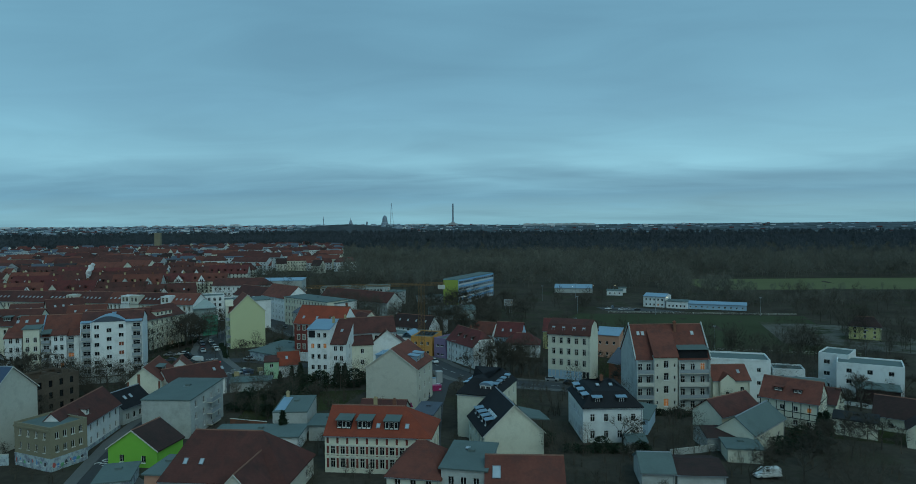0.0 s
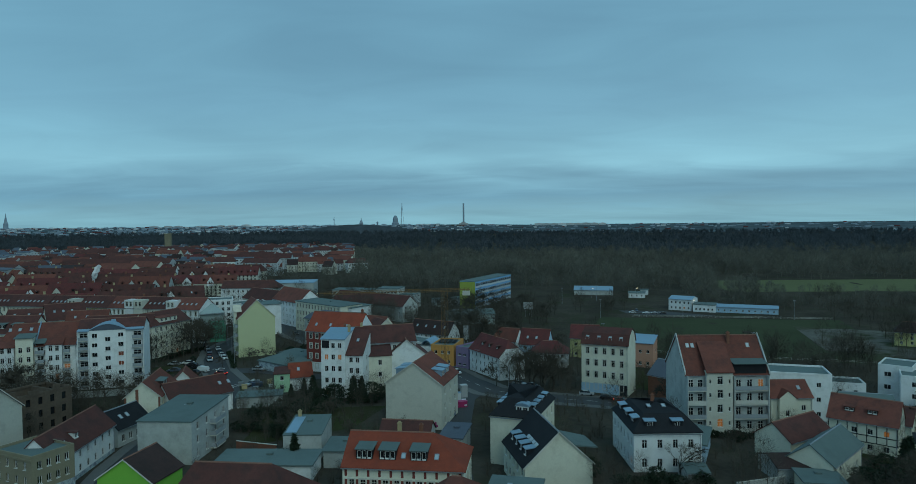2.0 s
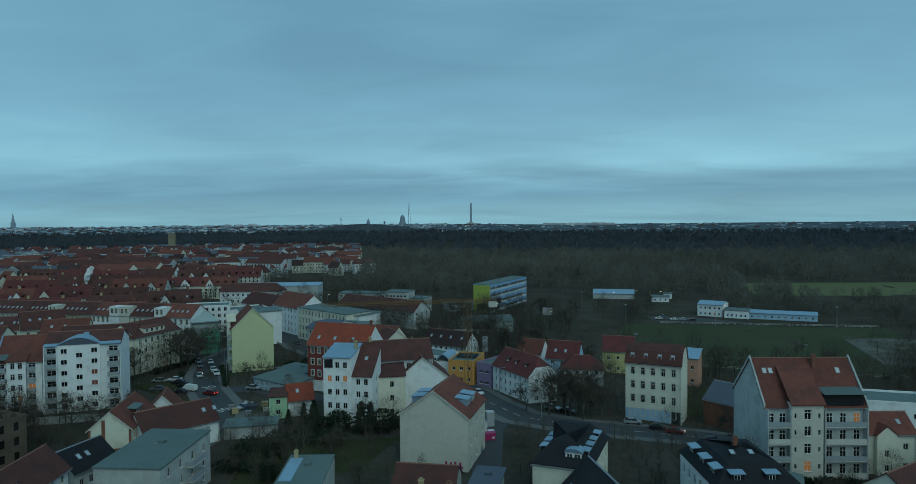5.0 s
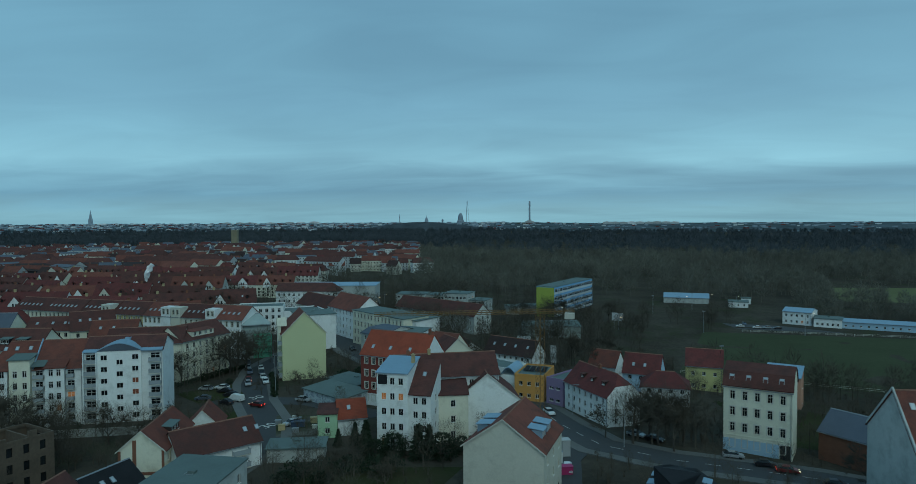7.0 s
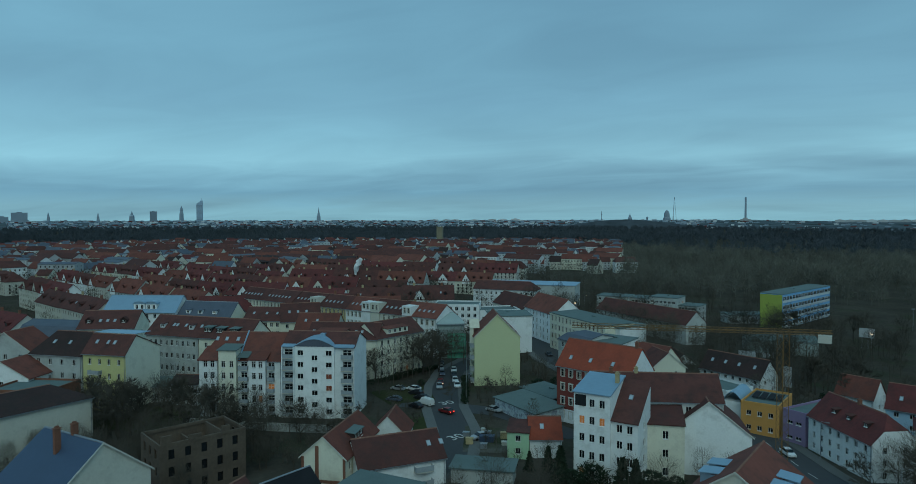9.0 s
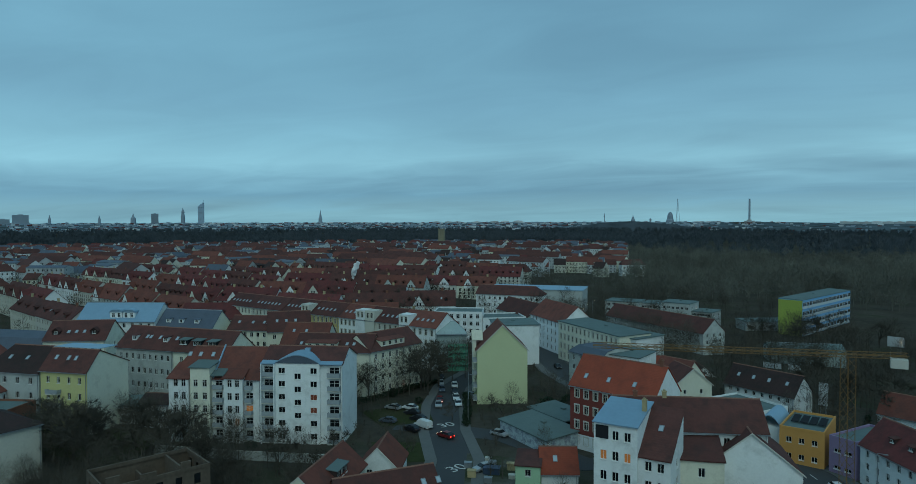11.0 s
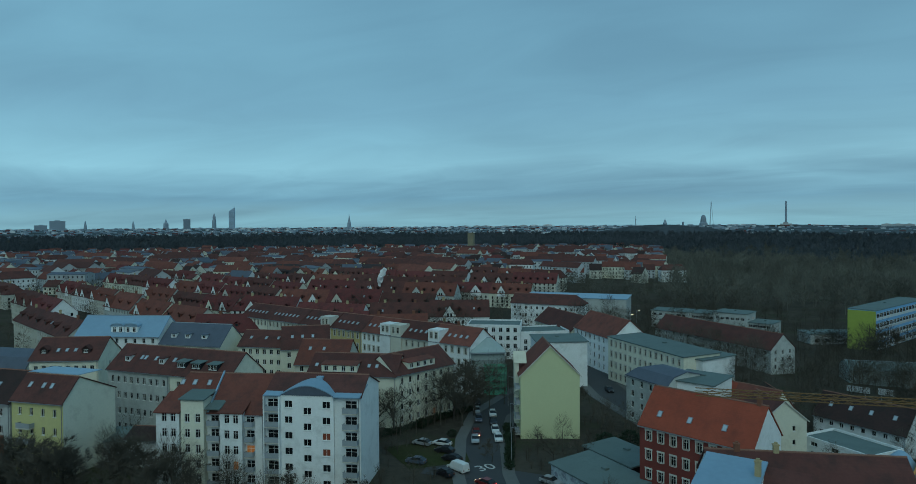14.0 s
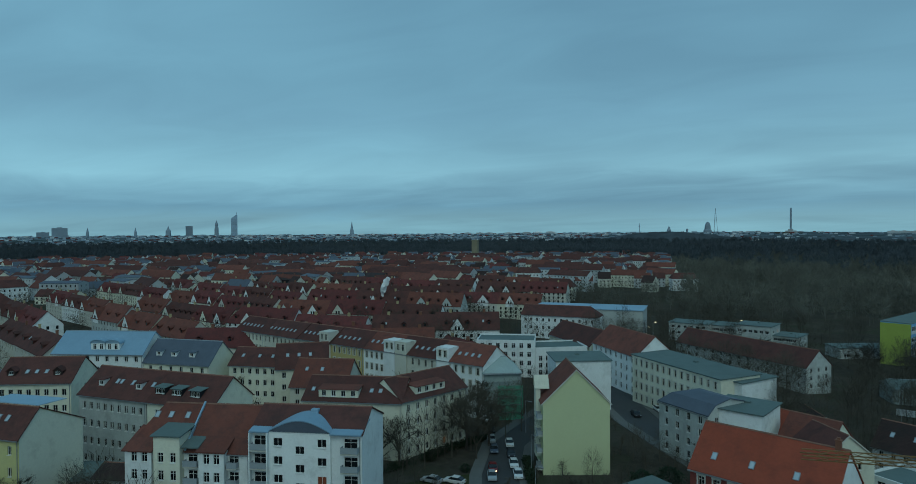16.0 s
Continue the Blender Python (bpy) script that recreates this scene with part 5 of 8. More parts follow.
H("long pale terrace with rust-red roof", (-122.0, 414.0), (-72.0, 380.0), 12, 1.2, 6.4, GREYR, TILE_B, floors=3, n=(14, 3, 0, 0), lit=0.0)
H("white house with red roof at the bend", (-196.0, 420.0), (-160.0, 424.0), 12, 7.4, 11.6, WHITE, TILE_B, floors=3, n=(12, 3, 0, 0), lit=0.0, hipr=4)
# scaffolded house
ob, L, D, h, r = H("scaffolded corner house wrapped in pale and green netting", (-139.4, 284.9), (-131.6, 290.6), 12, 9.8, 12.8, NET, NET, floors=3, n=(0, 0, 0, 0), hipl=3, hipr=3)
bm = bmesh.new()
box(bm, 3.6, L + 0.5, -0.5, -0.35, 0, h - 3.4)
part("green_netting", bm, NETG, ob, "green scaffold netting")
for x in (0, 2.4, 4.8, 7.2, 9.6):
    bm = bmesh.new()
    box(bm, x, x + 0.07, -1.1, -1.03, -0.5, h + 1)
    part("scaffold_pole", bm, METAL, ob)
for z in (2, 4, 6, 8, 10, 12):
    bm = bmesh.new()
    box(bm, -0.2, 9.8, -1.02, -0.55, z, z + 0.06)
    part("scaffold_deck", bm, METAL, ob)

# ---- the district of red-roofed terraces ----
ob, L, D, h, r = H("long beige four-storey house with brown-red roof", (-197.3, 212.0), (-178.7, 215.4), 12, 12.6, 17.4, GREYR, TILE_B, floors=4, n=(9, 0, 0, 0), ww=0.95)
row_dormers(ob, (4.5, 15), D, h, r, 1.5, 1.3, FRAME, TILE_B, "shed", 1, 0.3)
sky_row(ob, (8, 9.2, 12.4, 18), D, h, r, 0.5)
ob, L, D, h, r = H("long cream four-storey house with felt dormers and blank gable", (-178.5, 215.5), (-162.2, 218.6), 12, 12.6, 17.4, CREAM, TILE_B, floors=4, n=(4, 0, 0, 0), ww=1.0)
row_dormers(ob, (2.2, 6.5, 11.2), D, h, r, 2.6, 1.4, SLATE, FELT, "shed", 2, 0.22)
ob, L, D, h, r = H("pale yellow apartment house with blank white gable", (-187.0, 186.4), (-174.7, 189.8), 13, 12.4, 16.6, YELLOW, TILE_B, floors=4, n=(4, 0, 0, 0), ww=0.9, ry=0.3)
bm = bmesh.new()
quad(bm, (L + 0.05, 0, -1), (L + 0.05, D, -1), (L + 0.05, D, h), (L + 0.05, D * 0.3, h + r - 0.1), (L + 0.05, 0, h))
part("gable_render", bm, CREAM, ob, "pale blank gable")
sky_row(ob, (2.6, 6.0, 8.0), D, h, r, 0.55, 0.3)
for i in range(3):
    balcony(ob, 4.0, -0.003, 3.6 + 3.0 * i, 3.4, 1.2)
bm = bmesh.new()
slab(bm, [(0, D * 0.3, h + r + 0.45), (L, D * 0.3, h + r + 0.45), (L, D * 0.75, h + r + 0.3), (0, D * 0.75, h + r + 0.3)], 0.1)
part("ridge_sheet", bm, ZINC, ob, "pale metal sheet over the ridge")
ob, L, D, h, r = H("white-grey house with dark red roof and balconies", (-203.0, 182.0), (-187.4, 186.2), 12, 11.5, 16.5, GREYR, TILE_D, floors=4, n=(4, 0, 0, 0), hipl=3)
sky_row(ob, (5, 10), D, h, r, 0.5)
ob, L, D, h, r = H("cream house with brown-red roof, dormers and blank gable", (-224.5, 207.5), (-210.3, 217.2), 13, 12.5, 17.2, CREAM, TILE_B, floors=4, n=(8, 1, 0, 0))
row_dormers(ob, (2.8, 13.4), D, h, r, 2.0, 1.2, TILE_D, TILE_B, "gable", 1, 0.25)
sky_row(ob, (6, 8.2, 10.4), D, h, r, 0.4)
H("house with blue-grey slate mansard", (-246.0, 201.0), (-226.0, 207.0), 13, 9.5, 14.0, WHITE, SLATEB, "mansard", floors=3, n=(6, 0, 0, 0))
ob, L, D, h, r = H("white gable house with pale blue metal roof and arched dormer", (-254.0, 235.0), (-229.0, 247.0), 13, 12.6, 18.0, WHITE, ZINC, floors=5, n=(9, 0, 0, 0))
dormer(ob, 13.5, 1.0, h + 0.8, 4.2, 2.0, 3, 0.5, WHITE, ZINC, "arch", 2); dormer(ob, 18.0, 1.0, h + 0.8, 4.2, 2.0, 3, 0.5, WHITE, ZINC, "arch", 2)
ob, L, D, h, r = H("cream house with blue-grey mansard roof", (-229.0, 247.2), (-208.0, 253.0), 12, 10.5, 16.0, CREAM, SLATEB, floors=4, n=(6, 0, 0, 0))
row_dormers(ob, (4, 9, 15), D, h, r, 1.8, 1.3, WHITE, SLATEB, "shed", 1)
ob, L, D, h, r = H("cream house with short red roof", (-206.0, 258.0), (-190.0, 264.0), 11, 10.0, 14.0, CREAM, TILE_B, floors=4, n=(7, 0, 0, 0))
sky_row(ob, (3, 8, 12, 13.4), D, h, r, 0.5)
ob, L, D, h, r = H("cream gable house with red roof", (-188.0, 258.5), (-178.0, 268.0), 14, 10.5, 16.0, CREAM, TILE_B, floors=4, n=(4, 0, 0, 0))
sky_row(ob, (3, 6, 9), D, h, r, 0.5)
ob, L, D, h, r = H("house with broad bright red roof", (-176.0, 252.0), (-163.0, 258.0), 14, 8.6, 14.2, BEIGE, TILE_R, floors=4, n=(5, 0, 0, 0))
sky_row(ob, (3, 7), D, h, r, 0.6)
ob, L, D, h, r = H("beige corner house with red-brown roof and attic storey", (-159.6, 240.0), (-139.0, 248.6), 13, 10.0, 14.0, CREAM, TILE_B, floors=4, n=(0, 0, 0, 0))
row_dormers(ob, (8,), D, h, r, 9, 1.7, CREAM, TILE_R, "shed", 4, 0.1)
sky_row(ob, (1.6, 3.2, 15, 17), D, h, r, 0.4)
ob, L, D, h, r = H("beige street wing with red-brown roof", (-139.0, 248.8), (-134.6, 268.0), 12, 10.2, 14.2, CREAM, TILE_B, floors=4, n=(7, 3, 0, 0), ww=0.9)
row_dormers(ob, (9,), D, h, r, 9, 1.6, CREAM, TILE_R, "shed", 4, 0.12)
H("grey gabled house with red roof at the row's end", (-224.0, 180.0), (-211.0, 186.0), 11, 10.5, 15.5, GREYR, TILE_R, "cross", floors=4, n=(3, 0, 0, 0))
H("white gabled outbuilding with red roof", (-206.0, 170.0), (-193.0, 176.0), 11, 7.0, 11.0, WHITE, TILE_R, "cross", floors=3, n=(1, 2, 0, 0))
H("dark flat-roofed workshop with brick parapet", (-192.0, 166.0), (-178.0, 172.0), 12, 6.2, 6.4, CHIM, FELT, "flat", floors=2, n=(0, 0, 0, 0))
H("red-roofed side building at the yard", (-212.0, 190.0), (-204.0, 183.0), 9, 9.5, 13.5, CREAM, TILE_D, floors=3, n=(0, 0, 0, 0))
H("low yard garage with felt roof", (-181.0, 197.0), (-172.0, 202.6), 10, 1.8, 3.2, GREYR, FELT, floors=1, n=(3, 0, 0, 0), wh=1.3)
H("small white annex with dark roof", (-171.0, 200.0), (-164.0, 203.0), 7, 3.2, 4.8, WHITE, TILE_D, floors=1, n=(2, 0, 0, 0), wh=1.3, name="annex")

# terrace of tall stucco houses along the far side of the street
terr = [(-252, 298.5, 17, CREAM, TILE_B), (-235.5, 296.5, 19, BEIGE, TILE_B), (-217, 294.5, 17, STONE, TILE_B), (-200, 292.7, 15, OCHRE, TILE_B), (-185.3, 291.0, 14, WHITE, TILE_R), (-171.5, 289.2, 16, BEIGE, TILE_B), (-155.6, 287, 16, WHITE, TILE_R)]
for i, (x, y, w, wm, rm) in enumerate(terr):
    wm = mat("golden_stucco", (0.45, 0.36, 0.16), 0.9, 0.1) if wm is OCHRE else wm
    ob, L, D, h, r = H(("cream", "beige", "stone-grey", "golden", "white", "grey-beige", "white")[i] + " stucco terrace house with red tiled roof and roof windows", (x, y), (x + w - 0.1, y - w * 0.125), 12, 11.6, 15.8, wm, rm, floors=4, n=(max(5, int(w / 2.3)), 0, 0, 0), style="surround", ww=0.95, wh=1.9, cornice=True, lit=0.02, group="stucco terrace", name="terrace_house")
    sky_row(ob, [2 + 2.2 * k for k in range(int(w / 2.6))], D, h, r, 0.4)
    if i in (2, 4, 5, 6):
        xb = L - 2.4 if i in (2, 4) else 2.4
        bm = bmesh.new()
        ws = facade(bm, (xb - 2.2, -0.4, 0), (1, 0, 0), 4.4, 0, h + 3.4, rows_of(4.4, [h + 0.8], 2, 1.1, 1.9, 0.3))
        quad(bm, (xb - 2.2, 4, 0), (xb - 2.2, -0.4, 0), (xb - 2.2, -0.4, h + 3.4), (xb - 2.2, 4, h + 3.4)); quad(bm, (xb + 2.2, -0.4, 0), (xb + 2.2, 4, 0), (xb + 2.2, 4, h + 3.4), (xb + 2.2, -0.4, h + 3.4))
        quad(bm, (xb - 2.3, -0.5, h + 3.4), (xb + 2.3, -0.5, h + 3.4), (xb + 2.3, 4, h + 3.5), (xb - 2.3, 4, h + 3.5))
        bay = part("attic_gable", bm, wm, ob)
        put_windows(bay, (xb - 2.2, -0.4, 0), (1, 0, 0), ws, "surround")

# white modern offices at the end of the street
for A, B, D, ez in (((-168, 330), (-150, 338), 14, 9.5), ((-150, 338.4), (-136, 350), 14, 7.0)):
    H("white modern office block with set-back flat roof", A, B, D, ez, ez + 0.3, WHITE, FELT, "flat", floors=4, n=(7, 3, 0, 0), wh=1.7, ww=1.3, name="office_building", category="office building", lit=0.0)
H("long grey hall with pale flat roof", (-205, 452), (-150, 462), 20, 7.0, 7.5, GREYR, ZINC, "flatover", floors=2, n=(0, 0, 0, 0), name="hall", category="hall")
# school with yellow end wall and blue window bands
ob, L, D, h, r = H("long four-storey school with yellow end wall and blue panels", (-39.8, 472.0), (-17.8, 538.5), 11.5, 6.6, 6.9, BPANEL, FELT, "flatover", floors=4, n=(0, 0, 0, 0), over=0.1, name="school", category="school")
bm = bmesh.new()
box(bm, -0.1, -0.003, -0.05, D + 0.05, -1, h - 0.1)
part("end_wall", bm, YPANEL, ob, "yellow-green end wall")
fh = h / 4
for k in range(4):
    bm = bmesh.new()
    box(bm, 0.6, L - 0.6, -0.12, -0.003, fh * k + 0.2, fh * k + 1.3)
    part("parapet_band", bm, FARW, ob, "pale band below the windows")
    for i in range(16):
        me, panes = window_meshes(3.6, 2.0, "plain")
        win = part("window", me, None, ob)
        win.matrix_basis = pose(2.6 + i * (L - 5) / 15, -0.06, fh * k + 2.4)
        part("pane", panes[0], None, win)
H("low glazed school wing with flat roof", (-66, 478), (-44, 492), 12, -6.8, -6.6, GREYR, FELT, "flatover", floors=1, n=(5, 0, 0, 0), wh=1.6, ww=2.2)
for A, B, ez in (((-140, 472), (-121, 471), 1.0), ((-120.8, 476), (-109, 474.5), 0.4), ((-108.8, 472), (-93, 469), 2.0), ((-92.8, 471), (-82, 468.5), -2.0)):
    H("grey slab nursery building with blue entrance bay", A, B, 13, ez, ez + 0.3, GREYR, FELT, "flatover", floors=3, n=(6, 2, 0, 0), wh=1.3, ww=1.6, name="nursery_building", category="building", lit=0.03)
# sports club
H("white sports clubhouse with shallow roof", (88.0, 470.0), (101.0, 463.0), 14, -4.4, -2.8, WHITE, ZINC, floors=2, n=(5, 3, 0, 2), wh=1.4, name="clubhouse", category="clubhouse", lit=0.1)
H("white flat-roofed clubhouse wing", (101.5, 461.0), (114.0, 456.0), 10, -7.0, -6.6, WHITE, FELT, "flatover", floors=1, n=(5, 1, 0, 0), wh=1.4, name="clubhouse", category="clubhouse")
H("long pale blue changing-room building with grey roof", (114.0, 458.0), (149.0, 447.0), 9, -8.0, -6.6, BLUEW, ZINC, floors=1, n=(10, 1, 0, 0), wh=1.0, name="changing_rooms", category="building")
H("long low hall with pale roof", (32.0, 560.0), (62.0, 556.0), 14, -7.6, -5.0, GREYR, ZINC, floors=1, n=(0, 0, 0, 0), name="hall", category="hall")
H("small white flat-roofed kiosk", (72.0, 540.0), (84.0, 538.0), 8, -8.0, -7.4, WHITE, FELT, "flatover", floors=1, n=(3, 0, 0, 0), wh=1.4, name="kiosk", category="kiosk")
H("small white flat-roofed pump house", (84.0, 560.0), (90.0, 559.0), 6, -7.8, -7.4, WHITE, FELT, "flatover", floors=1, n=(1, 0, 0, 0), wh=1.4, name="pump_house", category="building")
H("pale greenhouse-like hall by the trees", (-48.0, 388.0), (-22.0, 396.0), 12, -4.6, -2.6, NET, FELT, floors=1, n=(0, 0, 0, 0), name="hall", category="hall")
H("long low workshop with graffiti wall", (-94.0, 238.0), (-79.0, 229.0), 9, 0.4, 1.2, GRAFF, FELT, "flatover", floors=1, n=(0, 0, 0, 0), name="workshop", category="workshop")
H("open carport with felt roof", (-92.0, 250.0), (-80.0, 243.0), 8, 0.6, 1.0, SLATE, FELT, "flatover", floors=1, n=(0, 0, 0, 0), name="carport", category="carport")


# ---- far rows of terraces ----
rng = random.Random(11)


def shared(name, build, m):
    bm = bmesh.new()
    build(bm)
    me = bpy.data.meshes.new(name)
    bm.to_mesh(me); bm.free()
    for x in m:
        me.materials.append(x)
    return me


def small_dormer(bm):
    box(bm, -0.8, 0.8, 0, 3.3, 0, 1.3)
    quad(bm, (-0.5, -0.02, 0.2), (0.5, -0.02, 0.2), (0.5, -0.02, 1.15), (-0.5, -0.02, 1.15), mi=1)
    slab(bm, [(-1.1, -0.3, 1.3), (0, -0.3, 2.1), (0, 4.0, 2.1), (-1.1, 4.0, 1.3)], 0.12)
    slab(bm, [(0, -0.3, 2.1), (1.1, -0.3, 1.3), (1.1, 4.0, 1.3), (0, 4.0, 2.1)], 0.12)


TERRACE_DORMER = {m.name: shared("dormer", small_dormer, (m, GLASS)) for m in (TILE_B, TILE_R, TILE_C)}
STACK = [shared("chimney", lambda bm: (box(bm, -0.55, 0.55, -0.3, 0.3, 0, 1.9), box(bm, -0.62, 0.62, -0.37, 0.37, 1.903, 2.0)), (m,)) for m in (CHIMY, CHIM)]


def terrace(label, A, B, D, ez, rz, wm, rm, n, dorm, sky=0, group="red-roofed terraces", **k):
    ob, L, D, h, r = H(label, A, B, D, ez, rz, wm, rm, floors=4, n=n, far=True, name="terrace", category="terrace", group=group, **k)
    s = r / (D / 2)
    for i in range(dorm):
        d1 = part("dormer", TERRACE_DORMER[rm.name], None, ob)
        d1.matrix_basis = pose(L * (i + 0.5) / dorm, D * 0.125, h + 0.2 + r * 0.25)
    for i in range(sky):
        skylight(ob, L * (i + 0.5 + rng.uniform(-0.2, 0.2)) / sky, D * 0.22, h + 0.25 + r * 0.44, s)
    for i in range(max(2, int(L / 16))):
        c1 = part("chimney", STACK[rng.random() < 0.6], None, ob)
        c1.matrix_basis = pose(L * (i + 0.5) / max(2, int(L / 16)) + rng.uniform(-2, 2), D / 2, h + r - 0.6)
    return ob, L, D, h, r


# long rows seen beyond the junction
lines = [((-330, 252), (-262, 236), 10.5, 15.5), ((-262, 283), (-205, 318), 6.5, 12.5), ((-350, 300), (-268, 288), 9.0, 15), ((-205, 318), (-186, 331), 6.5, 12.5), ((-184, 326), (-168, 318), 6.0, 10.5),
         ((-392, 346), (-300, 332), 6.5, 12.5), ((-298, 331), (-232, 346), 6.5, 12.5), ((-232, 352), (-186, 380), 6.0, 12.5), ((-430, 392), (-320, 376), 6.0, 12.0), ((-318, 378), (-230, 400), 6.0, 12.5),
         ((-470, 440), (-350, 424), 5.5, 11.5), ((-345, 428), (-246, 446), 5.5, 12.0), ((-500, 492), (-392, 476), 5.0, 11.0), ((-388, 478), (-270, 494), 5.5, 12.5), ((-264, 470), (-214, 480), 5.5, 11.0),
         ((-560, 545), (-430, 530), 5.0, 11.0), ((-425, 535), (-300, 548), 5.0, 11.5), ((-295, 545), (-230, 556), 4.5, 11.0), ((-620, 610), (-480, 590), 5.0, 11.0), ((-470, 596), (-340, 612), 5.0, 11.0), ((-335, 605), (-250, 618), 5, 11),
         ((-420, 292), (-352, 276), 9.0, 15), ((-345, 214), (-262, 206), 9.0, 14.5), ((-520, 262), (-446, 252), 8.0, 14), ((-560, 330), (-486, 318), 7.0, 13), ((-440, 205), (-350, 196), 8.5, 14), ((-440, 250), (-352, 232), 9.0, 15), ((-330, 182), (-262, 176), 8.0, 13), ((-480, 345), (-398, 330), 7, 13), ((-540, 410), (-440, 394), 6, 12), ((-620, 480), (-510, 464), 5, 11)]
TINT = (("cream", CREAM), ("grey", GREYR), ("white", WHITE), ("beige", BEIGE), ("stone-grey", STONE))
ROOFS = (("weathered brown-red", TILE_B), ("orange-red", TILE_R), ("dull crimson", TILE_C), ("weathered brown-red", TILE_B))
for i, (A, B, ez, rz) in enumerate(lines):
    whole = math.hypot(B[0] - A[0], B[1] - A[1])
    count = max(1, round(whole / 30))
    A, B = Vector(A), Vector(B)
    for j in range(count):
        a, b = A.lerp(B, j / count), A.lerp(B, (j + 1) / count - 0.15 / whole)
        Ln = (b - a).length
        tint, wm = rng.choice(TINT)
        tone, rm = rng.choice(ROOFS)
        lift = rng.uniform(-0.9, 0.9)
        ends = 4.0 if rng.random() < 0.15 else 0.0
        ob, L, D, h, r = terrace(tint + " four-storey terrace with " + tone + " tiled roof", a, b, rng.uniform(11, 13), ez + lift, rz + lift * 1.4, wm, rm, (max(3, int(Ln / 3.0)), 3, 0, 3), int(Ln / rng.choice((5, 7, 9))), sky=rng.choice((0, 0, 2)), hipl=ends if j == 0 else 0.0, hipr=ends if j == count - 1 else 0.0)
        if Ln > 18:
            for k in range(rng.choice((0, 1, 1, 2))):
                x = L * (k + rng.uniform(0.3, 0.8)) / 2
                w = rng.uniform(2.4, 3.4)
                bm = bmesh.new()
                quad(bm, (x - w, -0.25, h - 2), (x + w, -0.25, h - 2), (x + w, -0.25, h + 0.6), (x, -0.25, h + 4.6), (x - w, -0.25, h + 0.6))
                for dx in (-1.1, 0.3):
                    quad(bm, (x + dx, -0.28, h - 0.2), (x + dx + 0.8, -0.28, h - 0.2), (x + dx + 0.8, -0.28, h + 1.3), (x + dx, -0.28, h + 1.3), mi=1)
                part("cross_gable", bm, [rng.choice((wm, WHITE)), GLASS], ob)
                bm = bmesh.new()
                slab(bm, [(x - w - 0.2, -0.4, h + 0.4), (x, -0.4, h + 4.8), (x, 4.4, h + 4.8), (x - w - 0.2, 4.4, h + 0.4)], 0.2)
                slab(bm, [(x, -0.4, h + 4.8), (x + w + 0.2, -0.4, h + 0.4), (x + w + 0.2, 4.4, h + 0.4), (x, 4.4, h + 4.8)], 0.2)
                part("gable_roof", bm, [rm], ob)


# ---- the middle distance: small houses and blocks ----
def simple_house(label, L, D, h, r, wm, rm, nx, hip=0.0):
    return house(label, (0, 0), (L, 0), D, h, wm, rm, "gable", r, (nx, 2, nx, 2), max(2, int(h / 3.2)), far=True, z0=0, hipl=hip, hipr=hip, name="distant_house", category="house", group="distant houses")[0]


protos = [simple_house("distant white house with red roof", 16, 11, 10, 5, FARW, TILE_R, 5), simple_house("distant pale house with brown-red roof", 24, 12, 12, 5, WHITE, TILE_B, 7, 3.0), simple_house("distant cream terrace with red roof", 34, 12, 12, 5, CREAM, TILE_R, 10),
          simple_house("distant grey block with low roof", 30, 13, 14, 1.5, FARW, SLATEB, 8), simple_house("distant gabled house with dark roof", 12, 12, 9, 6, BEIGE, TILE_D, 3), simple_house("distant white block with brown-red roof", 46, 12, 13, 4.5, FARW, TILE_B, 12)]
spots = []
for _ in range(330):
    d = 650 + 500 * rng.random() ** 1.2
    a = radians(rng.uniform(-76, -15.5 if d > 740 else -22))
    spots.append((d * math.sin(a) - 10, d * math.cos(a) + 40))
used = set()
for x, y in sorted(spots, key=lambda p: -p[1]):
    key = (round(x / 34), round(y / 30))
    if key in used or (x > -330 and y < 700):
        continue
    used.add(key)
    p = rng.choice(protos)
    copy_thing(p, pose(x, y, ground_z(x, y) - 0.3, 0, 0, rng.choice((-8, 12, 4, 82, -15, 25)) + rng.uniform(-6, 6)))
for p in protos:
    i = protos.index(p)
    p.matrix_world = pose(-480 - 60 * i, 690 + 20 * i, ground_z(-480 - 60 * i, 690) - 0.3, 0, 0, 5 * i)


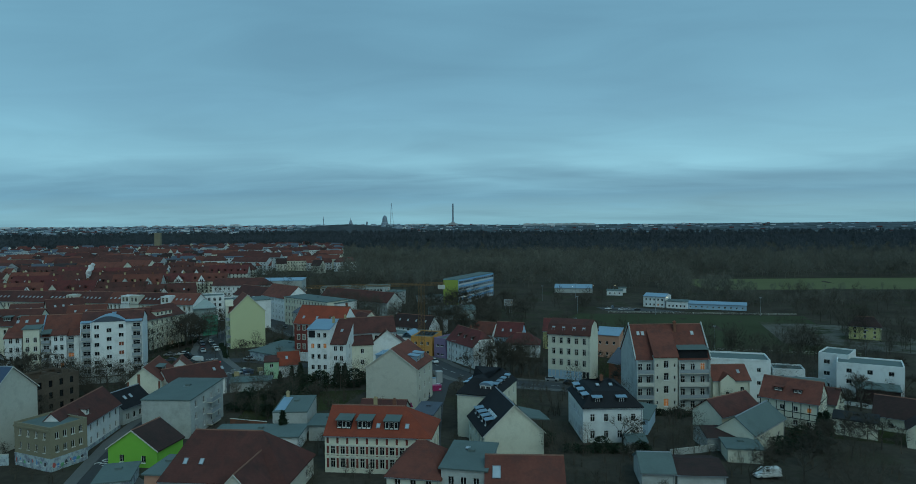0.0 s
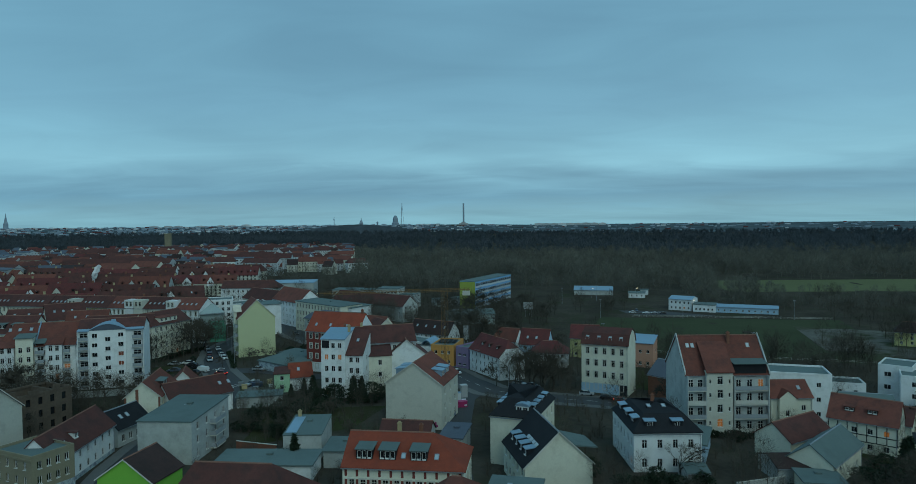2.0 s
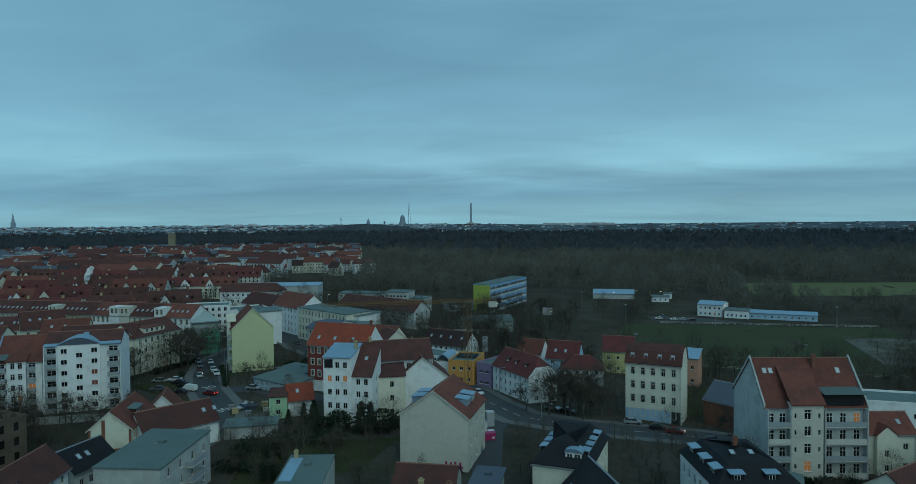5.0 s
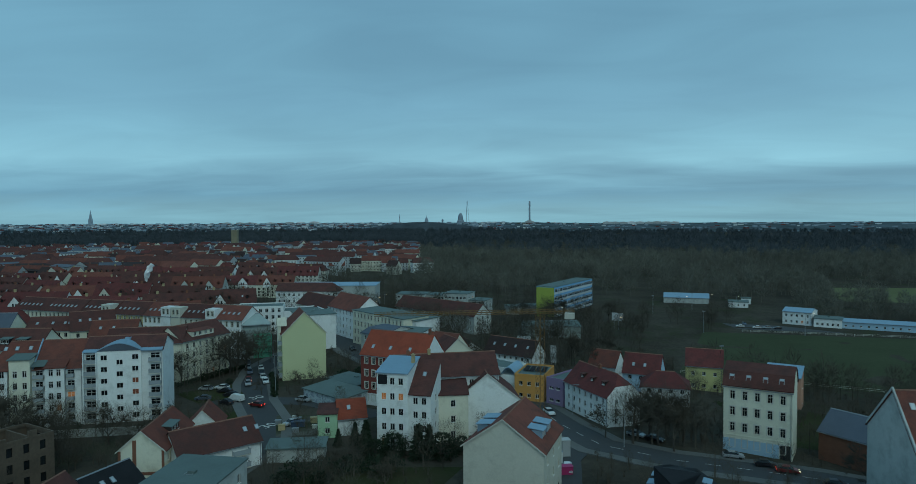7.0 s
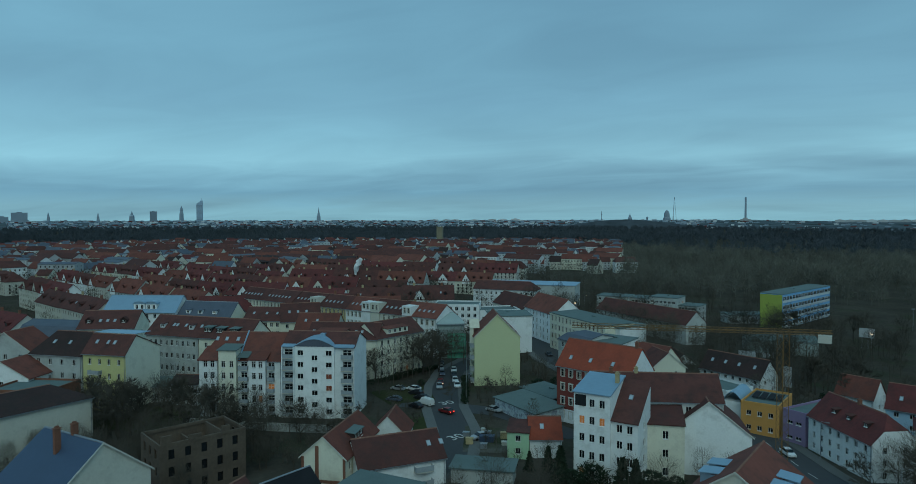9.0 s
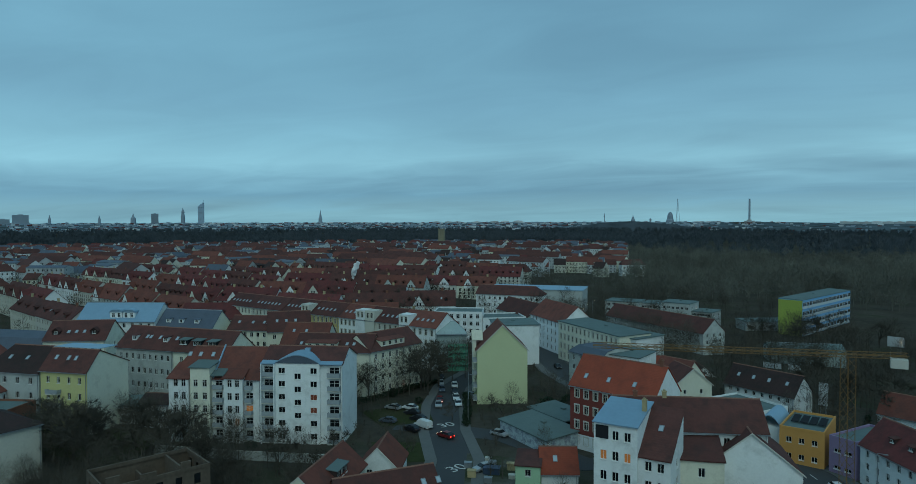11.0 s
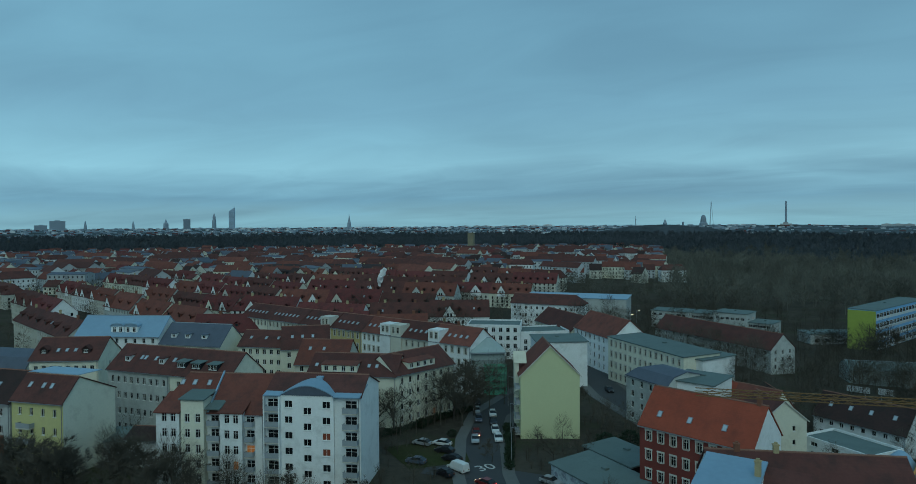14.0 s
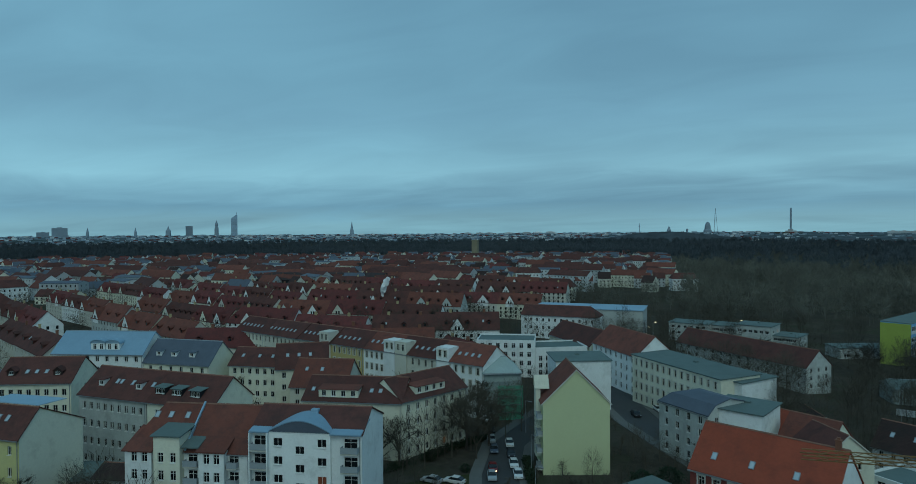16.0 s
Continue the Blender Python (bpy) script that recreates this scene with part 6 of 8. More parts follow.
def roofscape():
    """The carpet of small houses behind the terraces: each with walls, gabled roof, panes and a chimney, joined into one mesh."""
    g = random.Random(77)
    V, F, M = [], [], []

    def face(pts, mi):
        F.append(tuple(range(len(V), len(V) + len(pts))))
        V.extend(pts)
        M.append(mi)
    taken = set(used)
    fine = set()
    for _ in range(3600):
        d = 640 + 780 * g.random()
        a = radians(g.uniform(-80, -15.5 if d > 740 else -22))
        x, y = d * math.sin(a) - 10, d * math.cos(a) + 40
        key = (round(x / 21), round(y / 19))
        if key in fine or (round(x / 34), round(y / 30)) in taken or (x > -330 and y < 700) or math.hypot(x + 640, y - 1132) < 22:
            continue
        fine.add(key)
        L, D, h, r = g.choice((11, 14, 17, 21)), g.uniform(9, 11.5), g.uniform(5.5, 11.5), g.uniform(3.0, 5.2)
        m = pose(x, y, ground_z(x, y) - 0.3, 0, 0, g.choice((-8, 12, 4, 82, 95, 25)) + g.uniform(-8, 8))
        P = lambda u, v, w: tuple(m @ Vector((u, v, w)))
        wi, ri = g.choice((0, 0, 1, 2, 3)), g.choice((4, 5, 6, 6, 7, 7))
        c = [(-L / 2, -D / 2), (L / 2, -D / 2), (L / 2, D / 2), (-L / 2, D / 2)]
        for i in range(4):
            (x0, y0), (x1, y1) = c[i], c[(i + 1) % 4]
            top = [P(x1, y1, h), P(x0, y0, h)]
            if i in (1, 3):
                top.insert(1, P(x1, 0, h + r))
            face([P(x0, y0, -1), P(x1, y1, -1)] + top, wi)
            nx, ny = (y1 - y0) / math.hypot(x1 - x0, y1 - y0), -(x1 - x0) / math.hypot(x1 - x0, y1 - y0)
            n = int(math.hypot(x1 - x0, y1 - y0) / 3)
            for k in range(n):
                for fl in range(int(h / 2.9)):
                    q = [(k + 0.32, 0.9), (k + 0.68, 0.9), (k + 0.68, 2.3), (k + 0.32, 2.3)]
                    face([P(x0 + (x1 - x0) * t / n + nx * 0.03, y0 + (y1 - y0) * t / n + ny * 0.03, fl * 2.9 + z) for t, z in q], 8)
        s = r / (D / 2)
        for sg in (-1, 1):
            e = [P(-sg * -(L / 2 + 0.3), sg * (D / 2 + 0.4), h - 0.4 * s + 0.15), P(-sg * (L / 2 + 0.3), sg * (D / 2 + 0.4), h - 0.4 * s + 0.15), P(-sg * (L / 2 + 0.3), 0, h + r + 0.15), P(-sg * -(L / 2 + 0.3), 0, h + r + 0.15)]
            face(e, ri)
            face([(p[0], p[1], p[2] - 0.2) for p in e[::-1]], ri)
            face([e[1], e[0], (e[0][0], e[0][1], e[0][2] - 0.2), (e[1][0], e[1][1], e[1][2] - 0.2)], ri)
        cx = g.uniform(-L / 3, L / 3)
        q = [(cx - 0.4, -0.3), (cx + 0.4, -0.3), (cx + 0.4, 0.3), (cx - 0.4, 0.3)]
        for i in range(4):
            face([P(*q[i], h + r - 0.5), P(*q[(i + 1) % 4], h + r - 0.5), P(*q[(i + 1) % 4], h + r + 1.2), P(*q[i], h + r + 1.2)], 9)
        face([P(*p, h + r + 1.2) for p in q], 9)
    me = bpy.data.meshes.new("distant_houses")
    me.from_pydata(V, [], F)
    for mt in (FARW, WHITE, CREAM, GREYR, TILE_R, TILE_C, TILE_B, SLATEB, GLASS, CHIM):
        me.materials.append(mt)
    me.polygons.foreach_set("material_index", M)
    tagged(new("distant_houses", me), "dense distant quarter of pale houses with red roofs", "houses", kind="stuff")


roofscape()


# ---- woods ----
def forest(name, label, pts, material, per=46, h0=15, h1=24, twig=1.7, seed=3, fat=0.2):
    """Bare crowns, each of many thin slanting twigs round a trunk, as one mesh."""
    g = np.random.default_rng(seed)
    V, F = [], []
    n = len(pts)
    base = np.array([(x, y, ground_z(x, y)) for x, y in pts])
    hh = g.uniform(h0, h1, n)
    wide = hh * g.uniform(0.22, 0.36, n)
    k = per
    u = g.normal(size=(n, k, 3))
    u /= np.linalg.norm(u, axis=2, keepdims=True)
    rad = g.uniform(0.25, 1.0, (n, k, 1)) ** 0.6
    c = u * rad * np.stack([wide, wide, hh * 0.4], 1)[:, None, :]
    c[:, :, 2] += hh[:, None] * 0.6
    c += base[:, None, :]
    out = u.copy()
    out[:, :, 2] = np.abs(out[:, :, 2]) + 0.5
    out += g.normal(scale=0.45, size=(n, k, 3))
    ln = (g.uniform(0.6, 1.4, (n, k, 1)) * twig) * (hh / 18)[:, None, None]
    side = np.cross(out, g.normal(size=(n, k, 3)))
    side /= np.linalg.norm(side, axis=2, keepdims=True)
    side *= fat * ln
    tri = np.stack([c - out * ln * 0.7 + side * 0.4, c - out * ln * 0.2 - side, c + out * ln, ], 2).reshape(-1, 3)
    tr = []
    for dx, dy in ((-0.16, 0.0), (0.16, 0.0)):
        b = base.copy(); b[:, 0] += dx; b[:, 1] += dy
        tr.append(b)
    topv = base.copy(); topv[:, 2] += hh * 0.75
    trunk = np.stack([tr[0], tr[1], topv], 1).reshape(-1, 3)
    verts = np.concatenate([tri, trunk])
    faces = np.arange(len(verts)).reshape(-1, 3)
    me = bpy.data.meshes.new(name)
    me.from_pydata(verts.tolist(), [], faces.tolist())
    me.materials.append(material)
    return tagged(new(name, me), label, "woods", kind="stuff")


def scatter(count, test, x0, x1, y0, y1, seed):
    g = random.Random(seed)
    out = []
    while len(out) < count:
        x, y = g.uniform(x0, x1), g.uniform(y0, y1)
        if test(x, y):
            out.append((x, y))
    return out


def wood_near(x, y):
    if x < 110 and y < 578 + 14 * math.sin(x * 0.05):
        return False
    if 110 <= x < 172 and y < 478:
        return False
    if x >= 172 and y < 700 + 0.06 * (x - 170):
        return False
    if -110 < x < 20 and y < 600:
        return False
    if x < -240 and y < 720:
        return False
    if x < -0.27 * (y - 40) - 10 and math.hypot(x, y) < 1440:
        return False
    if 165 < x < 740 and 572 + 0.03 * (x - 165) < y < 700 + 0.06 * (x - 170):
        return False
    return abs(x) < 0.95 * y + 60


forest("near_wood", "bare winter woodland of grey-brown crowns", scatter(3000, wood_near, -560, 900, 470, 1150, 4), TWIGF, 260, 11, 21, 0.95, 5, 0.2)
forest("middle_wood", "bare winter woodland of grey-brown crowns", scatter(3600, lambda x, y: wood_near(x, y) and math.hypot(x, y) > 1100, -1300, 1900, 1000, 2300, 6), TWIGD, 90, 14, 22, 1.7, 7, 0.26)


def wood_far(x, y):
    d = math.hypot(x, y)
    return 1750 < d < 3150 and abs(x) < 4200 and y > 0.18 * abs(x)


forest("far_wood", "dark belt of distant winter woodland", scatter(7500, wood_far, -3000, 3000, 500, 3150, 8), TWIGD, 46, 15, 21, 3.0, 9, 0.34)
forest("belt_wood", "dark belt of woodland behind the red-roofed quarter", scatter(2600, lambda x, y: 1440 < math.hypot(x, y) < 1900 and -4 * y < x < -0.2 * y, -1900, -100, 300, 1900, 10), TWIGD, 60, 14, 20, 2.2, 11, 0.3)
# wooded hill on the skyline


def mound(cx, cy, rx, ry_, hz):
    bm = bmesh.new()
    n, m = 28, 6
    rings = []
    for j in range(m + 1):
        k = j / m
        rings.append([bm.verts.new((cx + rx * (1 - k) * math.cos(2 * math.pi * i / n), cy + ry_ * (1 - k) * math.sin(2 * math.pi * i / n), ground_z(cx, cy) - 6 + hz * math.sin(k * math.pi / 2) * (0.92 + 0.08 * math.sin(5 * i)))) for i in range(n)])
    for a, b in zip(rings, rings[1:]):
        for i in range(n):
            bm.faces.new((a[i], a[(i + 1) % n], b[(i + 1) % n], b[i])).smooth = True
    me = bpy.data.meshes.new("wooded_hill")
    bm.to_mesh(me); bm.free()
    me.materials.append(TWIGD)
    tagged(new("wooded_hill", me), "low wooded hill on the horizon", "hill", kind="structure")


mound(-810, 3070, 380, 130, 47)

def free_spot(x, y, gap=1.0):
    """Whether a spot is clear of houses and of the streets."""
    for inv, L, D in FOOT:
        p = inv @ Vector((x, y, 0))
        if -gap < p.x < L + gap and -gap < p.y < D + gap:
            return False
    for line, w in ((ROAD, 7.0), (MAIN, 8.5), (SIDE, 4.0), (CROSS, 5.0)):
        for (x0, y0), (x1, y1) in zip(line, line[1:]):
            d = Vector((x1 - x0, y1 - y0))
            t = min(max((Vector((x - x0, y - y0)) @ d) / d.length_squared, 0), 1)
            if math.hypot(x - x0 - d.x * t, y - y0 - d.y * t) < w:
                return False
    return True


ROAD = [(-60, 110), (-76, 124), (-83, 146), (-88, 172), (-86, 200), (-94, 217), (-106, 233), (-117, 252), (-124.5, 270), (-126.5, 290), (-128, 330)]
MAIN = [(-140, 360), (-104, 306), (-62, 262), (-44, 258), (-31, 246), (-22, 229), (-13, 216), (2, 210), (30, 207), (70, 196), (130, 180)]
SIDE = [(-17, 216), (-20, 205), (-19, 180), (-16, 150), (-12, 128)]
CROSS = [(-118, 231), (-106, 234), (-92, 236), (-70, 228), (-52, 244)]


# groves, hedgerows and garden trees between the houses and the meadow
forest("grove", "leafless trees along the playing field", scatter(110, lambda x, y: free_spot(x, y, 1.0) and (y < 318 or y > 434 or x < 10), -60, 60, 290, 470, 12) + scatter(26, lambda x, y: True, 20, 130, 286, 302, 22) + scatter(26, lambda x, y: True, 165, 185, 300, 440, 23) + scatter(120, lambda x, y: free_spot(x, y, 1.0), -160, -20, 360, 580, 13) + scatter(90, lambda x, y: x > 0.32 * y + 20, 120, 420, 230, 520, 14) + scatter(60, lambda x, y: True, -300, -160, 300, 560, 15), TWIG, 330, 9, 16, 1.2, 16, 0.07)


forest("undergrowth", "leafless garden shrubs and brambles between the houses", scatter(1900, lambda x, y: free_spot(x, y, 1.3) and not (15 < x < 150 and 300 < y < 430), -200, 150, 120, 330, 31), TWIG, 150, 1.6, 4.2, 2.2, 32, 0.06)
forest("garden_trees", "leafless fruit trees in the back gardens", scatter(300, lambda x, y: free_spot(x, y, 2.0) and not (15 < x < 150 and 300 < y < 430), -190, 150, 125, 345, 33), TWIG, 620, 5, 10, 1.2, 34, 0.04)
forest("yard_trees", "leafless trees in the yards between the terraces", scatter(560, lambda x, y: free_spot(x, y, 1.0), -560, -130, 190, 660, 35), TWIG, 220, 8, 13, 1.2, 36, 0.08)
forest("street_trees", "tall leafless trees along the streets and round the yards", [(-8 + 3.1 * i, 221.5 + 1.4 * math.sin(i * 2.3)) for i in range(6)] + [(-131 + 1.1 * i, 256 + 6.2 * i) for i in range(7)] + [(-112 - 2.2 * i, 262 + 7.0 * i) for i in range(5)] + [(-96 + 8 * i, 330 - 5.5 * i) for i in range(6)] + [(-30 - 7 * i, 356 + 6 * math.sin(i * 1.7)) for i in range(12)] + [(28 + 9 * i, 286 + 4 * math.sin(i * 2.1)) for i in range(11)] + [(72 + 6 * i, 226 + 5 * math.sin(i * 1.9)) for i in range(5)] + [(-119 + 7 * i, 401 - 4.8 * i) for i in range(7)], TWIG, 1100, 10, 15, 1.25, 61, 0.035)
forest("thicket", "dense leafless thicket round the ruin", scatter(80, lambda x, y: free_spot(x, y, 1.0), -175, -112, 148, 198, 37), TWIG, 700, 6, 11, 1.3, 38, 0.045)
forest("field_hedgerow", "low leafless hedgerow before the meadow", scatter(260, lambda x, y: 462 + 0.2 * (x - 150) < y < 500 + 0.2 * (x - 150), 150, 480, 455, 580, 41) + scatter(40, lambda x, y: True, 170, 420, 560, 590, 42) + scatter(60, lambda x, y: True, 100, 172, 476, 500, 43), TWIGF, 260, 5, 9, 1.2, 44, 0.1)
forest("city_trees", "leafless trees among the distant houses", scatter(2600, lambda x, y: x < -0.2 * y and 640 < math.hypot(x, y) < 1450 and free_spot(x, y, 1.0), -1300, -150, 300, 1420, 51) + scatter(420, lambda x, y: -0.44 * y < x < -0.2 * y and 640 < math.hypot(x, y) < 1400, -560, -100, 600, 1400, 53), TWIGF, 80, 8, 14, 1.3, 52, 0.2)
area("meadow", [(160, 585), (720, 600), (760, 735), (160, 690)], 0.05, MEADOW, "pale green mown meadow", "meadow")
area("playing_field", [(15, 320), (150, 300), (175, 425), (40, 432)], 0.05, PITCH, "dull green sports pitch", "playing field")
area("gravel_lot", [(128, 330), (185, 300), (200, 380), (140, 400)], 0.09, SAND, "pale patchy gravel lot", "ground")
area("parking_lot", [(55, 465), (85, 460), (112, 440), (60, 445)], 0.06, ASPH, "asphalt car park by the clubhouse", "car park")
area("dirt_bank", [(-40, 345), (10, 335), (20, 375), (-40, 390)], 0.06, EARTH, "bare earth bank", "ground")


# ---- skyline ----
def block(label, x, y, w, d, z1, m, name="distant_tower_block", z0=None):
    bm = bmesh.new()
    z0 = ground_z(x, y) - 3 if z0 is None else z0
    box(bm, -w / 2, w / 2, -d / 2, d / 2, 0, z1 - z0)
    box(bm, -w / 6, w / 6, -d / 5, d / 5, z1 - z0 + 0.01, z1 - z0 + w * 0.05)
    n = max(2, int((z1 - z0) / 9))
    for i in range(n):
        box(bm, -w / 2 - 0.3, w / 2 + 0.3, -d / 2 - 0.3, -d / 2 - 0.01, (i + 0.35) * (z1 - z0) / n, (i + 0.6) * (z1 - z0) / n)
    me = bpy.data.meshes.new(name)
    bm.to_mesh(me); bm.free()
    me.materials.append(m)
    ob = new(name, me)
    ob.matrix_world = pose(x, y, z0, 0, 0, -math.degrees(math.atan2(x, y)))
    return tagged(ob, label, "building", "skyline")


for x, y, w, z1, lab, m in ((-4026, 2080, 62, 68, "distant brown office block", FARD), (-3989, 2153, 78, 92, "pale high-rise on the skyline", FARD), (-3628, 2738, 40, 102, "pale slab tower on the skyline", FARD), (-2335, 3921, 46, 50, "distant pale tower block", FARW), (-2270, 3965, 46, 50, "distant pale tower block", FARW), (-2215, 3990, 46, 50, "distant pale tower block", FARW),
                            (-2100, 4050, 50, 49, "distant pale tower block", FARW), (-1994, 4107, 50, 51, "distant pale tower block", FARW), (-1930, 4140, 50, 52, "distant pale tower block", FARW), (-1850, 4170, 60, 54, "distant pale tower block", FARW), (-2900, 3500, 130, 42, "distant long pale block", FARW)):
    block(lab, x, y, w, 30, z1, m)
for i in range(9):
    block("pale slab of flats on the skyline", 40 + 52 * i, 4485 - 4 * i, 50, 20, 44 - (i % 3), FARW)
g = random.Random(21)
for i in range(120):
    a = g.uniform(-66, 1)
    d = g.uniform(3900, 4650)
    x, y = d * math.sin(radians(a)), d * math.cos(radians(a))
    block("distant low city building", x, y, g.uniform(8, 26), 14, ground_z(x, y) + g.uniform(3, 11), g.choice((FARW, FARW, FARD)), "distant_building")


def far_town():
    """Low roofs of the city beyond the woods, thinning out to one side, with the land that they stand on, its haze put
    into the colour.
    """
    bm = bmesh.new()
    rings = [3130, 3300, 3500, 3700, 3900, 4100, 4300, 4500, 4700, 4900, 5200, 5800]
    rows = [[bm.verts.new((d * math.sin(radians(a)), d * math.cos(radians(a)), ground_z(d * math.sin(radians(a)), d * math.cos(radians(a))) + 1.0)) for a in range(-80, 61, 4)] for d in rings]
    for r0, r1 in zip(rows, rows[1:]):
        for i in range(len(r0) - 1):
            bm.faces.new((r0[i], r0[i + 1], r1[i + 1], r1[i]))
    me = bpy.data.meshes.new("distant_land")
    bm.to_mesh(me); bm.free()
    me.materials.append(HAZELAND)
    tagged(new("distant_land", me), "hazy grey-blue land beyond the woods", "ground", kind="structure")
    g = random.Random(61)
    bm = bmesh.new()
    for _ in range(3400):
        a = g.uniform(-72, 30)
        if a > -8 and g.random() < 0.82:
            continue
        d = g.uniform(3180, 4850)
        x, y = d * math.sin(radians(a)), d * math.cos(radians(a))
        w, z = g.uniform(4, 14), ground_z(x, y)
        box(bm, x - w, x + w, y - 6, y + 6, z - 1, z + g.uniform(3, 8), g.choice((0, 1, 1, 1, 1, 2)))
    me = bpy.data.meshes.new("distant_town")
    bm.to_mesh(me); bm.free()
    for mt in (FARW, FARD, TILE_C):
        me.materials.append(mt)
    tagged(new("distant_town", me), "pale low roofs of the city beyond the woods", "town", kind="stuff")


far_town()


def lathe(bm, prof, n=16, cx=0, cy=0):
    rings = [[bm.verts.new((cx + r * math.cos(2 * math.pi * i / n), cy + r * math.sin(2 * math.pi * i / n), z)) for i in range(n)] for r, z in prof]
    for a, b in zip(rings, rings[1:]):
        for i in range(n):
            bm.faces.new((a[i], a[(i + 1) % n], b[(i + 1) % n], b[i]))
    bm.faces.new(rings[-1])


def tower(name, label, x, y, prof, m, n=12):
    ob = root(name, pose(x, y, ground_z(x, y) - 2), label, "tower")
    bm = bmesh.new()
    lathe(bm, prof, n)
    part("shaft", bm, m, ob)
    return ob


# power-station chimney, lattice mast, stone monument, church spires and high-rises
ob = tower("factory_chimney", "tall slim concrete chimney on the horizon", -472, 4600, [(6.5, 0), (6, 60), (5.4, 148), (5.4, 149)], FARD)
bm = bmesh.new()
box(bm, -30, 30, -15, 15, 0, 12); box(bm, -14, 12, -14, 14, 12, 20)
part("power_station", bm, FARW, ob)
ob = root("radio_mast", pose(-885, 4500, ground_z(-885, 4500) - 2), "tall lattice radio mast on the skyline", "mast")
for k in range(3):
    bm = bmesh.new()
    a = 2 * math.pi * k / 3
    p0, p1 = Vector((14 * math.cos(a), 14 * math.sin(a), 0)), Vector((0.6 * math.cos(a), 0.6 * math.sin(a), 154))
    for i in range(14):
        q0, q1 = p0.lerp(p1, i / 14), p0.lerp(p1, (i + 1) / 14)
        quad(bm, q0 - Vector((0.9, 0, 0)), q0 + Vector((0.9, 0, 0)), q1 + Vector((0.9, 0, 0)), q1 - Vector((0.9, 0, 0)))
    part("mast_leg", bm, FARD, ob)
tower("stone_monument", "massive dark stone monument with domed crown", -925, 4470, [(27, 0), (24, 18), (19, 24), (17, 46), (14, 56), (9, 66), (3, 70)], FARD, 10)
tower("dome_tower", "dark domed tower on the skyline", -1149, 4420, [(13, 0), (13, 20), (9, 28), (7, 36), (2, 42), (1, 54)], FARD)
tower("water_tower", "distant round water tower", -1040, 4430, [(6, 0), (6, 18), (8, 20), (6, 26), (1, 30)], FARD)
tower("church_spire", "dark slender church spire", -2954, 3471, [(13, 0), (12, 36), (9, 40), (2.5, 78), (0.4, 94)], FARD, 8)
tower("needle_tower", "thin television tower on the skyline", -1323, 4371, [(2.5, 0), (2, 40), (6, 44), (2, 48), (0.8, 66)], FARD)
tower("town_hall_tower", "distant town hall tower with cap", -3532, 2864, [(13, 0), (12, 50), (8, 66), (10, 74), (6, 86), (1, 100)], FARD, 8)
tower("small_spire", "small dark spire on the skyline", -3950, 2290, [(9, 0), (7, 30), (1, 56)], FARD, 6)
tower("small_spire", "small dark spire on the skyline", -3810, 2500, [(9, 0), (7, 30), (1, 54)], FARD, 6)
tower("tower_house", "distant spire with gabled hall", -3695, 2640, [(16, 0), (14, 38), (8, 44), (1, 66)], FARD, 6)
ob = root("curved_highrise", pose(-3466, 2946, ground_z(-3466, 2946) - 2, 0, 0, 40), "curved glass high-rise with slanted top", "high-rise")
bm = bmesh.new()
base_pts = [(-17, -10), (17, -10), (17, 12), (-17, 14)]
lo = [bm.verts.new((x, y, 0)) for x, y in base_pts]
hi = [bm.verts.new((x, y, z)) for (x, y), z in zip(base_pts, (112, 138, 132, 110))]
bm.faces.new(lo[::-1]); bm.faces.new(hi)
for i in range(4):
    bm.faces.new((lo[i], lo[(i + 1) % 4], hi[(i + 1) % 4], hi[i]))
part("shaft", bm, FARB, ob)
for i in range(14):
    bm = bmesh.new()
    box(bm, -17.2, 17.2, -10.4, -10.05, 6 + 7.4 * i, 8.5 + 7.4 * i)
    part("window_band", bm, FARD, ob)
bm = bmesh.new()
box(bm, 13, 15, -1, 1, 134, 150)
part("antenna", bm, FARD, ob)
ob = root("brick_church_tower", pose(-640, 1132, ground_z(-640, 1132), 0, 0, 15), "square brick church tower above the roofs", "church")
bm = bmesh.new()
facade(bm, (-5, -5, 0), (1, 0, 0), 10, 0, 36, [(2, 4, 27, 32), (6, 8, 27, 32)], 0.8)
box(bm, -4.99, 5, -4.2, 5, 0, 36)
part("shaft", bm, SHOP, ob)
bm = bmesh.new()
box(bm, -5.6, 5.6, -5.6, 5.6, 36, 37)
part("cornice", bm, SHOP, ob)
# dark stadium-like hall among the roofs
H("long dark industrial hall with sloping roof lights", (-500, 520), (-400, 560), 40, 8, 12, SLATE, TILE_D, "shed", floors=2, n=(0, 0, 0, 0), name="hall", category="hall")

# ---- streets ----
road = ROAD
sheet("pavement", road, (-6.2, -3.7), 0.14, PAVE, "grey slab pavement with kerb", "pavement")
sheet("pavement", road, (3.7, 6.2), 0.14, PAVE, "grey slab pavement with kerb", "pavement")
sheet("road", road, (-3.7, 0, 3.7), 0.05, ASPH, "grey asphalt side street", "road")
main = MAIN
sheet("pavement", main, (-7.6, -4.7), 0.16, PAVE, "grey slab pavement with kerb", "pavement")
sheet("pavement", main, (4.7, 7.4), 0.16, PAVE, "grey slab pavement with kerb", "pavement")
sheet("road", main, (-4.7, 0, 4.7), 0.07, ASPH, "dark asphalt main street", "road")
side = SIDE
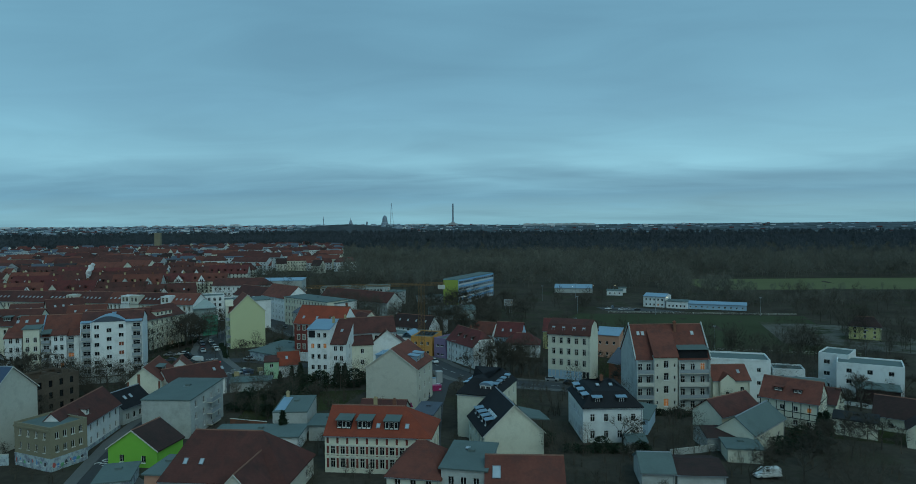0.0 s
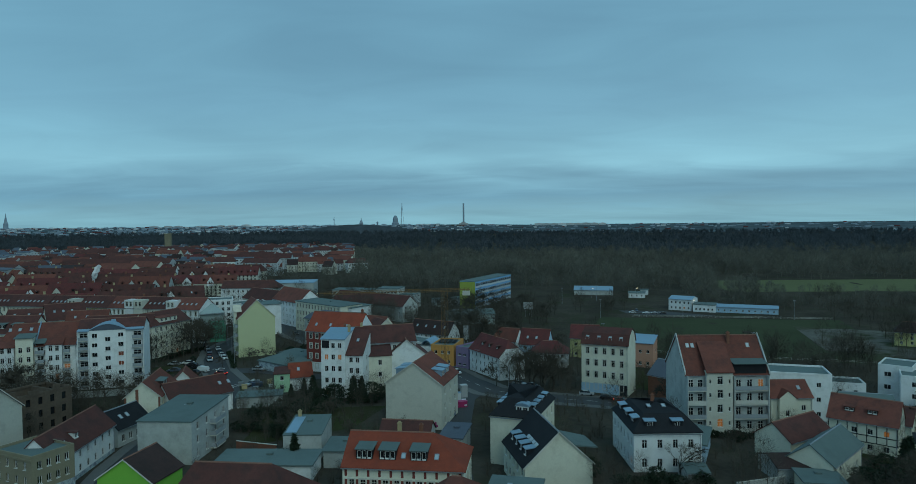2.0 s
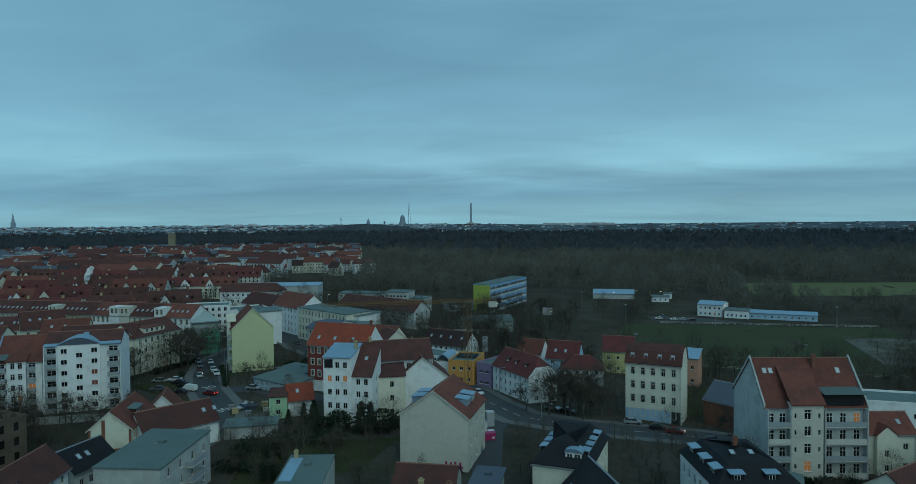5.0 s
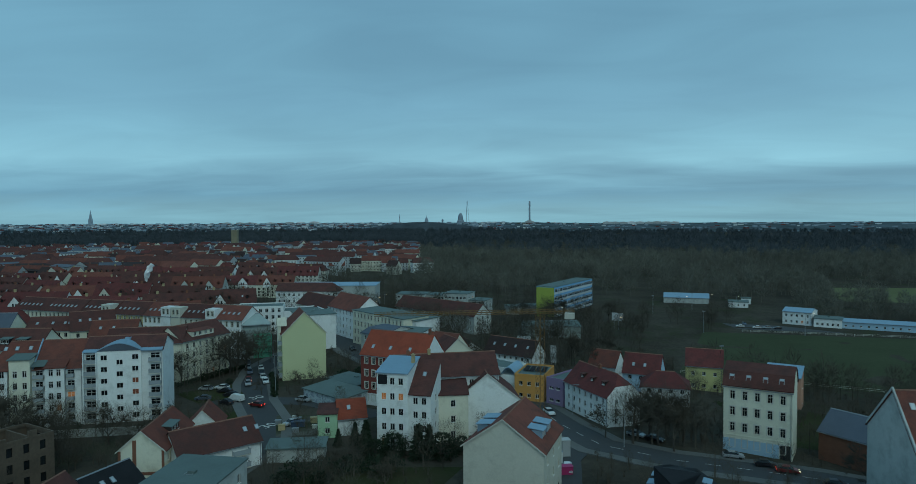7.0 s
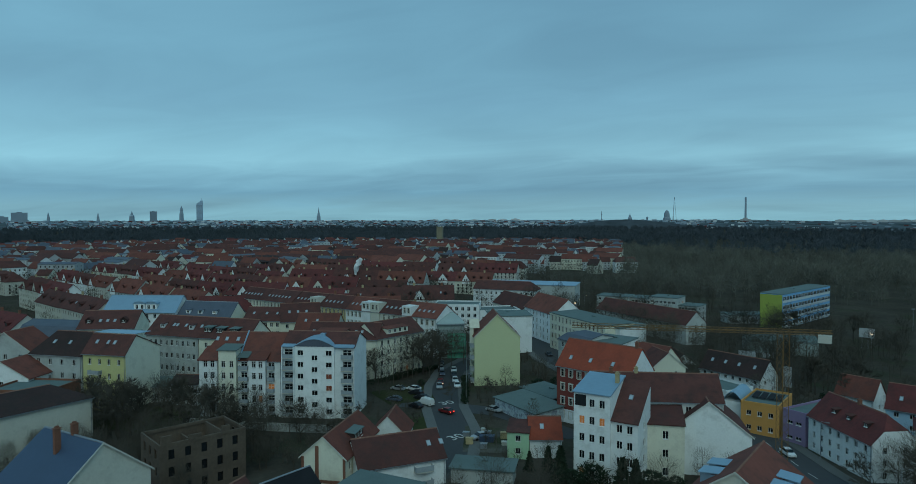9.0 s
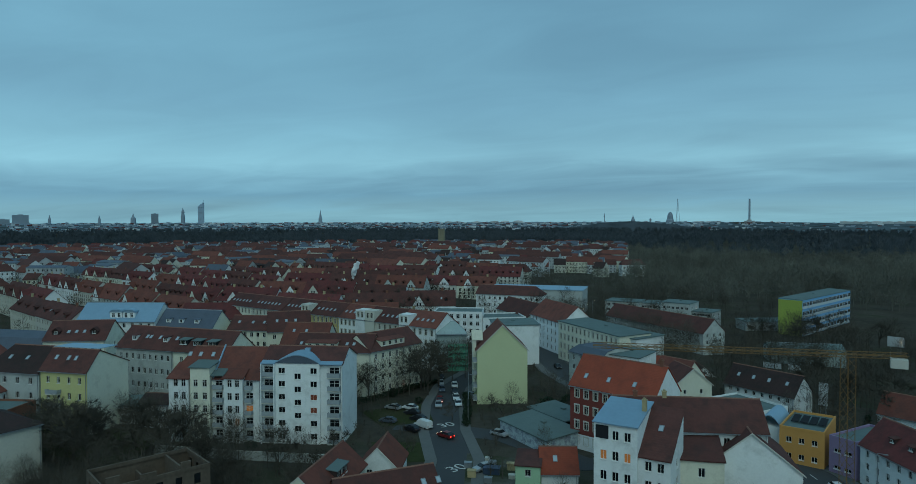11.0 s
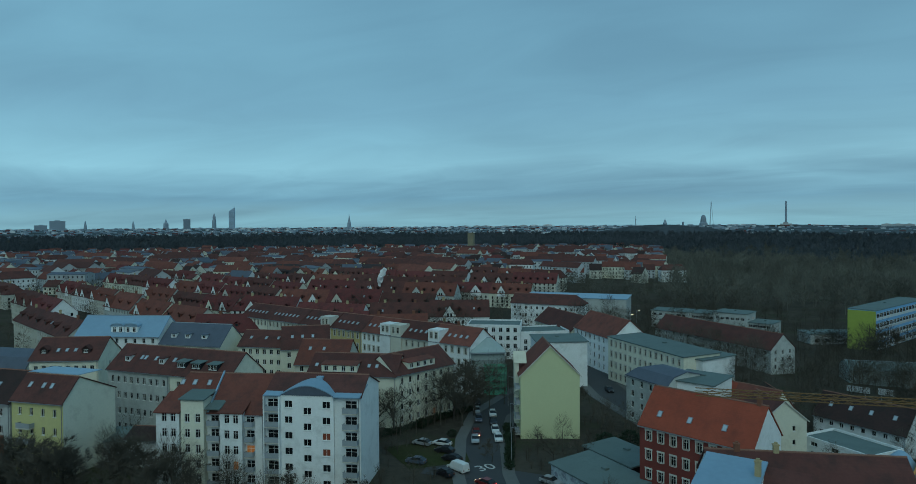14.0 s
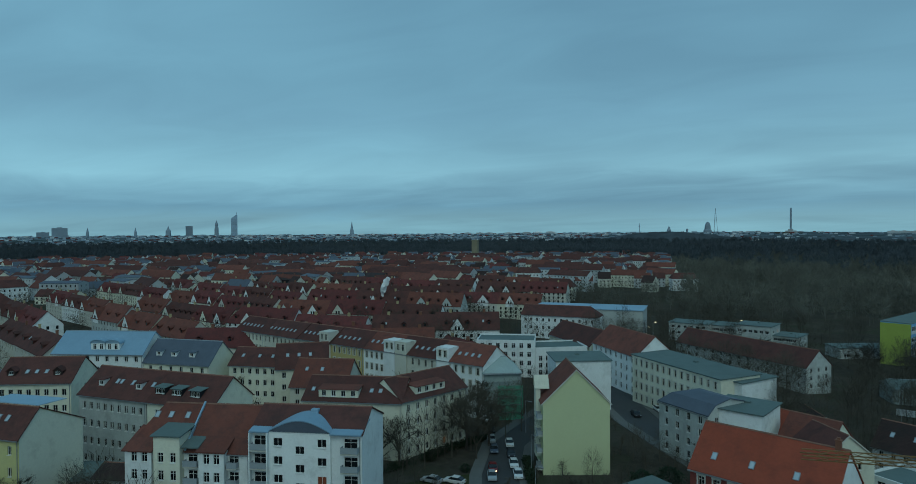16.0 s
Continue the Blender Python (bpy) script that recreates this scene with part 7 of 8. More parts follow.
sheet("road", side, (-3, 0, 3), 0.09, ASPH, "narrow asphalt lane", "road")
sheet("road", CROSS, (-3.6, 0, 3.6), 0.08, ASPH, "asphalt cross street at the junction", "road")
area("verge", [(-133, 236), (-122, 250), (-112, 238), (-120, 228)], 0.12, GRASS, "grass island with kerb", "verge")
area("verge", [(-116, 218), (-104, 224), (-98, 214), (-108, 208)], 0.12, GRASS, "grass island by the junction", "verge")
area("yard", [(-94, 222), (-78, 226), (-72, 212), (-86, 206)], 0.06, SAND, "cluttered gravel yard", "yard")
area("lawn", [(-66, 160), (-44, 176), (-40, 196), (-70, 190)], 0.06, GRASS, "rough garden lawn", "garden")
area("lawn", [(-190, 176), (-150, 182), (-160, 198), (-185, 196)], 0.06, GRASS, "rough yard grass", "garden")
area("lawn", [(60, 205), (110, 196), (120, 160), (70, 166)], 0.06, GRASS, "rough garden lawn", "garden")
area("lawn", [(24, 230), (70, 226), (60, 270), (20, 275)], 0.06, GRASS, "garden lawn", "garden")


def marking(pts, w, lift=0.12):
    bm = bmesh.new()
    for (x0, y0), (x1, y1) in pts:
        d = Vector((x1 - x0, y1 - y0, 0)).normalized()
        nn = Vector((-d.y, d.x, 0)) * w / 2
        ps = [Vector((x0, y0, 0)) - nn, Vector((x1, y1, 0)) - nn, Vector((x1, y1, 0)) + nn, Vector((x0, y0, 0)) + nn]
        quad(bm, *[(p.x, p.y, ground_z(p.x, p.y) + lift) for p in ps])
    me = bpy.data.meshes.new("road_marking")
    bm.to_mesh(me); bm.free()
    me.materials.append(PAINTW)
    tagged(new("road_marking", me), "worn white dashed road line", "road marking", kind="structure")


def along(line, step, on):
    out, left = [], 0
    for (x0, y0), (x1, y1) in zip(line, line[1:]):
        ln = math.hypot(x1 - x0, y1 - y0)
        s = left
        while s + on < ln:
            out.append(((x0 + (x1 - x0) * s / ln, y0 + (y1 - y0) * s / ln), (x0 + (x1 - x0) * (s + on) / ln, y0 + (y1 - y0) * (s + on) / ln)))
            s += step
        left = max(0, s - ln)
    return out


marking(along(main[2:9], 6, 3), 0.18)


def ground_text(txt, x, y, size, ang):
    cu = bpy.data.curves.new("speed_marking", "FONT")
    cu.body, cu.size, cu.align_x, cu.extrude = txt, size, "CENTER", 0.005
    ob = new("speed_marking", cu)
    ob.data.materials.append(PAINTW)
    ob.matrix_world = pose(x, y, ground_z(x, y) + 0.13, 0, 0, ang)
    tagged(ob, "white painted 30 on the asphalt", "road marking", kind="structure")


ground_text("30", -106.5, 236, 4.2, 60)
ground_text("30", -90.5, 213, 4.2, 70)
ground_text("30", -79.5, 133, 4.2, 80)


# ---- cars ----
def car(label, color, van=False, lamp=None):
    paint = mat("car_paint", color, 0.3, 0.03, 2, 0.5, 0, 0.2, 0.5, rnd=0)
    ob = root("van" if van else "car", Matrix.Identity(4), label, "van" if van else "car")
    L, W = (5.0, 1.95) if van else (4.3, 1.75)
    low = [(-L / 2, 0.35), (-L / 2 + 0.05, 0.75), (-L / 2 + (0.7 if van else 1.0), 0.95), (L / 2 - 0.15, 1.0), (L / 2, 0.7), (L / 2, 0.35)]
    up = [(-L / 2 + 0.75, 0.96), (-L / 2 + 1.4, 1.85), (L / 2 - 0.1, 1.9), (L / 2 - 0.02, 1.0)] if van else [(-L / 2 + 1.05, 0.96), (-L / 2 + 1.75, 1.42), (L / 2 - 1.0, 1.45), (L / 2 - 0.2, 1.0)]

    def prism(prof, w, taper=0.0):
        bm = bmesh.new()
        zs = [p[1] for p in prof]
        f = lambda z: w / 2 - taper * (z - min(zs)) / (max(zs) - min(zs))
        a = [bm.verts.new((x, -f(z), z)) for x, z in prof]
        b = [bm.verts.new((x, f(z), z)) for x, z in prof]
        bm.faces.new(a[::-1] if prof is low else a[::-1]); bm.faces.new(b)
        for i in range(len(prof)):
            j = (i + 1) % len(prof)
            bm.faces.new((a[i], a[j], b[j], b[i]))
        bmesh.ops.recalc_face_normals(bm, faces=bm.faces[:])
        bmesh.ops.bevel(bm, geom=bm.edges[:], offset=0.05, segments=2, affect="EDGES")
        return bm
    part("body", prism(low, W), paint, ob)
    part("cabin_glass", prism(up, W - 0.1, 0.16), GLASS if not van else paint, ob)
    bm = bmesh.new()
    z = up[1][1]
    box(bm, up[1][0] + 0.05, up[2][0] - 0.05, -W / 2 + 0.24, W / 2 - 0.24, z - 0.02, z + 0.06)
    part("roof_panel", bm, paint, ob)
    for sx in (-L / 2 + 0.85, L / 2 - 0.85):
        for sy in (-W / 2 + 0.1, W / 2 - 0.1):
            bm = bmesh.new()
            bmesh.ops.create_cone(bm, cap_ends=True, segments=14, radius1=0.32, radius2=0.32, depth=0.2, matrix=pose(sx, sy, 0.32, 90))
            part("wheel", bm, TYRE, ob)
    for sy in (-W / 2 + 0.3, W / 2 - 0.3):
        bm = bmesh.new()
        box(bm, -L / 2 - 0.02, -L / 2 + 0.1, sy - 0.16, sy + 0.16, 0.58, 0.74)
        part("headlight", bm, LAMPG if lamp == "on" else SKYL, ob)
        bm = bmesh.new()
        box(bm, L / 2 - 0.1, L / 2 + 0.02, sy - 0.14, sy + 0.14, 0.66, 0.84)
        part("tail_light", bm, STOP if lamp == "on" else CHIM, ob)
    return ob


white_car, silver, black, red_car, blue_car, wvan = car("white hatchback parked at the kerb", (0.7, 0.7, 0.7)), car("silver estate car at the kerb", (0.35, 0.37, 0.39)), car("black saloon car at the kerb", (0.02, 0.02, 0.025)), car("dark red car with lit lamps", (0.2, 0.02, 0.02), lamp="on"), car("grey-blue hatchback at the kerb", (0.08, 0.11, 0.16)), car("white delivery van parked outdoors", (0.72, 0.72, 0.7), True)


def park(c, x, y, ang, first=False):
    m = pose(x, y, ground_z(x, y) + 0.1, 0, 0, ang)
    if first:
        c.matrix_world = m
        return c
    return copy_thing(c, m)


park(wvan, -111.5, 232.5, -18, True); park(red_car, -103, 228.5, -15, True); park(silver, -93, 235.5, 170, True); park(white_car, -122.5, 243.5, 5, True)
park(black, -115.5, 236.5, 0, True); park(blue_car, -121, 231.5, 10, True)
for c, x, y, a in ((black, -119.5, 240.0, 5), (silver, -126.5, 241.5, 4), (black, -112.5, 229.0, -15), (white_car, -113.5, 253, 122), (silver, -117.5, 249.5, 122), (red_car, -119.5, 253.5, 122), (white_car, -117.0, 258, 122), (black, -120.5, 263.5, 122), (blue_car, -125, 264, 122), (white_car, -124, 269.5, 122), (silver, -129, 270, 122), (black, -133, 277, 122), (white_car, -138, 284, 122),
                   (silver, 14.5, 215.6, 178), (black, 20, 211.8, 175), (red_car, 23.5, 209, 172), (white_car, -26, 238.5, 118), (black, -1, 222.5, 150), (silver, -5, 225, 150), (wvan, 51.6, 135, 10), (white_car, -103.5, 318.5, 125), (silver, -99.5, 314, 125), (black, -107, 309.5, 125), (white_car, -94, 308, 125), (blue_car, -112, 330, 122),
                   (white_car, -106.5, 126.0, 15), (red_car, -76, 117, 100), (black, 30.5, 203.2, 175), (white_car, 84, 196, 20), (silver, 96, 182, 15), (silver, -86.5, 215, 60), (white_car, -19.5, 198, 95), (blue_car, -21.5, 189, 95), (white_car, 70, 449, 0), (silver, 75, 449, 0), (black, 80, 448, 0), (white_car, 62, 452, 0), (blue_car, 66, 461, 90)):
    park(c, x, y, a)


# ---- bare trees and shrubs near by ----
def bare_tree(label, h, seed, spread=0.5, twigs=2600):
    g = random.Random(seed)
    ob = root("bare_tree", Matrix.Identity(4), label, "tree")
    bm = bmesh.new()
    tips = []

    def limb(p, d, ln, r, depth, target):
        q = p + d * ln
        u = d.orthogonal().normalized()
        v = d.cross(u)
        n = 6 if depth < 2 else 3
        a = [target.verts.new(p + (u * math.cos(2 * math.pi * i / n) + v * math.sin(2 * math.pi * i / n)) * r) for i in range(n)]
        b = [target.verts.new(q + (u * math.cos(2 * math.pi * i / n) + v * math.sin(2 * math.pi * i / n)) * r * 0.62) for i in range(n)]
        for i in range(n):
            target.faces.new((a[i], a[(i + 1) % n], b[(i + 1) % n], b[i]))
        return q

    def grow(p, d, ln, r, depth):
        q = limb(p, d, ln, r, depth, bm if depth < 1 else crown)
        if depth >= 5:
            tips.append((q, d))
            return
        for _ in range(g.choice((2, 3)) if depth else 5):
            nd = (d + Vector((g.gauss(0, spread), g.gauss(0, spread), g.gauss(0.12, spread * 0.6)))).normalized()
            grow(q if g.random() < 0.6 else p.lerp(q, g.uniform(0.5, 0.95)), nd, ln * g.uniform(0.62, 0.86), r * 0.58, depth + 1)
    crown = bmesh.new()
    grow(Vector((0, 0, -0.3)), Vector((g.gauss(0, 0.03), g.gauss(0, 0.03), 1)).normalized(), h * 0.27, h * 0.02, 0)
    for _ in range(twigs):
        p, d = g.choice(tips)
        p = p - d * g.uniform(0, h * 0.06)
        nd = (d + Vector((g.gauss(0, 0.6), g.gauss(0, 0.6), g.gauss(0.1, 0.5)))).normalized()
        s = nd.orthogonal().normalized() * 0.025
        e = p + nd * g.uniform(0.04, 0.1) * h
        quad(crown, p - s, p + s, e)
    part("trunk", bm, BARK, ob)
    part("crown", crown, TWIG, ob)
    return ob


trees = [bare_tree("tall leafless street tree with fine twigs", 15, 1), bare_tree("leafless garden tree with spreading crown", 11, 2, 0.6), bare_tree("slim upright leafless street tree", 13, 3, 0.38), bare_tree("small leafless fruit tree", 7, 4, 0.65, 1500)]


def plant(k, x, y, s=1.0, a=0):
    ob = copy_thing(trees[k], pose(x, y, ground_z(x, y), 0, 0, a))
    ob.scale = (s, s, s)
    return ob


spots = [(0, -156, 178, 1.2), (1, -147, 186, 1.4), (1, -164, 180, 1.4), (0, -139, 184, 1.1), (1, -173, 183, 1.4), (1, -158, 190, 1.3), (1, -131, 183, 1.1), (0, 5, 221, 0.9), (1, -12, 222, 0.8), (0, -6, 219, 1.0), (0, -0.5, 219.5, 1.0), (0, 2.5, 216, 0.8), (1, 27, 150.5, 0.9), (0, -137, 245, 0.95), (1, -141, 243, 0.9), (0, -131, 262, 1.1), (0, -128, 267, 1.0), (0, -134, 272, 1.1), (2, -126, 258, 0.9), (2, -138, 279, 1.0), (1, -206, 262, 1.1), (2, -203, 266, 1.0),
         (1, -152, 176, 1.0), (1, -143, 181, 1.1), (0, -160, 183, 1.0), (1, -168, 188, 1.0), (1, -178, 188, 1.0), (1, -134, 188, 0.9), (2, -149, 191, 0.8), (1, -120, 194, 0.8), (3, -112, 196, 1.0), (2, -150.5, 196.5, 0.7), (1, -129, 206, 0.6), (3, -116, 208, 1.1), (1, -182, 180, 1.0), (1, -170, 176, 1.1),
         (3, -60, 176, 1.0), (3, -64, 184, 1.0), (1, -52, 182, 0.6), (3, -42, 168, 0.8), (1, 12, 226, 0.7), (0, -16, 300, 0.9), (0, -22, 312, 1.0), (0, -10, 315, 1.0), (0, -30, 330, 1.0), (1, 8, 296, 0.9), (1, 24, 262, 0.8), (1, 32, 250, 0.8), (2, 44, 236, 0.8), (1, 46, 222, 0.8),
         (1, 47, 130, 0.9), (1, 58, 134, 1.0), (0, 66, 142, 0.9), (1, 74, 150, 1.0), (1, 62, 126, 0.9), (1, 84, 158, 0.9), (1, 92, 190, 1.0), (0, 100, 200, 0.9), (1, 110, 190, 0.9), (1, 126, 226, 0.9), (0, 132, 240, 1.0), (0, 120, 262, 1.0), (1, 104, 256, 1.0), (0, 95, 262, 0.9), (1, 80, 250, 0.8), (1, 70, 240, 0.8), (1, 60, 232, 0.7),
         (1, -32, 268, 0.7), (1, -26, 282, 0.8), (1, -80, 318, 0.9), (0, -74, 330, 0.9), (0, -92, 344, 0.9), (1, -62, 310, 0.8), (0, -40, 420, 1.1), (0, -55, 440, 1.1), (0, -32, 446, 1.2), (0, -18, 440, 1.0), (0, -8, 455, 1.1), (1, -92, 250, 0.6), (1, -97, 246, 0.7), (1, -84, 280, 0.6), (3, -104, 214, 0.8), (3, 38, 196, 0.9), (1, 42, 168, 0.6), (1, -174, 262, 0.8), (1, -108, 240, 0.5)]
for i, (k, x, y, s) in enumerate(spots):
    plant(k, x, y, s, i * 47)
for k, (x, y) in enumerate(((-2, 226), (36, 200), (-70, 300), (-58, 170))):
    trees[k].matrix_world = pose(x, y, ground_z(x, y), 0, 0, 30 * k)


def evergreen(label, h, w, seed, conical=True):
    g = np.random.default_rng(seed)
    ob = root("conifer" if conical else "evergreen_shrub", Matrix.Identity(4), label, "conifer" if conical else "shrub")
    n = 1500
    t = g.uniform(0.03, 1, n)
    rad = (1 - t) * w if conical else w * np.sqrt(np.clip(1 - (2 * t - 1) ** 2, 0, 1))
    rad = rad * g.uniform(0.55, 1.05, n) * (0.85 + 0.25 * np.sin(t * 40))
    a = g.uniform(0, 2 * math.pi, n)
    c = np.stack([rad * np.cos(a), rad * np.sin(a), t * h], 1)
    d = np.stack([np.cos(a), np.sin(a), g.normal(-0.2 if conical else 0.3, 0.4, n)], 1) + g.normal(scale=0.35, size=(n, 3))
    sd = np.cross(d, g.normal(size=(n, 3)))
    sd /= np.linalg.norm(sd, axis=1, keepdims=True)
    s = h * 0.05
    v = np.stack([c - sd * s * 0.6, c + sd * s * 0.6, c + d * s * 1.3], 1).reshape(-1, 3)
    me = bpy.data.meshes.new("foliage")
    me.from_pydata(v.tolist(), [], np.arange(len(v)).reshape(-1, 3).tolist())
    me.materials.append(EVERG)
    part("foliage", me, None, ob)
    bm = bmesh.new()
    lathe(bm, [(0.14, -0.3), (0.1, h * 0.5), (0.03, h * 0.9)], 6)
    part("trunk", bm, BARK, ob)
    return ob


ev = [evergreen("tall dark green garden conifer", 7, 1.9, 1), evergreen("rounded dark evergreen garden shrub", 4.4, 3.0, 2, False)]
espots = [(1, -55.5, 199, 1.2), (0, -50, 198.5, 1.1), (0, -48, 199.5, 1.0), (1, -45, 199, 1.2), (1, -59, 197, 1.0), (0, -49, 150, 1.0), (1, -52, 150, 0.8), (0, -66, 204, 0.7), (0, -69.5, 203, 0.6), (1, 60, 150, 0.9), (1, 66, 155, 1.1), (0, 71, 158, 1.0), (0, 74, 162, 1.1), (0, 84, 214, 0.9), (1, -42, 204, 0.8), (1, -64, 180, 0.7), (1, -70, 178, 0.9), (1, -60, 168, 0.7),
           (1, 10, 150, 0.8), (1, 22, 147, 0.7), (1, 30, 146, 0.7), (1, 45, 176, 0.6), (1, 52, 176, 0.6), (1, 56, 178, 0.6), (1, -85, 240, 0.6), (1, -124, 250, 0.4), (1, -90, 258, 0.9), (1, -86, 262, 0.9), (1, -80, 266, 0.9), (0, -30, 262, 0.9), (0, -20, 276, 1.0), (1, -134, 252, 0.5), (1, -128, 200, 0.5), (1, -140, 196, 0.5), (1, -135, 201, 0.5), (1, 50, 168, 0.6), (1, 44, 160, 0.6)]
for i, (k, x, y, s) in enumerate(espots):
    o = copy_thing(ev[k], pose(x, y, ground_z(x, y), 0, 0, i * 61))
    o.scale = (s, s, s * (0.9 + 0.05 * (i % 4)))
for k, (x, y) in enumerate(((-62, 200), (-57, 204))):
    ev[k].matrix_world = pose(x, y, ground_z(x, y))


def hedge(pts, w, h, seed):
    g = np.random.default_rng(seed)
    P = []
    for (x0, y0), (x1, y1) in zip(pts, pts[1:]):
        n = int(math.hypot(x1 - x0, y1 - y0) * 110)
        t = g.uniform(0, 1, n)
        P.append(np.stack([x0 + (x1 - x0) * t, y0 + (y1 - y0) * t], 1) + g.uniform(-w / 2, w / 2, (n, 2)))
    P = np.concatenate(P)
    z = np.array([ground_z(x, y) for x, y in P]) + h * g.uniform(0, 1, len(P)) ** 0.6 * (0.85 + 0.15 * np.sin(P[:, 0] * 1.3))
    c = np.column_stack([P, z])
    v = (c[:, None, :] + g.normal(scale=0.2, size=(len(c), 3, 3))).reshape(-1, 3)
    me = bpy.data.meshes.new("hedge")
    me.from_pydata(v.tolist(), [], np.arange(len(v)).reshape(-1, 3).tolist())
    me.materials.append(EVERG)
    tagged(new("hedge", me), "dark clipped evergreen hedge", "hedge", kind="stuff")


hedge([(-72, 184), (-62, 188), (-52, 190)], 3.4, 3.6, 1)
hedge([(-72, 172), (-60, 172)], 3.0, 2.2, 2)
hedge([(14, 146), (32, 147)], 1.8, 2.0, 3)
hedge([(67, 150), (71, 155)], 2.2, 5.0, 4)
hedge([(-138, 240), (-134, 258), (-131, 272)], 1.6, 1.6, 5)
hedge([(-103, 238), (-108, 248), (-116, 262)], 1.6, 1.6, 6)
hedge([(36, 178), (56, 180)], 1.8, 1.6, 7)

# ---- tower crane, signs, lamps ----
ob = root("tower_crane", pose(-25.5, 206, ground_z(-25, 206)), "orange-yellow lattice tower crane", "crane")


def lattice(bm, p0, p1, w, step):
    p0, p1 = Vector(p0), Vector(p1)
    d = (p1 - p0).normalized()
    u = d.orthogonal().normalized()
    v = d.cross(u)
    ln = (p1 - p0).length
    cs = [(u + v) * w / 2, (u - v) * w / 2, (-u - v) * w / 2, (v - u) * w / 2]

    def bar(a, b, t):
        e = (b - a).normalized()
        s = e.orthogonal().normalized() * t
        q = e.cross(s).normalized() * t
        A = [bm.verts.new(a + k) for k in (s, q, -s, -q)]
        B = [bm.verts.new(b + k) for k in (s, q, -s, -q)]
        for i in range(4):
            bm.faces.new((A[i], A[(i + 1) % 4], B[(i + 1) % 4], B[i]))
    for c in cs:
        bar(p0 + c, p1 + c, 0.06)
    for i in range(int(ln / step)):
        a, b = p0 + d * step * i, p0 + d * step * (i + 1)
        for k in range(4):
            bar(a + cs[k], b + cs[(k + 1) % 4], 0.03)


bm = bmesh.new()
lattice(bm, (0, 0, 0), (0, 0, 30), 1.3, 1.3)
part("mast", bm, SALMON, ob)
bm = bmesh.new()
lattice(bm, (7, 2.2, 30.4), (-33, -10, 30.4), 0.6, 1.2)
part("jib", bm, SALMON, ob)
bm = bmesh.new()
box(bm, -1.6, 1.6, -1.6, 1.6, 0, 0.6)
part("base_block", bm, STONE, ob)
bm = bmesh.new()
box(bm, 5.0, 7.0, 1.0, 2.6, 28.8, 30.0)
part("counterweight", bm, STONE, ob)


def sign(label, x, y, z, w, h, m, name="billboard"):
    ob = root(name, pose(x, y, ground_z(x, y), 0, 0, -10), label, "sign")
    z -= ground_z(x, y)
    for dx in (-w * 0.3, w * 0.3):
        bm = bmesh.new()
        box(bm, dx - 0.08, dx + 0.08, -0.08, 0.08, -0.3, z)
        part("post", bm, METAL, ob)
    bm = bmesh.new()
    box(bm, -w / 2, w / 2, -0.25, -0.085, z - h / 2, z + h / 2)
    part("panel", bm, m, ob)


sign("white billboard beside the playing field", -3.5, 432, -4.5, 6, 4.2, FARW)
sign("white advertising pylon above the trees", -29, 300, 0.4, 2.2, 6.0, FARW, "pylon_sign")
sign("white banner on a fence", -45, 352, -3.5, 6, 1.8, FARW, "banner")
sign("white banner on a fence", -38, 352, -3.5, 4, 1.8, FARW, "banner")


def street_lamp(x, y, h=8.0, lit=False, ang=0):
    ob = root("street_lamp", pose(x, y, ground_z(x, y), 0, 0, ang), "grey steel street lamp" + (", lit" if lit else ", unlit"), "street lamp", "street lamps")
    bm = bmesh.new()
    lathe(bm, [(0.1, -0.2), (0.08, h * 0.5), (0.05, h)], 8)
    box(bm, 0, 1.2, -0.04, 0.04, h - 0.08, h)
    part("pole", bm, METAL, ob)
    bm = bmesh.new()
    box(bm, 0.8, 1.6, -0.14, 0.14, h - 0.16, h - 0.02)
    part("head", bm, LAMPG if lit else METAL, ob)


for x, y, lit in ((-103.5, 240, False), (-112, 256, False), (-125, 280, False), (-20, 240, False), (-8, 216, False), (22, 222, False), (44, 540, True), (62, 552, True), (78, 545, True), (101, 462, True), (-128, 395, True), (-140, 430, True), (-150, 480, True), (-140, 500, True), (-132, 520, True), (-120, 470, True), (-118, 540, True), (-36, 468, True), (-3, 431, True), (-146, 455, True)):
    street_lamp(x, y, 8.0 if y < 400 else 7.0, lit)


def box_thing(name, label, category, x, y, w, d, h, m, lid=None):
    ob = root(name, pose(x, y, ground_z(x, y) + 0.05, 0, 0, 20), label, category)
    bm = bmesh.new()
    box(bm, -w / 2, w / 2, -d / 2, d / 2, 0, h)
    bmesh.ops.bevel(bm, geom=bm.edges[:], offset=0.06, segments=2, affect="EDGES")
    part("body", bm, m, ob)
    bm = bmesh.new()
    box(bm, -w / 2 - 0.06, w / 2 + 0.06, -d / 2 - 0.06, d / 2 + 0.06, h + 0.003, h + 0.12)
    part("lid", bm, lid or m, ob)


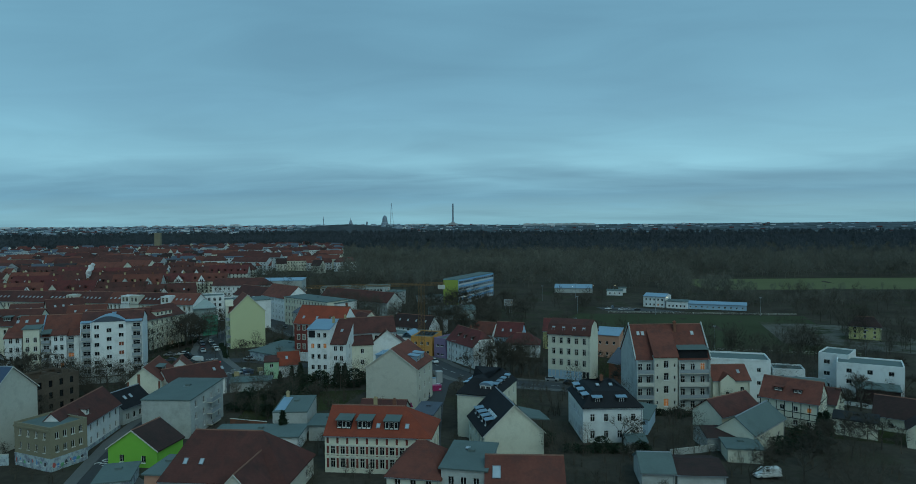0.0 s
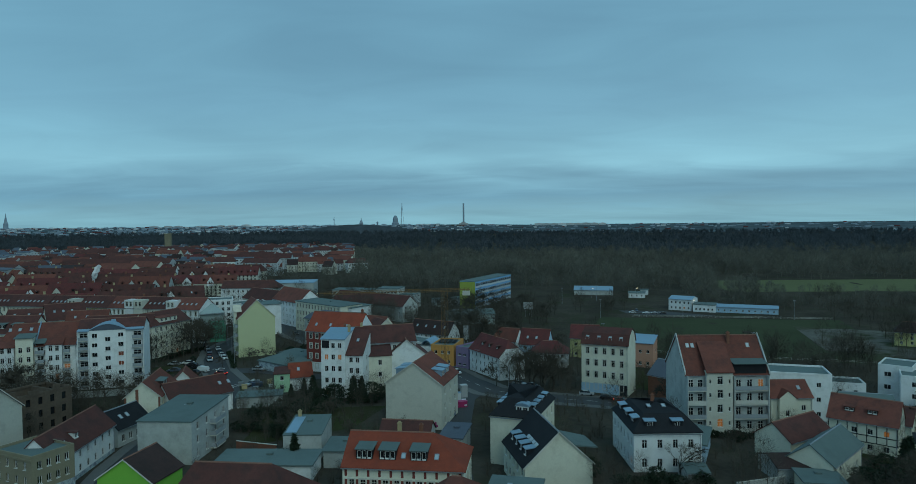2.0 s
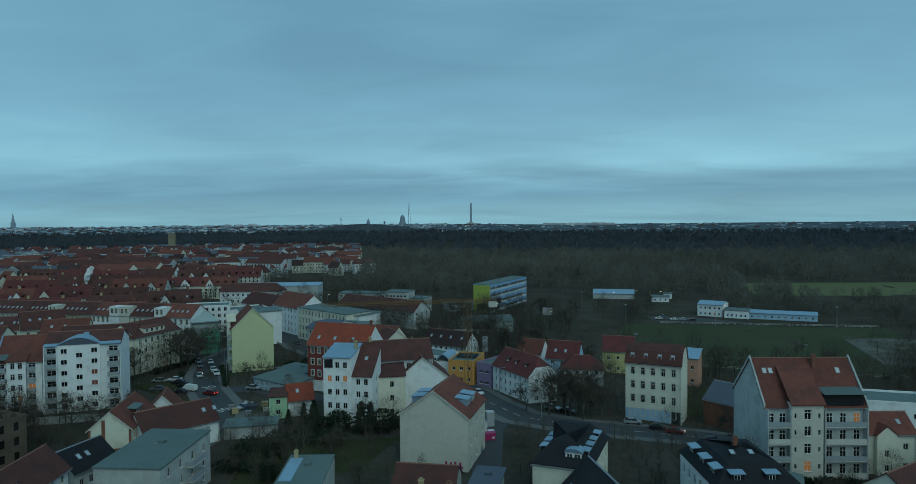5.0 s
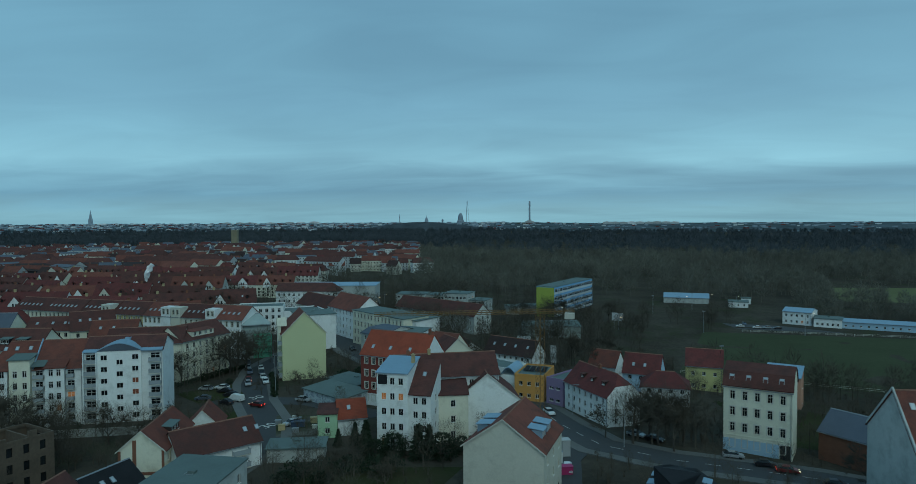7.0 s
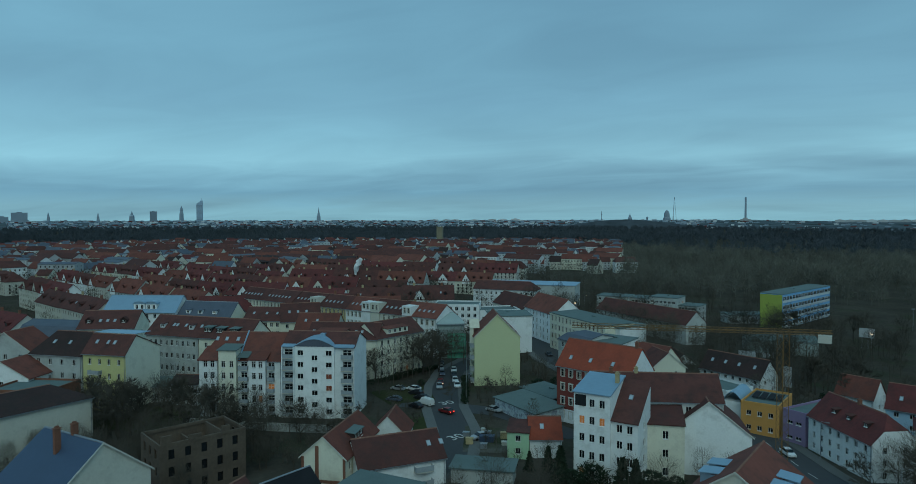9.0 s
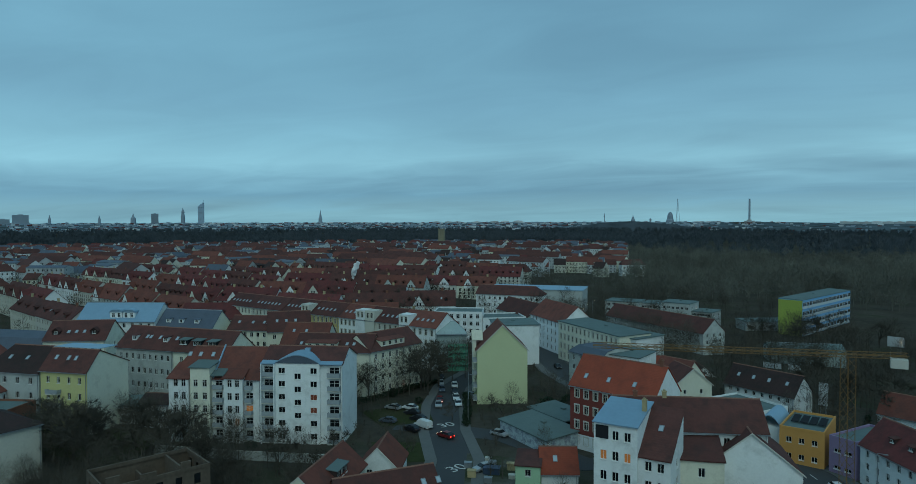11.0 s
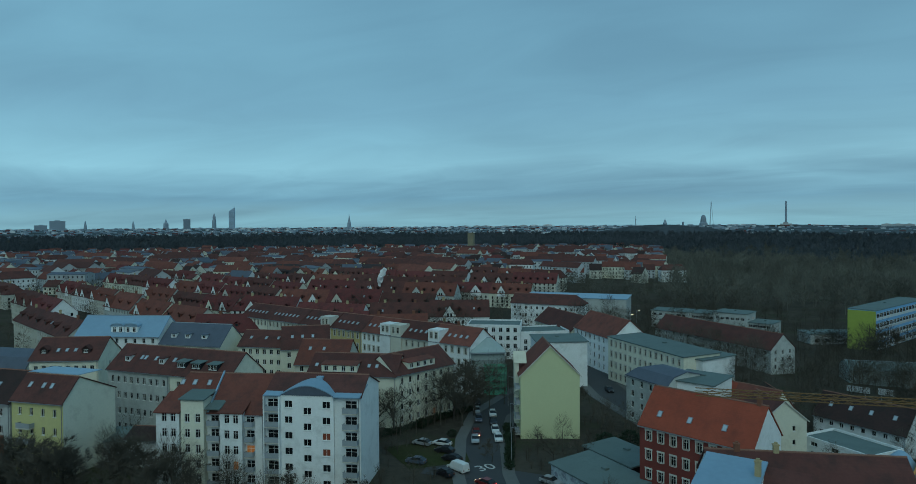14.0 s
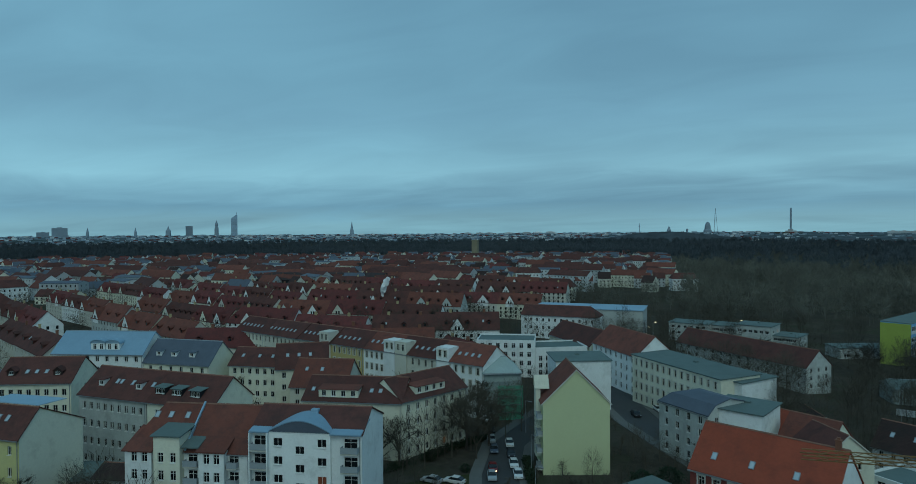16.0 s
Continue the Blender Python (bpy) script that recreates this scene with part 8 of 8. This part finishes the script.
box_thing("portable_toilet", "white portable toilet on the building site", "toilet", -21.4, 202.5, 1.2, 1.2, 2.3, FARW, ZINC)
box_thing("portable_toilet", "pale blue portable toilet on the building site", "toilet", -23.2, 203.0, 1.2, 1.2, 2.3, BLUEW, FARW)
box_thing("site_container", "magenta container on the building site", "container", -19.8, 196.5, 2.6, 1.6, 1.5, mat("magenta_paint", (0.35, 0.03, 0.12), 0.5))
box_thing("site_container", "white hut on the building site", "container", -20.4, 207.0, 1.8, 1.8, 3.4, FARW)
box_thing("skip", "blue skip in the yard", "skip", -84.5, 214.5, 3.2, 1.8, 1.2, BLUES)
for i, (x, y) in enumerate(((-88, 220), (-86, 218), (-82, 218), (-80, 214), (-83, 210), (-87, 211), (-79, 219), (-90, 215))):
    box_thing("crate", "weathered pallet stack in the yard", "crate", x, y, 1.2 + 0.2 * (i % 3), 1.0, 0.7 + 0.3 * (i % 3), (STONE, METAL, CHIMY)[i % 3])
# steam over a roof
ob = root("steam_plume", pose(-296, 440, 8), "white steam rising from a flue", "steam")
g = np.random.default_rng(4)
bm = bmesh.new()
bmesh.ops.create_icosphere(bm, subdivisions=5, radius=1.0)
for v in bm.verts:
    k = (v.co.z + 1) / 2
    wv = 0.5 + 1.9 * k
    v.co = Vector((v.co.x * wv + 4.5 * k * k, v.co.y * wv, 13 * k))
for v in bm.verts:
    v.co += Vector(noise.noise_vector(v.co * 0.45)) * 1.3 + Vector(noise.noise_vector(v.co * 1.3)) * 0.4
part("plume", bm, SMOKE, ob)


# ---- garden walls, fences, pitch masts ----
def garden_wall(label, pts, h, m, name="garden_wall"):
    ob = root(name, Matrix.Identity(4), label, "wall")
    for (x0, y0), (x1, y1) in zip(pts, pts[1:]):
        L = math.hypot(x1 - x0, y1 - y0)
        z = min(ground_z(x0, y0), ground_z(x1, y1))
        bm = bmesh.new()
        box(bm, 0, L, -0.12, 0.12, -0.6, h)
        o = part("wall_panel", bm, m, ob)
        o.matrix_basis = pose(x0, y0, z, 0, 0, math.degrees(math.atan2(y1 - y0, x1 - x0)))
        bm = bmesh.new()
        box(bm, 0, L, -0.18, 0.18, h + 0.003, h + 0.09)
        part("coping", bm, STONE, o)


garden_wall("long grey yard wall below the apartment block", [(-152, 190), (-134, 196), (-116, 203)], 1.8, GREYR)
garden_wall("cream garden wall by the lane", [(-24, 160), (-23.5, 170)], 1.6, CREAM)
garden_wall("brick garden wall beside the lawn", [(-66, 160), (-56, 158)], 1.6, CHIM)
garden_wall("low white wall in front of the villa", [(96, 210), (106, 203), (118, 198)], 1.2, WHITE)
garden_wall("grey retaining wall behind the sheds", [(36, 146), (46, 150)], 1.4, GREYR)
garden_wall("sprayed wall along the corner street", [(-112, 128), (-100, 130.5)], 2.2, GRAFF)


def mast(x, y, h):
    ob = root("floodlight_mast", pose(x, y, ground_z(x, y)), "thin grey floodlight mast by the pitch", "mast", "pitch masts")
    bm = bmesh.new()
    lathe(bm, [(0.14, -0.3), (0.1, h * 0.6), (0.07, h)], 8)
    part("pole", bm, METAL, ob)
    bm = bmesh.new()
    box(bm, -0.7, 0.7, -0.15, 0.15, h, h + 0.4)
    part("lamp_head", bm, METAL, ob)


for x, y in ((40, 430), (88, 428), (150, 425), (30, 320), (90, 308), (150, 300), (20, 500), (46, 520)):
    mast(x, y, 11)


def rail_fence(label, pts, h=1.1):
    ob = root("rail_fence", Matrix.Identity(4), label, "fence")
    for (x0, y0), (x1, y1) in zip(pts, pts[1:]):
        n = max(2, int(math.hypot(x1 - x0, y1 - y0) / 4))
        for i in range(n):
            x, y = x0 + (x1 - x0) * i / n, y0 + (y1 - y0) * i / n
            bm = bmesh.new()
            box(bm, -0.05, 0.05, -0.05, 0.05, -0.2, h)
            part("post", bm, STONE, ob).matrix_basis = pose(x, y, ground_z(x, y))
        for k in (0.5, 1.0):
            bm = bmesh.new()
            L = math.hypot(x1 - x0, y1 - y0)
            za, zb = ground_z(x0, y0) + h * k, ground_z(x1, y1) + h * k
            d = Vector((-(y1 - y0), x1 - x0, 0)).normalized() * 0.04
            slab(bm, [Vector((x0, y0, za)) - d, Vector((x1, y1, zb)) - d, Vector((x1, y1, zb)) + d, Vector((x0, y0, za)) + d], 0.09)
            part("rail", bm, STONE, ob)


rail_fence("white rail fence along the sports pitch", [(16, 321), (50, 316), (84, 311), (118, 306), (149, 301)])
rail_fence("white rail fence below the clubhouse", [(60, 436), (100, 433), (140, 430), (172, 427)])
